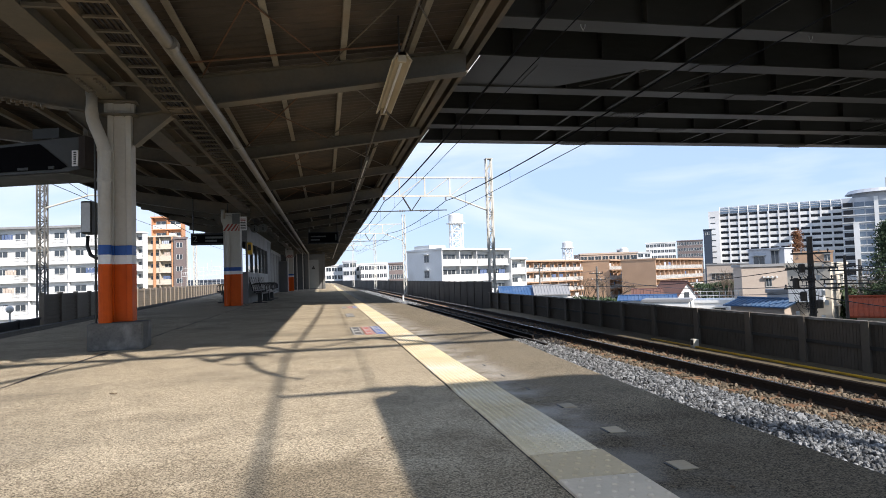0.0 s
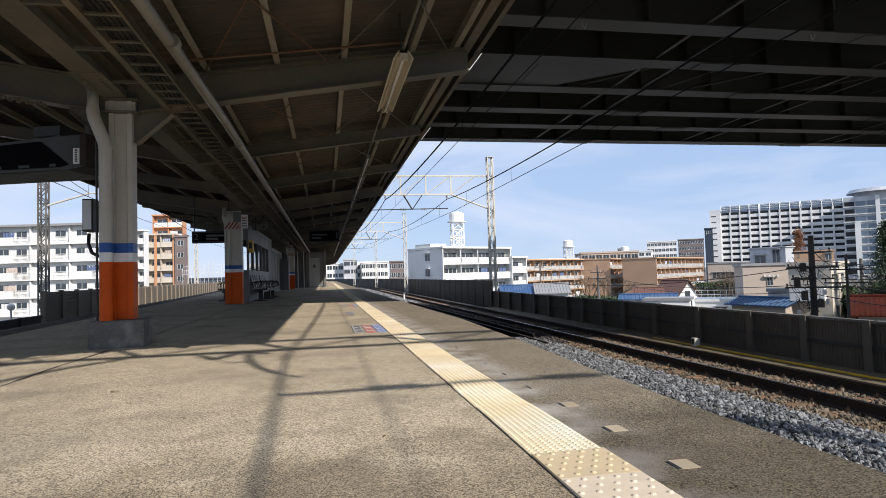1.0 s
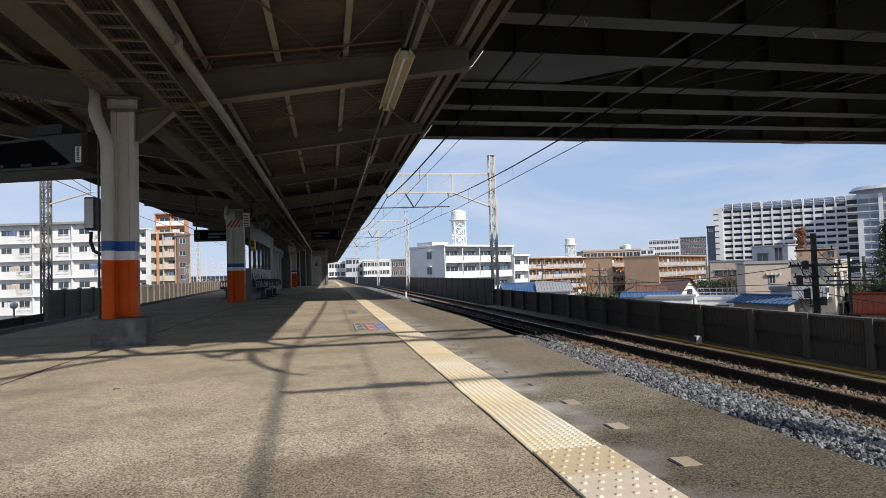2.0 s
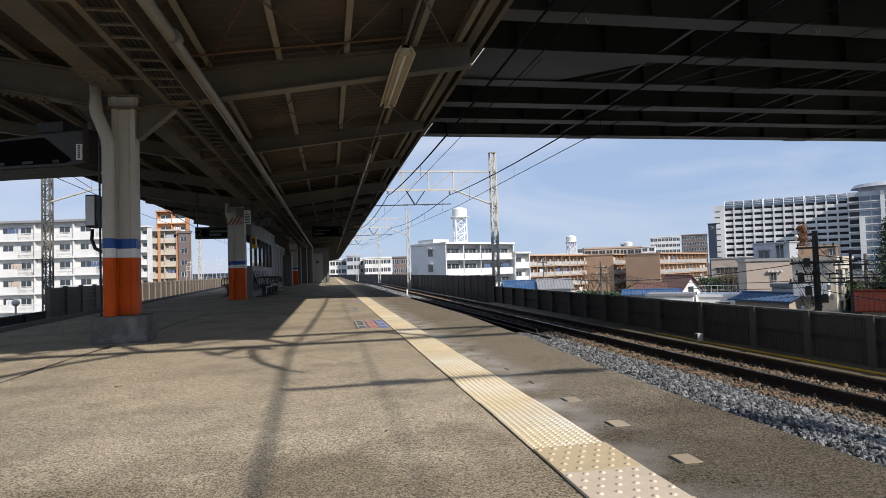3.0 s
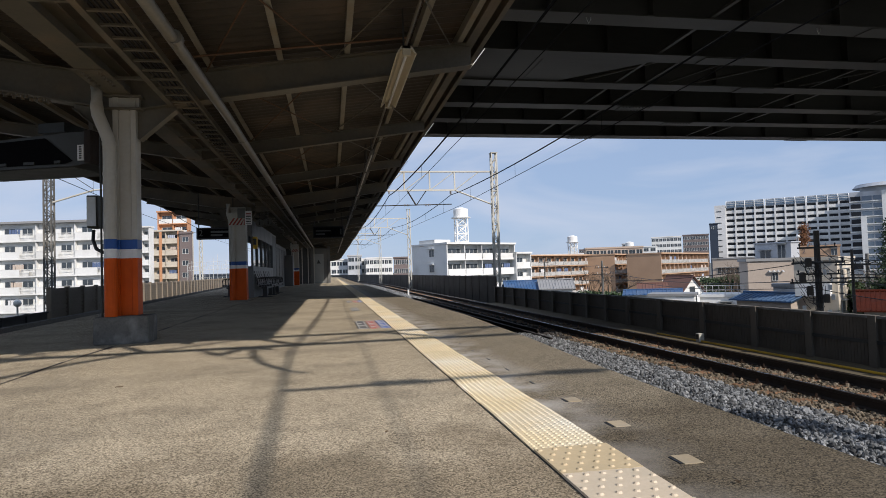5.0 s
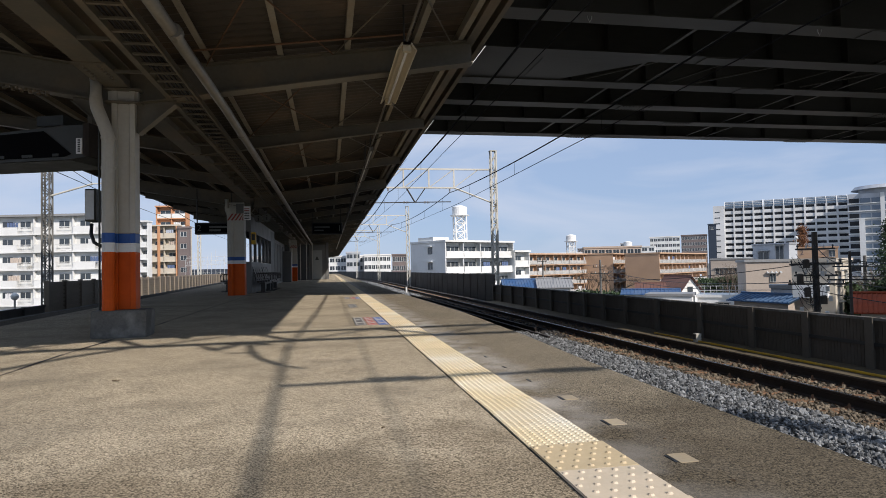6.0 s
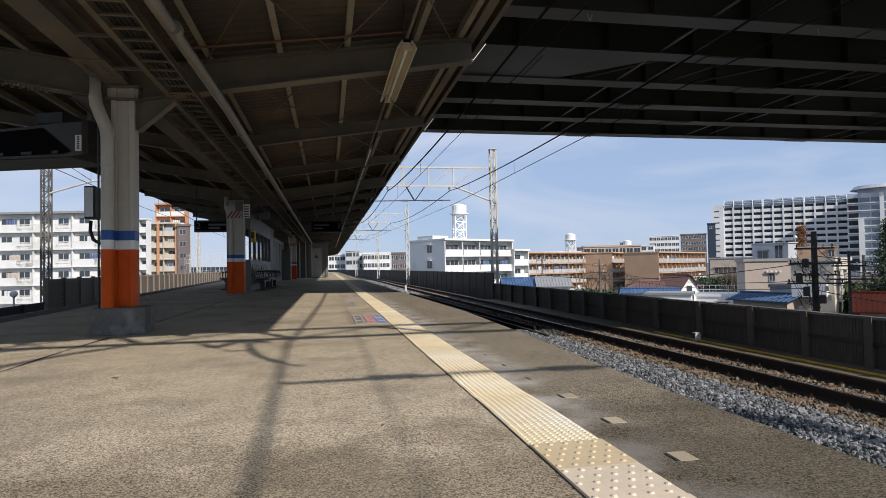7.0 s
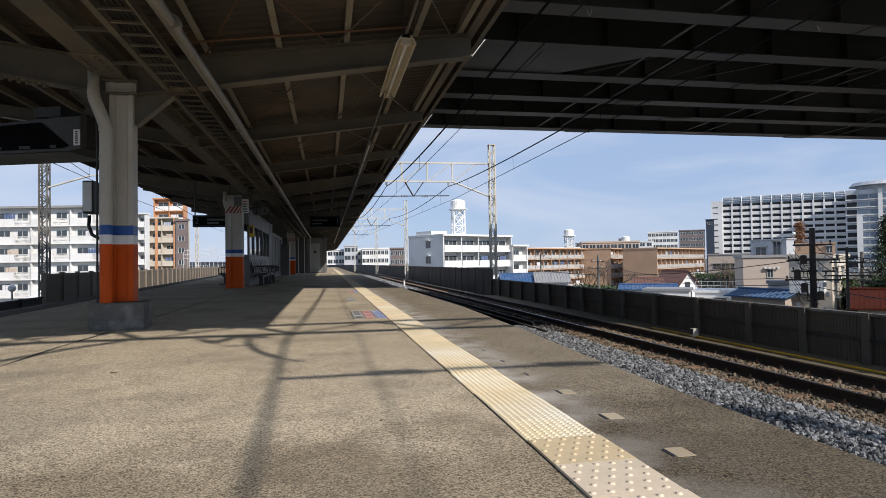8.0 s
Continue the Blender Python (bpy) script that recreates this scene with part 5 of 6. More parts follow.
rod(bm, (-14.25, 35.0, 7.0), (-12.2, 35.0, 5.55), 0.02, 6)
part("tie", bm, DARK, wb)
bm = bmesh.new()
rod(bm, (-12.2, 35.0, 5.55), (-8.6, 35.0, 5.6), 0.035, 8)
part("arm", bm, MAST, wb)


def line_pair(name_label, spans, xa, sag, r_m, r_c, z_m, z_c, slope=0.0):
    t = thing("overhead_wire", name_label, "overhead wire", "overhead wires")
    pm, pc = [], []
    for (ya, yb) in spans:
        n = 14
        for k in range(n):
            u = k / n
            y = ya + (yb - ya) * u
            lift = 0.018 * max(0, y - 32)
            pm.append((xa + slope * y, y, z_m + lift - 4 * sag * u * (1 - u)))
    ye = spans[-1][1]
    pm.append((xa + slope * ye, ye, z_m + 0.018 * max(0, ye - 32)))
    for p in pm:
        lift = 0.018 * max(0, p[1] - 32)
        pc.append((p[0], p[1], z_c + lift))
    bm = bmesh.new()
    pipe_run(bm, pm, r_m, 6)
    part("messenger_wire", bm, WIRE, t)
    bm = bmesh.new()
    pipe_run(bm, pc, r_c, 6)
    part("contact_wire", bm, WIRE, t)
    for i in range(2, len(pm) - 1, 3):
        bm = bmesh.new()
        rod(bm, pm[i], pc[i], 0.005, 4)
        part("dropper", bm, WIRE, t)


SPANS = [(-34, -0.4), (-0.4, 34), (34, 67), (67, 103), (103, 140)]
line_pair("dark overhead wires above the platform track", SPANS, 3.33, 0.45, 0.024, 0.008, 4.95, 4.05)
line_pair("dark overhead wires above the passing track", SPANS, 6.85, 0.4, 0.02, 0.011, 4.96, 4.12)
line_pair("dark overhead wires above the west track", [(-20, 35), (35, 77), (77, 130)], edge_left(0) - 2.0, 0.45, 0.018, 0.010, 4.6, 3.8, -0.068)
lw = thing("wire_loop", "thin wire loops hung beneath the bridge", "wire loop")
for x, y, z in ((5.95, 12.9, 6.25), (12.0, 12.9, 6.25)):
    bm = bmesh.new()
    pipe_run(bm, [(x - 0.06, y, BZ + 0.1), (x - 0.05, y, z + 0.1), (x, y, z), (x + 0.05, y, z + 0.1), (x + 0.06, y, BZ + 0.1)], 0.012, 5)
    part("loop", bm, GALV, lw)

# ---- the town beyond the railway ----
GZ = -9.0
STUCCO_W = mat("white_stucco", (0.79, 0.79, 0.77), (0.71, 0.71, 0.69), rough=0.8, scale=0.3, fine=4, bump=0.1, stain=(0.55, 0.54, 0.50), stain_scale=0.25, stain_amount=0.5)
STUCCO_G = mat("grey_stucco", (0.50, 0.52, 0.55), (0.42, 0.44, 0.47), rough=0.8, scale=0.3, fine=4, bump=0.1, stain=(0.36, 0.36, 0.37), stain_scale=0.3, stain_amount=0.5)
STUCCO_B = mat("brown_stucco", (0.52, 0.34, 0.22), (0.45, 0.29, 0.185), rough=0.85, scale=0.3, fine=4, bump=0.1, stain=(0.36, 0.23, 0.15), stain_scale=0.2, stain_amount=0.4)
STUCCO_T = mat("taupe_stucco", (0.46, 0.385, 0.32), (0.39, 0.325, 0.27), rough=0.85, scale=0.3, fine=4, bump=0.1)
STUCCO_C = mat("cream_stucco", (0.62, 0.56, 0.46), (0.54, 0.48, 0.39), rough=0.85, scale=0.3, fine=4, bump=0.1, stain=(0.40, 0.36, 0.30), stain_scale=0.4, stain_amount=0.4)
OCHRE = mat("orange_tile", (0.58, 0.30, 0.16), (0.50, 0.25, 0.13), rough=0.7, scale=0.4, fine=5, bump=0.1)
DARKTILE = mat("dark_tile", (0.20, 0.16, 0.15), (0.15, 0.12, 0.115), rough=0.7, scale=0.4, fine=5, bump=0.1)
PANELGREY = mat("concrete_panel", (0.76, 0.76, 0.75), (0.68, 0.68, 0.67), rough=0.75, scale=0.1, fine=1.5, bump=0.05, stain=(0.45, 0.45, 0.45), stain_scale=0.08, stain_amount=0.5)
BLUEROOF = mat("blue_roof", (0.04, 0.105, 0.23), (0.03, 0.075, 0.17), rough=0.6, scale=0.8, fine=10, bump=0.1, stain=(0.14, 0.19, 0.27), stain_scale=0.8, stain_amount=0.5)
TEALROOF = mat("teal_roof", (0.035, 0.095, 0.19), (0.022, 0.06, 0.13), rough=0.65, scale=0.8, fine=10, bump=0.1, stain=(0.06, 0.08, 0.10), stain_scale=0.8, stain_amount=0.5)
REDROOF = mat("red_tile_roof", (0.33, 0.075, 0.035), (0.22, 0.05, 0.024), spec=0.08, rough=0.88, scale=1.2, fine=12, bump=0.1, stain=(0.16, 0.07, 0.05), stain_scale=1.5, stain_amount=0.4)
BROWNROOF = mat("brown_roof", (0.17, 0.085, 0.065), (0.13, 0.065, 0.05), rough=0.7, scale=1.2, fine=12, bump=0.1)
METALROOF = mat("grey_roof", (0.30, 0.30, 0.30), (0.22, 0.22, 0.22), rough=0.6, scale=0.7, fine=8, bump=0.1)
NAVYWALL = mat("navy_cladding", (0.035, 0.05, 0.075), (0.03, 0.04, 0.06), rough=0.5, scale=0.1, fine=1, bump=0.0)


def window_mesh(name, w, h, frame_mat, bars=1, t=0.06):
    """A framed window, panes set back behind the frame and its bars."""
    bm = bmesh.new()
    n = bars + 1
    lo = [bm.verts.new((-w / 2 + w * i / n, -0.05, 0)) for i in range(n + 1)]
    hi = [bm.verts.new((-w / 2 + w * i / n, -0.05, h)) for i in range(n + 1)]
    cells = [bm.faces.new((lo[i], lo[i + 1], hi[i + 1], hi[i])) for i in range(n)]
    rim = [e for e in bm.edges if e.is_boundary]
    back = bmesh.ops.extrude_edge_only(bm, edges=rim)
    for v in back["geom"]:
        if isinstance(v, bmesh.types.BMVert):
            v.co.y = 0.03
    bmesh.ops.inset_individual(bm, faces=cells, thickness=t, depth=-0.035)
    for f in cells:
        f.material_index = 1
    me = mesh_of(name, bm, frame_mat)
    me.materials.append(GLASS)
    return me


def facade_frame(a, b):
    a, b = Vector((*a, GZ)), Vector((*b, GZ))
    return Matrix.Translation(a) @ Matrix.Rotation(math.atan2(b.y - a.y, b.x - a.x), 4, "Z"), (b - a).length


def apartment(label, a, b, depth, z_top, floors, bays, wall_mat, rail_mat, floor_h=2.8, recess=1.2, gable=None, name="apartment_block", win_w=1.9, win_h=1.75, rail_gap=False, penthouse=None, gable_windows=0, laundry=0, gable_far=None, roof_mat=None, ac=0.0, grill=False, sill=0.35):
    """A block of flats with open balconies along the side from a to b; gable: material of the end walls."""
    m, w = facade_frame(a, b)
    t = thing(name, label, "apartment building", m=m)
    h = z_top - GZ
    bm = bmesh.new()
    box(bm, 0.0, w, recess, depth, 0, h)
    part("wall", bm, wall_mat, t)
    for x0, x1, gm in ((-0.2, -0.005, gable), (w + 0.005, w + 0.2, gable_far or gable)):
        bm = bmesh.new()
        box(bm, x0, x1, -0.05, depth + 0.05, 0, h)
        part("gable_wall", bm, gm or wall_mat, t)
    bm = bmesh.new()
    box(bm, -0.35, w + 0.35, -0.3, depth + 0.2, h, h + 0.35)
    roof = part("roof", bm, roof_mat or gable or wall_mat, t)
    if penthouse:
        bm = bmesh.new()
        x0, x1, hh = penthouse
        box(bm, x0 * w, x1 * w, depth * 0.35, depth * 0.8, h + 0.35, h + 0.35 + hh)
        part("roof_hut", bm, wall_mat, roof)
    bw = w / bays
    wm = window_mesh("window", min(win_w, bw * 0.8), win_h, WHITE if wall_mat is not STUCCO_W else GALV, 1)
    bm = bmesh.new()
    if rail_gap:                        # ribbed sheet railing
        sp = (bw - 0.24) / 28
        ln = [(0.12 + sp * (i // 2 + i % 2), 0.01 if (i // 2) % 2 else 0.06) for i in range(56)]
        cols = [(bm.verts.new((x, y, 0.06)), bm.verts.new((x, y, 1.0))) for x, y in ln]
        for (p, q), (u, v) in zip(cols, cols[1:]):
            bm.faces.new((p, u, v, q))
    elif grill:                         # a solid front beside a barred one
        cut = 0.58 * bw
        box(bm, 0.06, cut, 0.0, 0.09, 0.0, 1.05)
        for i in range(14):
            x = cut + 0.12 + (bw - cut - 0.3) * i / 13
            box(bm, x - 0.025, x + 0.025, 0.03, 0.07, 0.06, 1.05)
    else:
        box(bm, 0.12, bw - 0.12, 0.0, 0.09, 0.0, 1.05)
    box(bm, 0.1, bw - 0.1, -0.02, 0.12, 1.051, 1.11)
    rm = mesh_of("railing", bm, rail_mat)
    bm = bmesh.new()
    box(bm, 0.0, w, -0.04, recess, -0.12, 0.10)
    sm = mesh_of("balcony_slab", bm, gable if rail_gap and gable else wall_mat)
    bm = bmesh.new()
    box(bm, -0.07, 0.07, 0.13, recess, 0.101, floor_h - 0.13)
    dm = mesh_of("divider", bm, wall_mat)
    bm = bmesh.new()
    box(bm, -0.4, 0.4, 0, 0.32, 0, 0.6)
    bevelled(bm, 0.03)
    acm = mesh_of("air_conditioner", bm, CREAM)
    cloth = []
    if laundry:
        for c in ((0.5, 0.55, 0.65), (0.12, 0.17, 0.3), (0.6, 0.5, 0.42), (0.75, 0.75, 0.75)):
            bm = bmesh.new()
            for i in range(4):
                box(bm, -0.9 + 0.46 * i, -0.52 + 0.46 * i, 0.3 + 0.03 * (i % 2), 0.34 + 0.03 * (i % 2), 1.0 - 0.15 * (i % 3), 1.9)
            cloth.append(mesh_of("laundry", bm, mat("cloth", c, rough=0.9, bump=0.1)))
    for f in range(floors):
        z = h - (f + 1) * floor_h
        if z < 0.5:
            break
        piece("balcony_slab", sm, t, pose(0, 0, z))
        for k in range(bays):
            piece("railing", rm, t, pose(k * bw, 0, z + 0.10))
            for dx in ((0.27, 0.73) if bw > 4.4 else (0.5,)):
                piece("window", wm, t, pose((k + dx) * bw, recess - 0.03, z + sill))
            if k:
                piece("divider", dm, t, pose(k * bw, 0, z))
            if ac and random.random() < ac:
                piece("air_conditioner", acm, t, pose((k + random.choice((0.15, 0.85))) * bw, recess - 0.42, z + 0.11))
            if cloth and random.random() < laundry:
                piece("laundry", random.choice(cloth), t, pose((k + random.uniform(0.35, 0.65)) * bw, 0.1, z + 0.1))
    if gable_windows:
        gm = window_mesh("window", 1.4, 1.3, GALV, 1)
        bm = bmesh.new()
        box(bm, -0.8, 0.8, -0.5, 0.0, 1.45, 1.55)
        em = mesh_of("window_hood", bm, gable or wall_mat)
        for f in range(gable_windows):
            z = h - (f + 1) * floor_h + 0.7
            g = Matrix.Translation((-0.22, depth * 0.42, z)) @ Matrix.Rotation(radians(-90), 4, "Z")
            piece("window", gm, t, g)
            piece("window_hood", em, t, g)
    return t


def office(label, a, b, depth, z_top, floors, bays, wall_mat, name="office_block", floor_h=3.3, win_w=2.0, win_h=1.5, band=False, z_floor=None, glass=None):
    """A block with rows of windows set between proud piers."""
    m, w = facade_frame(a, b)
    t = thing(name, label, "building", m=m)
    h = z_top - GZ
    bm = bmesh.new()
    box(bm, 0, w, 0.25, depth, 0, h)
    part("wall", bm, wall_mat, t)
    bm = bmesh.new()
    box(bm, -0.2, w + 0.2, 0.0, depth + 0.2, h, h + 0.5)
    part("roof", bm, wall_mat, t)
    bw = w / bays
    wm = window_mesh("window", min(win_w, bw * 0.85), win_h, GALV if wall_mat in (PANELGREY, STUCCO_G) else WHITE, 1 if not band else 2)
    for f in range(floors):
        z = h - (f + 1) * floor_h
        if z < 0.3:
            break
        for k in range(bays):
            piece("window", wm, t, pose((k + 0.5) * bw, 0.22, z + 0.9))
    return t


def pitched_house(label, c, turn, w, d, eaves, ridge, wall_mat, roof_mat, gable_window=False, ribs=0.45, name="house"):
    """A house with a ridge roof along its x axis; c: plan centre."""
    t = thing(name, label, "house", m=pose(c[0], c[1], GZ, 0, 0, turn))
    he, hr = eaves - GZ, ridge - GZ
    bm = bmesh.new()
    box(bm, -w / 2, w / 2, -d / 2, d / 2, 0, he)
    for s in (-1, 1):
        v = [bm.verts.new(q) for q in ((s * w / 2, -d / 2, he), (s * w / 2, d / 2, he), (s * w / 2, 0, hr - 0.15))]
        bm.faces.new(v)
    part("wall", bm, wall_mat, t)
    o = 0.45
    for s in (-1, 1):
        bm = bmesh.new()
        n = max(4, int((w + 2 * o) / ribs))
        sl = (hr - he) / (d / 2)
        line = []
        for k in range(n):
            x0, x1 = -w / 2 - o + (w + 2 * o) * k / n, -w / 2 - o + (w + 2 * o) * (k + 1) / n
            xm = x0 + (x1 - x0) * 0.7
            line += [(x0, 0.0), (xm, 0.0), (xm + 0.03, 0.06), (x1 - 0.03, 0.06)]
        line.append((w / 2 + o, 0.0))
        rows = []
        for drop in (0.0, -0.1):
            rows.append([(bm.verts.new((x, 0, hr + up * (drop == 0) + drop)), bm.verts.new((x, s * (d / 2 + o), he - sl * o + up * (drop == 0) + drop))) for x, up in line])
        for row in rows:
            for (p, q), (u, v) in zip(row, row[1:]):
                bm.faces.new((p, q, v, u))
        for (p, q), (u, v), (p2, q2), (u2, v2) in zip(rows[0], rows[0][1:], rows[1], rows[1][1:]):
            bm.faces.new((q, q2, v2, v))
        part("roof_slope", bm, roof_mat, t)
    bm = bmesh.new()
    rod(bm, (-w / 2 - o, 0, hr + 0.05), (w / 2 + o, 0, hr + 0.05), 0.1, 8)
    part("ridge", bm, roof_mat, t)
    gm = window_mesh("window", 1.0, 1.1, DARK, 1)
    for s in (-1, 1):
        for k in (-1, 1):
            piece("window", gm, t, pose(k * w * 0.25, s * (d / 2 + 0.03), he - 1.8, 0, 0, 0 if s < 0 else 180))
    if gable_window:
        for s in (-1, 1):
            piece("window", gm, t, Matrix.Translation((s * (w / 2 + 0.03), 0, he - 0.35)) @ Matrix.Rotation(radians(90 * s), 4, "Z"))
    return t


def flat_house(label, a, b, depth, z_top, wall_mat, roof_mat, windows, name="house", parapet=0.3):
    m, w = facade_frame(a, b)
    t = thing(name, label, "house", m=m)
    h = z_top - GZ
    bm = bmesh.new()
    box(bm, 0, w, 0, depth, 0, h)
    part("wall", bm, wall_mat, t)
    bm = bmesh.new()
    box(bm, -0.15, w + 0.15, -0.15, depth + 0.15, h, h + parapet)
    part("roof", bm, roof_mat, t)
    for x, z, ww, hh in windows:
        piece("window", window_mesh("window", ww, hh, GALV, 1), t, pose(x * w, -0.03, h - z))
        bm = bmesh.new()
        box(bm, x * w - ww / 2 - 0.15, x * w + ww / 2 + 0.15, -0.35, 0.0, h - z + hh + 0.05, h - z + hh + 0.12)
        part("window_hood", bm, GALV, t)
    return t


# white block with a grey gable east of the line
apartment("white three-storey flats with deep balconies and grey gable", (21.2, 110.0), (36.6, 118.6), 10.5, 5.5, 4, 4, STUCCO_W, STUCCO_W, 2.9, 1.3, STUCCO_W, penthouse=(0.0, 0.22, 0.7), gable_windows=3, laundry=0.25)
apartment("white flats beside the balcony block", (36.9, 118.0), (40.5, 120.2), 8, 3.6, 3, 1, STUCCO_W, STUCCO_W, 2.9, 1.2)
# brown walk-up blocks
RAILGREY = mat("rail_sheet", (0.60, 0.585, 0.56), (0.46, 0.45, 0.43), rough=0.7, scale=0.9, fine=6, bump=0.1, stain=(0.36, 0.33, 0.29), stain_scale=0.7, stain_amount=0.5)
for lb, a, b, z, bays in (("long brown four-storey flats with pale balcony railings", (51.0, 151.6), (79.1, 170.6), 3.7, 9),
                          ("brown four-storey flats behind a bare tree", (79.6, 161.9), (93.4, 176.9), 3.6, 5),
                          ("brown four-storey flats with a large gable wall", (87.6, 150.8), (119.6, 177.6), 3.35, 12)):
    apartment(lb, a, b, 9.5, z, 5, bays, STUCCO_B, RAILGREY, 2.75, 1.1, STUCCO_B, rail_gap=True, laundry=0.45, win_w=2.5, ac=0.6)
flat_house("brown gable end with a flat roof behind the houses", (78.25, 90.97), (82.69, 86.96), 6, 2.7, STUCCO_B, STUCCO_B, ((0.86, 1.5, 0.9, 1.1),), name="apartment_block", parapet=0.25)
writing("block_number", "2", 0, 0, 0, 1.1, DARKTILE, thing("number_sign", "dark number two painted on the brown end wall", "number sign", m=pose(78.84, 90.36, 2.0, 0, 0, -42.1)))
writing("block_number", "3", 0, 0, 0, 1.4, DARKTILE, thing("number_sign", "dark number three painted on the brown gable", "number sign", m=pose(82.02, 157.16, 1.65, 0, 0, -50.1)))
# west side flats
apartment("long white five-storey flats with balconies and laundry", (-65.77, 112.84), (-34.58, 107.0), 8.0, 10.42, 8, 5, STUCCO_W, STUCCO_W, 2.88, 0.75, STUCCO_W, laundry=0.6, roof_mat=METALROOF, ac=0.8, grill=True, win_h=1.15, win_w=1.7, sill=1.0)
ob = apartment("tall orange and cream flats with a dark tiled corner", (-43.15, 160.46), (-36.46, 159.2), 8, 12.42, 9, 2, STUCCO_C, STUCCO_C, 2.9, 1.3, STUCCO_C, laundry=0.3, ac=0.5)
_, fw = facade_frame((-43.15, 160.46), (-36.46, 159.2))
for fx, fw2 in ((0.29, 0.09), (0.95, 0.05)):
    bm = bmesh.new()
    box(bm, fx * fw, (fx + fw2) * fw, -0.25, -0.06, 0, 12.42 - GZ + 0.3)
    part("orange_pilaster", bm, OCHRE, ob, "orange tiled pilaster")
apartment("orange tiled upper storeys set back above the cream flats", (-41.96, 162.11), (-34.9, 160.78), 2.0, 17.33, 2, 2, OCHRE, STUCCO_W, 2.9, 0.9, OCHRE, laundry=0.2, win_w=2.4)
office("dark brown tiled tower wing of the flats", (-36.16, 158.15), (-33.52, 157.65), 1.2, 11.67, 8, 1, DARKTILE, "flats_wing", 2.9, 1.5, 1.2)
apartment("white flats with open walkways beside the orange block", (-44.97, 152.64), (-41.48, 151.98), 2.0, 12.85, 8, 2, STUCCO_W, STUCCO_W, 2.9, 1.3)

# large office block with an arched glass roof
m, w = facade_frame((203.2, 285.0), (246.2, 251.6))
big = thing("office_block", "large grey office block with arched glass roof", "office building", m=m)
h = 28.5 - GZ
bm = bmesh.new()
box(bm, 0, w, 0.9, 16, 0, h)
part("wall", bm, PANELGREY, big)
bm = bmesh.new()
box(bm, -5.2, -0.1, -1.0, 17, 0, h + 1.5)
part("stair_tower", bm, PANELGREY, big)
nb = 12
bw = w / nb
bm = bmesh.new()
box(bm, 0.35, bw - 0.35, 0.35, 0.6, 0, 1.55)
spm = mesh_of("spandrel", bm, PANELGREY)
bm = bmesh.new()
box(bm, 0.4, bw - 0.4, 0.75, 0.8, 1.56, 2.75)
FAR_GLASS = glass_mat("far_glass", (0.02, 0.022, 0.026), 0.35)
FAR_GLASS.node_tree.nodes["Principled BSDF"].inputs["Specular IOR Level"].default_value = 0.2
gpm = mesh_of("window", bm, FAR_GLASS)
bm = bmesh.new()
box(bm, -0.38, 0.38, 0.0, 0.9, 0, h)
pim = mesh_of("pier", bm, PANELGREY)
for k in range(nb + 1):
    piece("pier", pim, big, pose(k * bw, 0, 0))
for f in range(11):
    for k in range(nb):
        piece("spandrel", spm, big, pose(k * bw, 0, h - 3.0 * (f + 1)))
        piece("window", gpm, big, pose(k * bw, 0, h - 3.0 * (f + 1)))
sw = window_mesh("window", 2.4, 0.5, GALV, 0)
for f in range(11):
    piece("window", sw, big, pose(-3.2, -1.05, h - 3.0 * (f + 1) + 1.0))
for g in range(3):                     # arched glazed roof in three lengths
    x0, x1 = w * g / 3 + 0.3, w * (g + 1) / 3 - 0.3
    bm = bmesh.new()
    n = 10
    arc = [(0.5 + 3.6 * (1 - math.cos(math.pi / 2 * i / n)), 3.6 * math.sin(math.pi / 2 * i / n)) for i in range(n + 1)]
    for (ya, za), (yb, zb) in zip(arc, arc[1:]):
        q = [bm.verts.new(c) for c in ((x0, ya, h + za), (x1, ya, h + za), (x1, yb, h + zb), (x0, yb, h + zb))]
        bm.faces.new(q)
    box(bm, x0, x1, 4.15, 12, h, h + 3.6)
    rg = part("glass_roof", bm, GLASS_BLUE, big, "pale arched glazing")
    for k in range(5):
        x = x0 + (x1 - x0) * k / 4
        bm = bmesh.new()
        pipe_run(bm, [(x, ya - 0.15, h + za + 0.1) for ya, za in arc], 0.17, 6)
        part("arch_rib", bm, STUCCO_W, rg)
    for i in (2, 4, 6, 8):
        bm = bmesh.new()
        rod(bm, (x0, arc[i][0] - 0.12, h + arc[i][1] + 0.1), (x1, arc[i][0] - 0.12, h + arc[i][1] + 0.1), 0.09, 5)
        part("glazing_bar", bm, PANELGREY, rg)
# round-roofed tower beside it
m, w = facade_frame((231.0, 236.5), (252.0, 215.0))
tw = thing("office_tower", "blue-grey glass office tower with a disc roof", "office tower", m=m)
hh = 33.0 - GZ
bm = bmesh.new()
box(bm, 0, w, 0, 22, 0, hh - 3)
part("wall", bm, STUCCO_G, tw)
bm = bmesh.new()
box(bm, 4.0, 6.2, -1.5, -0.1, 0, hh - 14)
part("fin", bm, STUCCO_W, tw, "white vertical fin")
bm = bmesh.new()
box(bm, 12.0, 13.6, -0.9, -0.1, 6, hh - 3)
part("fin", bm, STUCCO_W, tw)
for f in range(10):
    for k in range(7):
        bm = bmesh.new()
        x0 = 0.5 + k * (w - 0.8) / 7
        box(bm, x0, x0 + (w - 0.8) / 7 - 0.5, -0.22, -0.05, hh - 7 - f * 3.4, hh - 5.1 - f * 3.4)
        part("window", bm, FAR_GLASS if k in (0, 4) else GLASS_BLUE, tw)
    bm = bmesh.new()
    box(bm, -0.1, w + 0.1, -0.6, -0.01, hh - 7.6 - f * 3.4, hh - 7.25 - f * 3.4)
    part("floor_ledge", bm, STUCCO_W, tw)
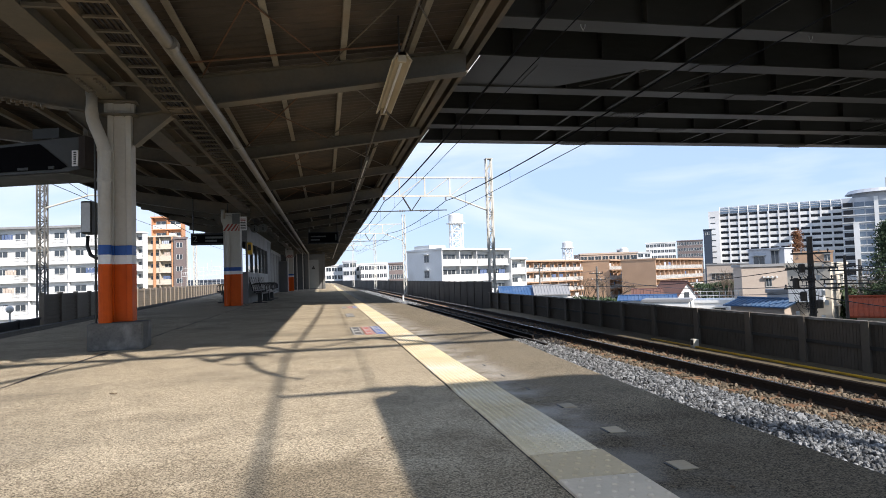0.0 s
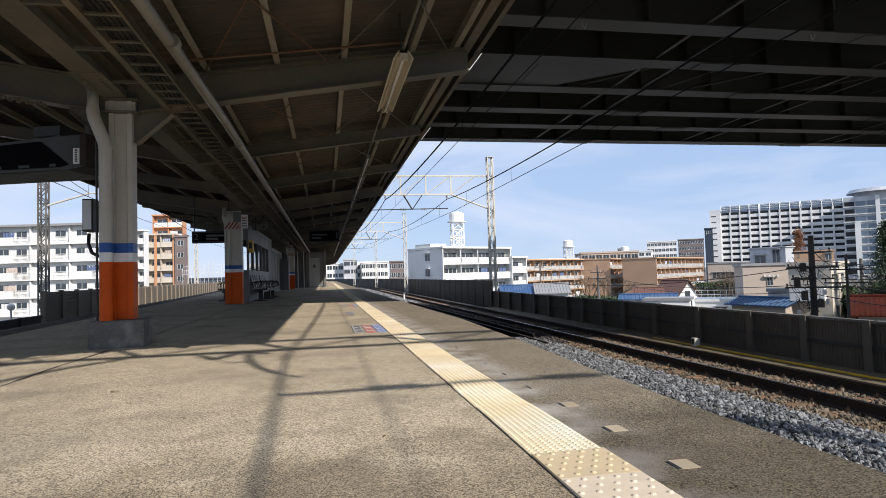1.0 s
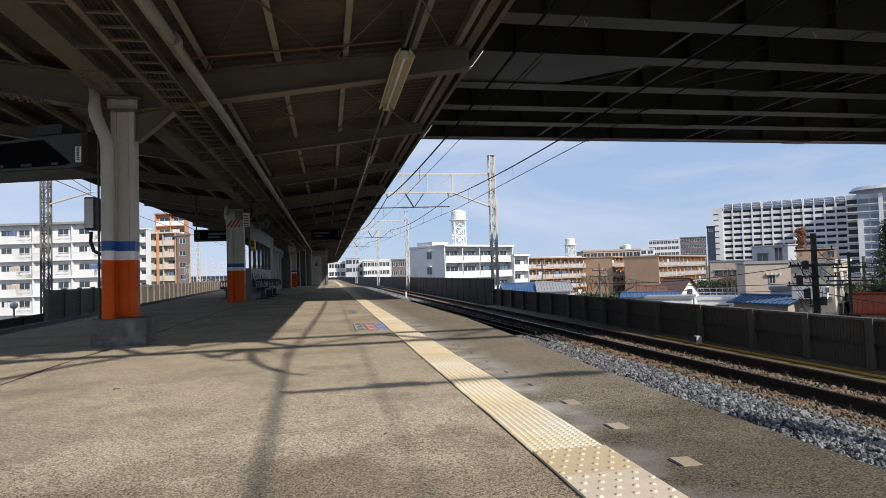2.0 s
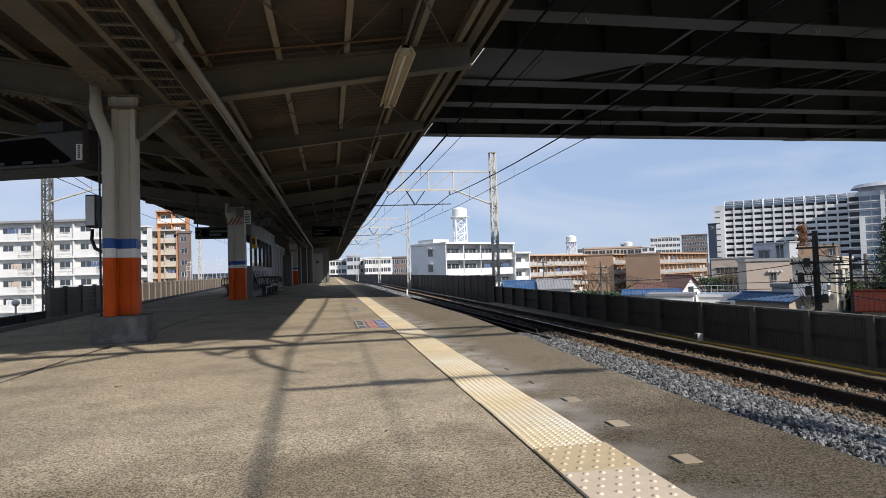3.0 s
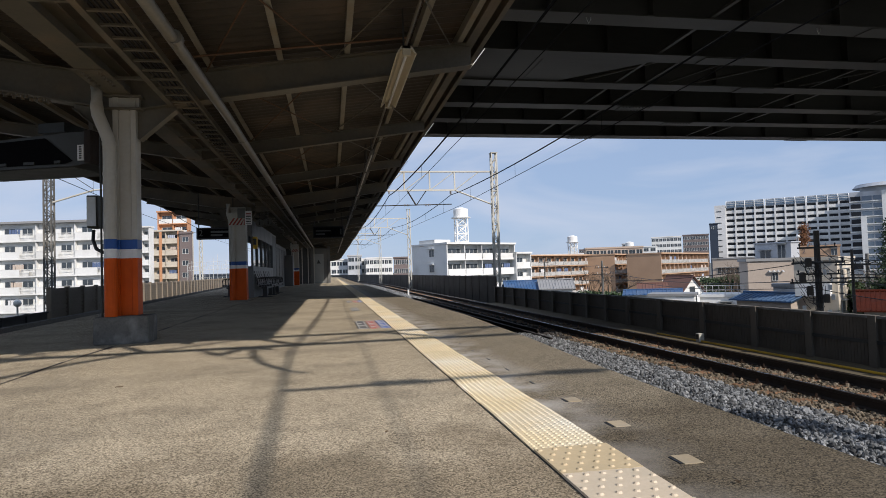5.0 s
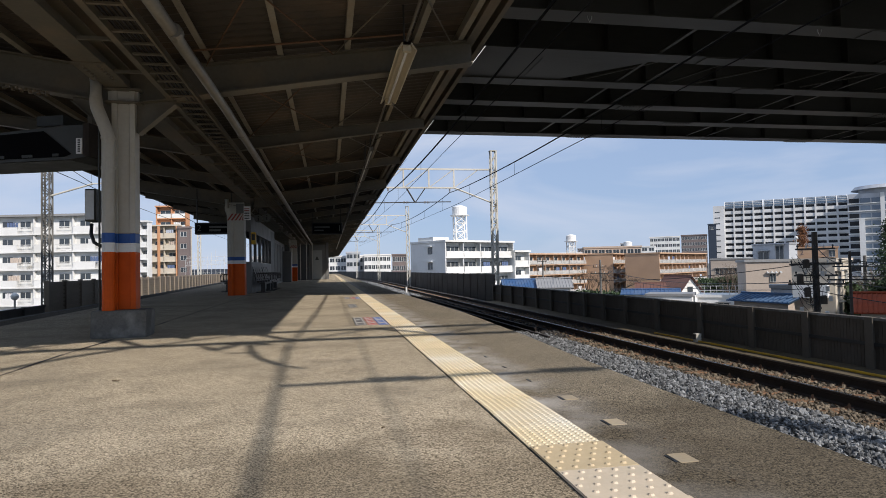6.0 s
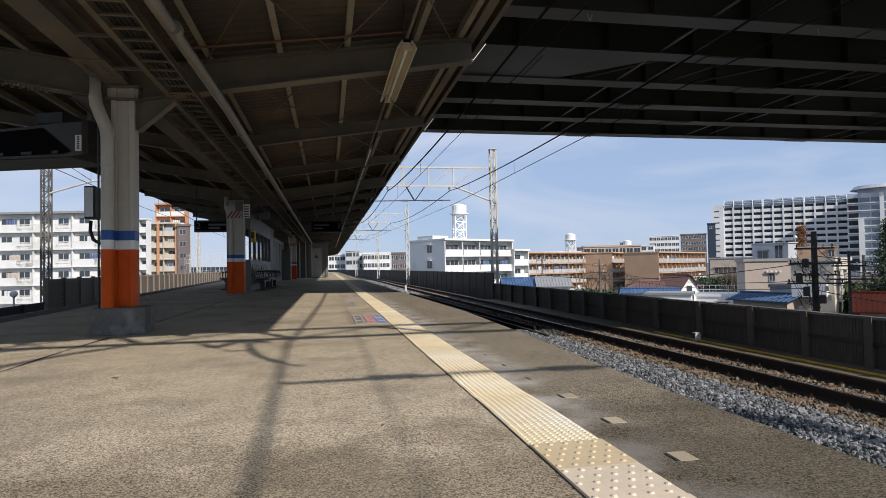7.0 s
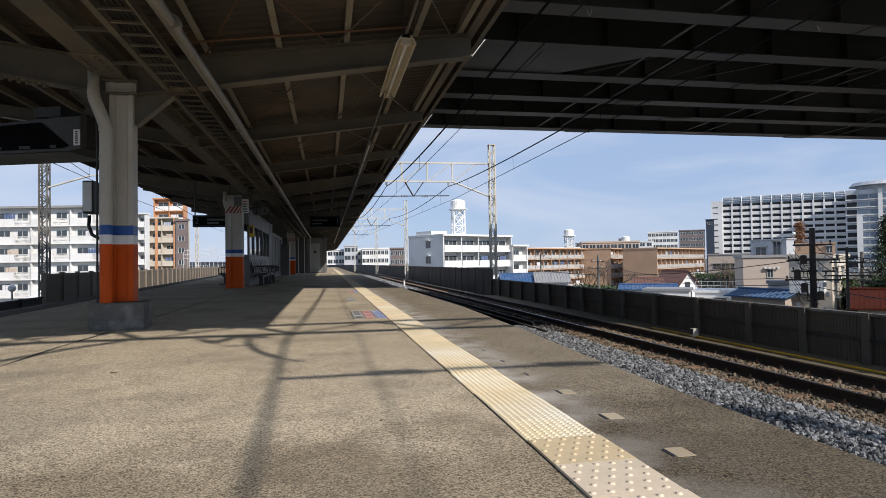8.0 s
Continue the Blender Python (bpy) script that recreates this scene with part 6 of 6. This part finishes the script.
bm = bmesh.new()
rod(bm, (14, 10, hh - 3), (14, 10, hh - 1), 10, 28)
rod(bm, (14, 10, hh - 1), (14, 10, hh + 0.6), 13, 28, 11.5)
part("disc_roof", bm, STUCCO_G, tw)
bm = bmesh.new()
rod(bm, (17, 10, hh + 0.6), (17, 10, hh + 6), 0.25, 6)
part("aerial", bm, GALV, tw)
office("dark slab tower behind the office block", (185.4, 273.0), (188.4, 270.9), 6, 19.3, 1, 1, NAVYWALL, "tower_block")

# distant blocks along the skyline
for lb, a, b, z, fl, bays, mt in (("white flats on the skyline", (162.0, 287.5), (174.3, 280.2), 13.9, 6, 8, STUCCO_W),
                                  ("dark taupe flats on the skyline", (174.9, 279.9), (184.9, 273.3), 14.3, 6, 8, DARKTILE),
                                  ("dark flats on the skyline", (196.0, 460.0), (222.0, 447.0), 13.5, 5, 8, DARKTILE),
                                  ("blue-grey distant office tower", (228.0, 450.0), (236.0, 446.0), 17.0, 6, 3, STUCCO_G),
                                  ("blue-grey distant office block", (240.0, 448.0), (256.0, 436.0), 13.0, 5, 6, STUCCO_G),
                                  ("pale flats on the skyline", (137.0, 270.0), (150.0, 262.0), 8.6, 3, 5, STUCCO_W),
                                  ("taupe school block behind the brown flats", (78.0, 178.0), (94.0, 172.0), 5.8, 3, 8, STUCCO_T),
                                  ("dark brown flats beside the railway", (20.4, 199.0), (25.2, 198.5), 5.1, 4, 4, DARKTILE),
                                  ("white school block at the end of the line", (-6.0, 232.0), (23.0, 228.9), 5.6, 3, 14, STUCCO_W),
                                  ("white stair tower of the school", (6.3, 225.9), (11.3, 225.7), 6.9, 2, 2, STUCCO_G),
                                  ("white hall with a roof room beyond the line", (12.6, 222.0), (22.0, 221.2), 5.7, 3, 7, STUCCO_W),
                                  ("long low blue-grey building beyond the fence", (-46.0, 188.0), (-14.0, 200.0), 1.3, 2, 8, NAVYWALL)):
    office(lb, a, b, 10, z, fl, bays, mt, "distant_building", 2.9, 2.2, 1.5)
bm = bmesh.new()
box(bm, 60, 200, 330, 334, 6.2, 8.0)
for k in range(9):
    box(bm, 66 + 15 * k, 68 + 15 * k, 331, 333, GZ, 6.2)
solid("elevated_road", bm, PANELGREY, "pale elevated expressway on the skyline", "elevated road", kind="structure")


# ---- water towers ----
def water_tower(label, x, y, z0, z1, r, leg):
    t = thing("water_tower", label, "water tower", "water towers")
    bm = bmesh.new()
    rod(bm, (x, y, z1 - r * 1.1), (x, y, z1), r, 20)
    rod(bm, (x, y, z1), (x, y, z1 + r * 0.25), r, 20, r * 0.3)
    part("tank", bm, STUCCO_W, t)
    for sx in (-leg, leg):
        for sy in (-leg, leg):
            bm = bmesh.new()
            rod(bm, (x + sx, y + sy, z0), (x + sx, y + sy, z1 - r * 1.1), 0.16, 6)
            part("leg", bm, STUCCO_W, t)
    n = max(2, int((z1 - z0) / (leg * 1.6)))
    for k in range(n):
        a, b = z0 + (z1 - r * 1.1 - z0) * k / n, z0 + (z1 - r * 1.1 - z0) * (k + 1) / n
        for sy in (-leg, leg):
            for xa, xb, za in ((-leg, leg, a), (leg, -leg, a), (-leg, leg, b)):
                bm = bmesh.new()
                rod(bm, (x + xa, y + sy, za), (x + xb, y + sy, b), 0.09, 5)
                part("brace", bm, STUCCO_W, t)
    bm = bmesh.new()
    rod(bm, (x, y, z1 - r * 1.2), (x, y, z1 - r * 1.1), r * 1.3, 20)
    part("platform", bm, STUCCO_W, t)


water_tower("white lattice water tower with a broad tank", 27.2, 125.0, GZ, 13.4, 1.55, 1.15)
water_tower("white water tower above the brown flats", 76.6, 184.8, GZ, 10.2, 1.6, 1.1)
water_tower("white water tower on the skyline", 120.1, 230.6, GZ, 9.6, 1.7, 1.2)

# ---- houses close behind the parapet ----
flat_house("taupe house wall with four vents and a window", (45.1, 59.9), (49.9, 57.9), 3.5, 0.62, STUCCO_T, METALROOF, ((0.52, 2.2, 0.6, 0.9), (0.3, 5.0, 1.0, 1.0)))
vents = thing("wall_vents", "row of four round wall vents on the taupe house", "vent")
for i in range(4):
    bm = bmesh.new()
    u = 0.42 + 0.085 * i
    rod(bm, (45.1 + 4.8 * u, 59.9 - 2.0 * u, -0.5), (45.0 + 4.8 * u, 59.65 - 2.0 * u, -0.55), 0.1, 10)
    part("vent", bm, STUCCO_W, vents)
flat_house("pale grey upper storey with a balcony door", (48.8, 63.4), (50.2, 59.4), 1.6, 2.6, STUCCO_G, STUCCO_G, ((0.3, 1.9, 1.3, 1.1), (0.75, 2.1, 0.9, 1.9)), parapet=0.12)
cream = flat_house("cream flats with small windows and railings", (39.08, 41.49), (46.0, 47.0), 3.0, 0.55, STUCCO_C, STUCCO_C, ((0.22, 2.0, 1.2, 1.2), (0.62, 2.0, 1.2, 1.2), (0.22, 4.5, 1.2, 1.2), (0.62, 4.5, 1.2, 1.2), (0.22, 7.0, 1.2, 1.2), (0.62, 7.0, 1.2, 1.2)))
for z in (6.75, 4.25, 1.75):           # white balconies on the shaded side
    bm = bmesh.new()
    box(bm, -0.9, -0.82, 0.4, 2.8, z, z + 1.0)
    box(bm, -0.82, -0.01, 0.4, 0.48, z, z + 1.0)
    box(bm, -0.82, -0.01, 0.48, 2.8, z, z + 0.12)
    part("balcony", bm, STUCCO_W, cream, "white balcony parapet")
flat_house("small white-blue house with a dark top", (40.2, 50.0), (42.8, 47.8), 2.5, -1.8, STUCCO_G, METALROOF, ((0.4, 1.6, 0.9, 0.8),))
pitched_house("house with a blue ribbed metal roof", (37.0, 46.0), -82, 5.6, 2.6, -2.5, -2.1, STUCCO_T, TEALROOF)
pitched_house("house with a bright blue ribbed roof", (29.8, 92.5), -10, 5.4, 5.0, -2.5, -1.35, STUCCO_W, BLUEROOF)
pitched_house("low grey house beside the blue roof", (34.4, 90.5), -15, 4.6, 5.0, -2.4, -1.25, STUCCO_W, METALROOF)
pitched_house("long house with a blue ribbed roof", (41.0, 73.0), -30, 6.4, 4.0, -3.05, -2.65, STUCCO_W, BLUEROOF)
pitched_house("white house with a brown tiled roof and pointed gable", (52.2, 84.8), -76, 4.6, 4.6, -3.6, -1.25, STUCCO_W, BROWNROOF, True)
pitched_house("low wing with a brown tiled roof", (49.0, 87.0), -28, 4.0, 4.5, -3.4, -2.3, STUCCO_W, BROWNROOF)
pitched_house("house with a red tiled roof near the parapet", (39.2, 34.3), -45, 7.1, 6.0, -2.65, -1.7, STUCCO_C, REDROOF, ribs=0.28)
flat_house("white flat-roofed garage with a railing", (41.8, 64.0), (46.0, 60.5), 5, -3.3, STUCCO_W, STUCCO_W, ((0.5, 1.6, 1.2, 1.0),))
flat_house("grey shed with a flat roof", (36.5, 66.0), (40.5, 63.0), 4, -3.1, STUCCO_W, METALROOF, ((0.5, 1.4, 1.2, 0.8),))


# ---- utility poles ----
def utility_pole(label, x, y, z1, busy, material, r=0.2):
    t = thing("utility_pole", label, "utility pole", "utility poles", pose(x, y, 0, 0, 0, -42))
    bm = bmesh.new()
    rod(bm, (0, 0, GZ), (0, 0, z1), r, 12, r * 0.62)
    part("pole", bm, material, t)
    for i, z in enumerate((z1 - 0.9, z1 - 1.7, z1 - 2.3, z1 - 2.75)[:2 + 2 * busy]):
        bm = bmesh.new()
        half = (0.9, 1.2, 1.0, 1.3)[i]
        box(bm, -half, half, -0.3, -0.22, z - 0.045, z + 0.045)
        cr = part("crossarm", bm, DARK, t)
        for k in range(5):
            bm = bmesh.new()
            xx = -half + 0.1 + (half - 0.1) * 0.5 * k
            rod(bm, (xx, -0.26, z + 0.045), (xx, -0.26, z + 0.13), 0.03, 6)
            rod(bm, (xx, -0.26, z + 0.13), (xx, -0.26, z + 0.22), 0.055, 8, 0.035)
            part("insulator", bm, PALE if k % 2 else BLACK, cr)
    if busy:
        for dx, z, h in ((-0.42, z1 - 1.7, 0.42), (-0.72, z1 - 2.5, 0.5), (-0.4, z1 - 3.2, 0.45), (0.32, z1 - 3.6, 0.4)):
            bm = bmesh.new()
            rod(bm, (dx, -0.3, z - h / 2), (dx, -0.3, z + h / 2), 0.16, 14)
            rod(bm, (dx, -0.3, z + h / 2), (dx, -0.3, z + h / 2 + 0.06), 0.18, 14, 0.08)
            part("transformer", bm, material, t, "dark transformer can")
        for dx, z in ((0.5, z1 - 3.0), (0.62, z1 - 3.5), (-0.7, z1 - 4.1), (0.45, z1 - 4.3), (0.3, z1 - 2.2)):
            bm = bmesh.new()
            box(bm, dx - 0.09, dx + 0.09, -0.42, -0.3, z - 0.14, z + 0.14)
            bevelled(bm, 0.02)
            part("junction_box", bm, PALE, t, "small white junction box")
        rng = random.Random(31)
        for i in range(34):
            bm = bmesh.new()
            a = rng.uniform(-1.1, 0.45)
            zz = z1 - rng.uniform(1.0, 3.6)
            dp = rng.uniform(0.4, 1.2)
            ks = [(a + (rng.uniform(-0.2, 0.2) - a) * u, -0.3 - 0.1 * math.sin(3 * u), zz - dp * math.sin(u * 2.4)) for u in [v / 8 for v in range(9)]]
            pipe_run(bm, ks, 0.014, 5)
            part("cable_loop", bm, BLACK, t)
    return t


POLEDARK = mat("pole_dark", (0.07, 0.06, 0.05), (0.05, 0.042, 0.036), rough=0.8, bump=0.2)
utility_pole("dark utility pole crowded with transformers and cables", 25.4, 28.2, 2.2, 1, POLEDARK, 0.22)
utility_pole("dark utility pole behind the cream flats", 30.75, 31.5, 1.2, 0, POLEDARK, 0.12)
utility_pole("grey concrete utility pole", 42.6, 42.2, 1.0, 0, CONCRETE)
utility_pole("grey concrete pole before the brown flats", 33.9, 72.5, 1.3, 0, CONCRETE)
utility_pole("thin grey pole beside the far houses", 38.0, 105.0, 2.4, 0, CONCRETE)
cw = thing("street_cables", "sagging black street cables between the poles", "cable")
for (xa, ya, za), (xb, yb, zb), sag in (((25.4, 28.2, 1.5), (30.75, 31.5, 0.5), 0.4), ((25.4, 28.2, 0.8), (30.75, 31.5, -0.1), 0.5), ((25.4, 28.2, 0.2), (30.75, 31.5, -0.7), 0.5),
                                        ((30.75, 31.5, 0.6), (48.0, 30.0, -0.5), 0.5), ((30.75, 31.5, 0.0), (48.0, 30.0, -1.0), 0.5), ((30.75, 31.5, -0.7), (48.0, 30.0, -1.6), 0.5),
                                        ((25.4, 28.2, 0.6), (18.0, 49.0, -0.2), 0.6), ((25.4, 28.2, -0.4), (33.9, 72.5, 0.2), 0.8), ((25.4, 28.2, -0.8), (33.9, 72.5, -0.3), 0.8), ((33.9, 72.5, 0.8), (38, 105, 1.6), 0.6),
                                        ((25.4, 28.2, -0.9), (30.0, 19.0, -1.6), 0.4), ((25.4, 28.2, 0.9), (36.0, 20.0, 0.2), 0.4)):
    bm = bmesh.new()
    pipe_run(bm, [(xa + (xb - xa) * u / 10, ya + (yb - ya) * u / 10, za + (zb - za) * u / 10 - 4 * sag * (u / 10) * (1 - u / 10)) for u in range(11)], 0.022, 5)
    part("cable", bm, BLACK, cw)


# ---- street lamps with globes ----
for x, y, z in ((52.2, 60.6, 3.3), (-16.6, 36.5, -0.35)):
    t = thing("globe_lamp", "white globe street lamp on a thin post", "street lamp", "globe lamps")
    bm = bmesh.new()
    bmesh.ops.create_icosphere(bm, subdivisions=2, radius=0.2, matrix=Matrix.Translation((x, y, z)))
    part("globe", bm, WHITE, t, smooth=True)
    bm = bmesh.new()
    rod(bm, (x, y, GZ), (x, y, z - 0.18), 0.05, 8)
    part("post", bm, GALV, t)

# ---- trees ----
BARK = mat("bark", (0.15, 0.115, 0.085), (0.10, 0.075, 0.055), rough=0.95, scale=3, fine=20, bump=0.5)
LEAF_GREEN = mat("leaf_green", (0.055, 0.085, 0.035), (0.035, 0.06, 0.025), rough=0.7, scale=0.6, fine=6, bump=0.0, by_piece=0.4, island=True)
LEAF_RUST = mat("leaf_rust", (0.26, 0.12, 0.055), (0.19, 0.085, 0.04), rough=0.8, scale=0.6, fine=6, bump=0.0, by_piece=0.35, island=True)


def tree(label, x, y, z1, spread, leaf, leaves, z0=GZ, cone=False, leaf_size=0.3, seed=1, twigs=5):
    rng = random.Random(seed)
    t = thing("tree", label, "tree", "trees")
    bm = bmesh.new()
    ends = []
    hgt = z1 - z0

    def grow(p, way, length, r, depth):
        q = p + way * length
        rod(bm, p, q, r, 6 if depth < 2 else 4, r * 0.68)
        if depth >= twigs - 1:
            ends.append(q)
            return
        for _ in range(3 if depth else 4):
            w = (way + Vector((rng.uniform(-1, 1), rng.uniform(-1, 1), rng.uniform(-0.15, 0.8))) * 0.75).normalized()
            grow(q, w, length * rng.uniform(0.6, 0.82), r * 0.58, depth + 1)
        if depth > 1:
            ends.append(q)

    if cone:
        rod(bm, (x, y, z0), (x, y, z1), 0.25, 8, 0.04)
        for k in range(90):
            u = rng.uniform(0.12, 1.0)
            a = rng.uniform(0, 6.283)
            rr = spread * (1.05 - u) * rng.uniform(0.5, 1.0)
            e = Vector((x + rr * math.cos(a), y + rr * math.sin(a), z0 + hgt * u - 0.2 * rr))
            rod(bm, (x, y, z0 + hgt * u), e, 0.04, 4, 0.015)
            ends.append(e)
            ends.append(Vector((x, y, z0 + hgt * u)).lerp(e, 0.6))
    else:
        grow(Vector((x, y, z0)), Vector((rng.uniform(-0.05, 0.05), 0, 1)).normalized(), hgt * 0.34, hgt * 0.022, 0)
        top = max(e.z for e in ends)
        for v in bm.verts:
            v.co.z = z0 + (v.co.z - z0) * hgt / (top - z0)
            v.co.x, v.co.y = x + (v.co.x - x) * spread, y + (v.co.y - y) * spread
        ends = [Vector((x + (e.x - x) * spread, y + (e.y - y) * spread, z0 + (e.z - z0) * hgt / (top - z0))) for e in ends]
    part("trunk", bm, BARK, t)
    if leaves:
        pts, faces = [], []
        for e in ends:
            for _ in range(leaves):
                c = e + Vector((rng.gauss(0, 1), rng.gauss(0, 1), rng.gauss(0, 0.8))) * leaf_size * 2.0
                n = Vector((rng.gauss(0, 1), rng.gauss(0, 1), rng.gauss(0, 1))).normalized()
                u = n.orthogonal().normalized() * leaf_size * rng.uniform(0.5, 1.0)
                v = n.cross(u).normalized() * leaf_size * 0.5
                k = len(pts)
                pts += [c - u, c + v + n * 0.05, c + u, c - v + n * 0.05]
                faces += [(k, k + 1, k + 2), (k, k + 2, k + 3)]
        me = bpy.data.meshes.new("crown")
        me.from_pydata(pts, [], faces)
        me.materials.append(leaf)
        c = new("crown", me)
        c.parent = t
    return t


tree("bare leafless street tree before the brown flats", 49.0, 101.0, 0.8, 1.0, None, 0, seed=3, twigs=6)
tree("bare leafless tree beside the brown flats", 46.0, 104.0, 0.2, 1.0, None, 0, seed=4, twigs=6)
tree("bare leafless tree in front of the office block", 68.5, 95.0, 0.6, 1.1, None, 0, seed=5, twigs=6)
tree("bare leafless tree behind the long hedge", 73.0, 100.0, 0.2, 1.0, None, 0, seed=6, twigs=6)
tree("dark green conifer beside the red-roofed house", 42.5, 39.5, 3.7, 3.6, LEAF_GREEN, 60, cone=True, leaf_size=0.13, seed=7)
tree("dark green evergreen tree behind the conifer", 47.0, 37.5, 1.2, 1.0, LEAF_GREEN, 8, seed=8)
tree("tall rust-brown autumn tree before the office block", 108.6, 124.3, 8.4, 4.2, LEAF_RUST, 40, cone=True, leaf_size=0.2, seed=9)
tree("bare tree beyond the cream flats", 46.0, 44.0, 0.2, 1.0, None, 0, seed=10, twigs=6)
tree("bare tree near the far poles", 50.0, 47.0, -0.2, 1.0, None, 0, seed=12, twigs=6)


def hedge(label, a, b, z1, thick, n, seed):
    rng = random.Random(seed)
    pts, faces = [], []
    for _ in range(n):
        u = rng.random()
        x, y = a[0] + (b[0] - a[0]) * u, a[1] + (b[1] - a[1]) * u
        top = z1 - 1.2 + 1.2 * noise.noise(Vector((x * 0.6, y * 0.6, seed)))
        c = Vector((x + rng.gauss(0, thick), y + rng.gauss(0, thick), GZ + (top - GZ) * rng.random() ** 0.5))
        nn = Vector((rng.gauss(0, 1), rng.gauss(0, 1), rng.gauss(0, 1))).normalized()
        p = nn.orthogonal().normalized() * rng.uniform(0.15, 0.35)
        q = nn.cross(p).normalized() * 0.16
        k = len(pts)
        pts += [c - p, c + q, c + p, c - q]
        faces.append((k, k + 1, k + 2, k + 3))
    me = bpy.data.meshes.new("hedge")
    me.from_pydata(pts, [], faces)
    me.materials.append(LEAF_GREEN)
    tagged(new("hedge", me), label, "shrubs", kind="stuff")


hedge("dark green shrubs before the office block", (70.0, 106.0), (80.0, 97.0), -0.9, 0.8, 5000, 2)
hedge("dark green shrubs under the bare trees", (42.0, 98.0), (52.0, 92.0), -2.6, 0.8, 4000, 4)
hedge("dark green shrubs beside the cream flats", (43.0, 46.0), (47.0, 36.0), -0.2, 0.9, 5000, 6)
flat_house("long dark gymnasium roof behind the hedge", (78.9, 115.7), (85.5, 110.8), 12, 1.2, STUCCO_T, METALROOF, ((0.2, 3.0, 1.5, 1.2), (0.4, 3.0, 1.5, 1.2), (0.6, 3.0, 1.5, 1.2), (0.8, 3.0, 1.5, 1.2)), name="gymnasium")

# substation frames beyond the west fence
rl = thing("roof_railing", "thin pale railing on the garage roof", "railing")
for i in range(9):
    bm = bmesh.new()
    rod(bm, (41.8 + 0.5 * i, 63.8 - 0.42 * i, -3.0), (41.8 + 0.5 * i, 63.8 - 0.42 * i, -2.0), 0.03, 5)
    part("post", bm, PALE, rl)
for z in (-2.5, -2.0):
    bm = bmesh.new()
    rod(bm, (41.8, 63.8, z), (45.8, 60.44, z), 0.03, 5)
    part("rail", bm, PALE, rl)
sb = thing("substation_frames", "thin pale steel frames beyond the west fence", "substation")
for k in range(12):
    bm = bmesh.new()
    x, y = -32.6 + 0.95 * k, 150.0
    rod(bm, (x, y, GZ), (x, y, 4.0 + 0.7 * (k * 5 % 4)), 0.045, 5)
    part("mast", bm, PALE, sb)
for z in (2.4, 3.3, 4.2):
    bm = bmesh.new()
    rod(bm, (-32.6, 150, z), (-22.1, 150, z + 0.4), 0.04, 5)
    part("cross_beam", bm, PALE, sb)
for k in range(22):
    bm = bmesh.new()
    x = -32.4 + 0.47 * k
    rod(bm, (x, 150, 2.4), (x + 0.3, 150, 3.3 + 0.5 * (k % 3)), 0.03, 4)
    part("insulator_rod", bm, PALE, sb)

# ---- train that has just left, running away behind the viewpoint ----
STEEL = mat("train_steel", (0.52, 0.53, 0.54), (0.46, 0.47, 0.48), rough=0.3, metal=0.7, scale=1, fine=20, bump=0.03)


def train_car(label, y_back):
    t = thing("train_car", label, "train", "train cars", pose(3.37, y_back, -1.1))
    prof = [(-1.38, 0.95), (1.38, 0.95), (1.40, 1.6), (1.40, 3.25), (1.30, 3.52), (1.0, 3.68), (0.4, 3.76), (-0.4, 3.76), (-1.0, 3.68), (-1.30, 3.52), (-1.40, 3.25), (-1.40, 1.6)]
    bm = bmesh.new()
    sweep(bm, prof, (0, -19.5, 0), (0, -0.12, 0))
    rr = [bm.verts.new((x * 0.97, 0.0, 0.95 + (z - 0.95) * 0.975)) for x, z in prof]
    mid = [bm.verts.new((x, -0.12, z)) for x, z in prof]
    for i in range(len(prof)):
        j = (i + 1) % len(prof)
        bm.faces.new((mid[i], mid[j], rr[j], rr[i]))
    bm.faces.new(rr)
    part("body", bm, STEEL, t)
    for s in (-1, 1):
        for k in range(4):
            bm = bmesh.new()
            y = -2.4 - 4.9 * k
            box(bm, s * 1.405 - 0.01, s * 1.405 + 0.01, y - 0.65, y + 0.65, 1.1, 2.95)
            d = part("door", bm, STEEL, t)
            bm = bmesh.new()
            box(bm, s * 1.418 - 0.004, s * 1.418 + 0.004, y - 0.5, y + 0.5, 1.9, 2.75)
            part("pane", bm, GLASS, d)
            if k < 3:
                bm = bmesh.new()
                box(bm, s * 1.405 - 0.006, s * 1.405 + 0.006, y - 4.0, y - 0.9, 1.9, 2.8)
                part("window", bm, GLASS, t)
    bm = bmesh.new()
    box(bm, -0.9, 0.9, -11.5, -8.0, 3.7, 3.98)
    bevelled(bm, 0.05)
    part("roof_unit", bm, STEEL, t)
    bm = bmesh.new()
    box(bm, -1.1, 1.1, 0.0, 0.012, 2.1, 3.1)
    part("end_window", bm, GLASS, t)
    for y in (-3.0, -16.5):
        bm = bmesh.new()
        box(bm, -1.0, 1.0, y - 1.5, y + 1.5, 0.35, 0.85)
        b = part("bogie", bm, DARK, t)
        for dy in (-1.05, 1.05):
            bm = bmesh.new()
            for s in (-0.55, 0.55):
                rod(bm, (s - 0.06, y + dy, 0.43), (s + 0.06, y + dy, 0.43), 0.43, 20)
            rod(bm, (-0.6, y + dy, 0.43), (0.6, y + dy, 0.43), 0.08, 10)
            part("wheelset", bm, RUST, b)
    return t


TRAIN_TAIL = 0.75
CARS = [train_car("stainless steel commuter train car leaving the platform", TRAIN_TAIL - 20.0 * k) for k in range(4)]


def motions():
    speed = 15.5
    for k, car in enumerate(CARS):
        y = TRAIN_TAIL - 20.0 * k
        walk(car, [(t, pose(3.37, y - speed * t, -1.1)) for t in (0, 0.1, 0.5, 1, 2, 4, 6, 7.9, 8)])


motions()
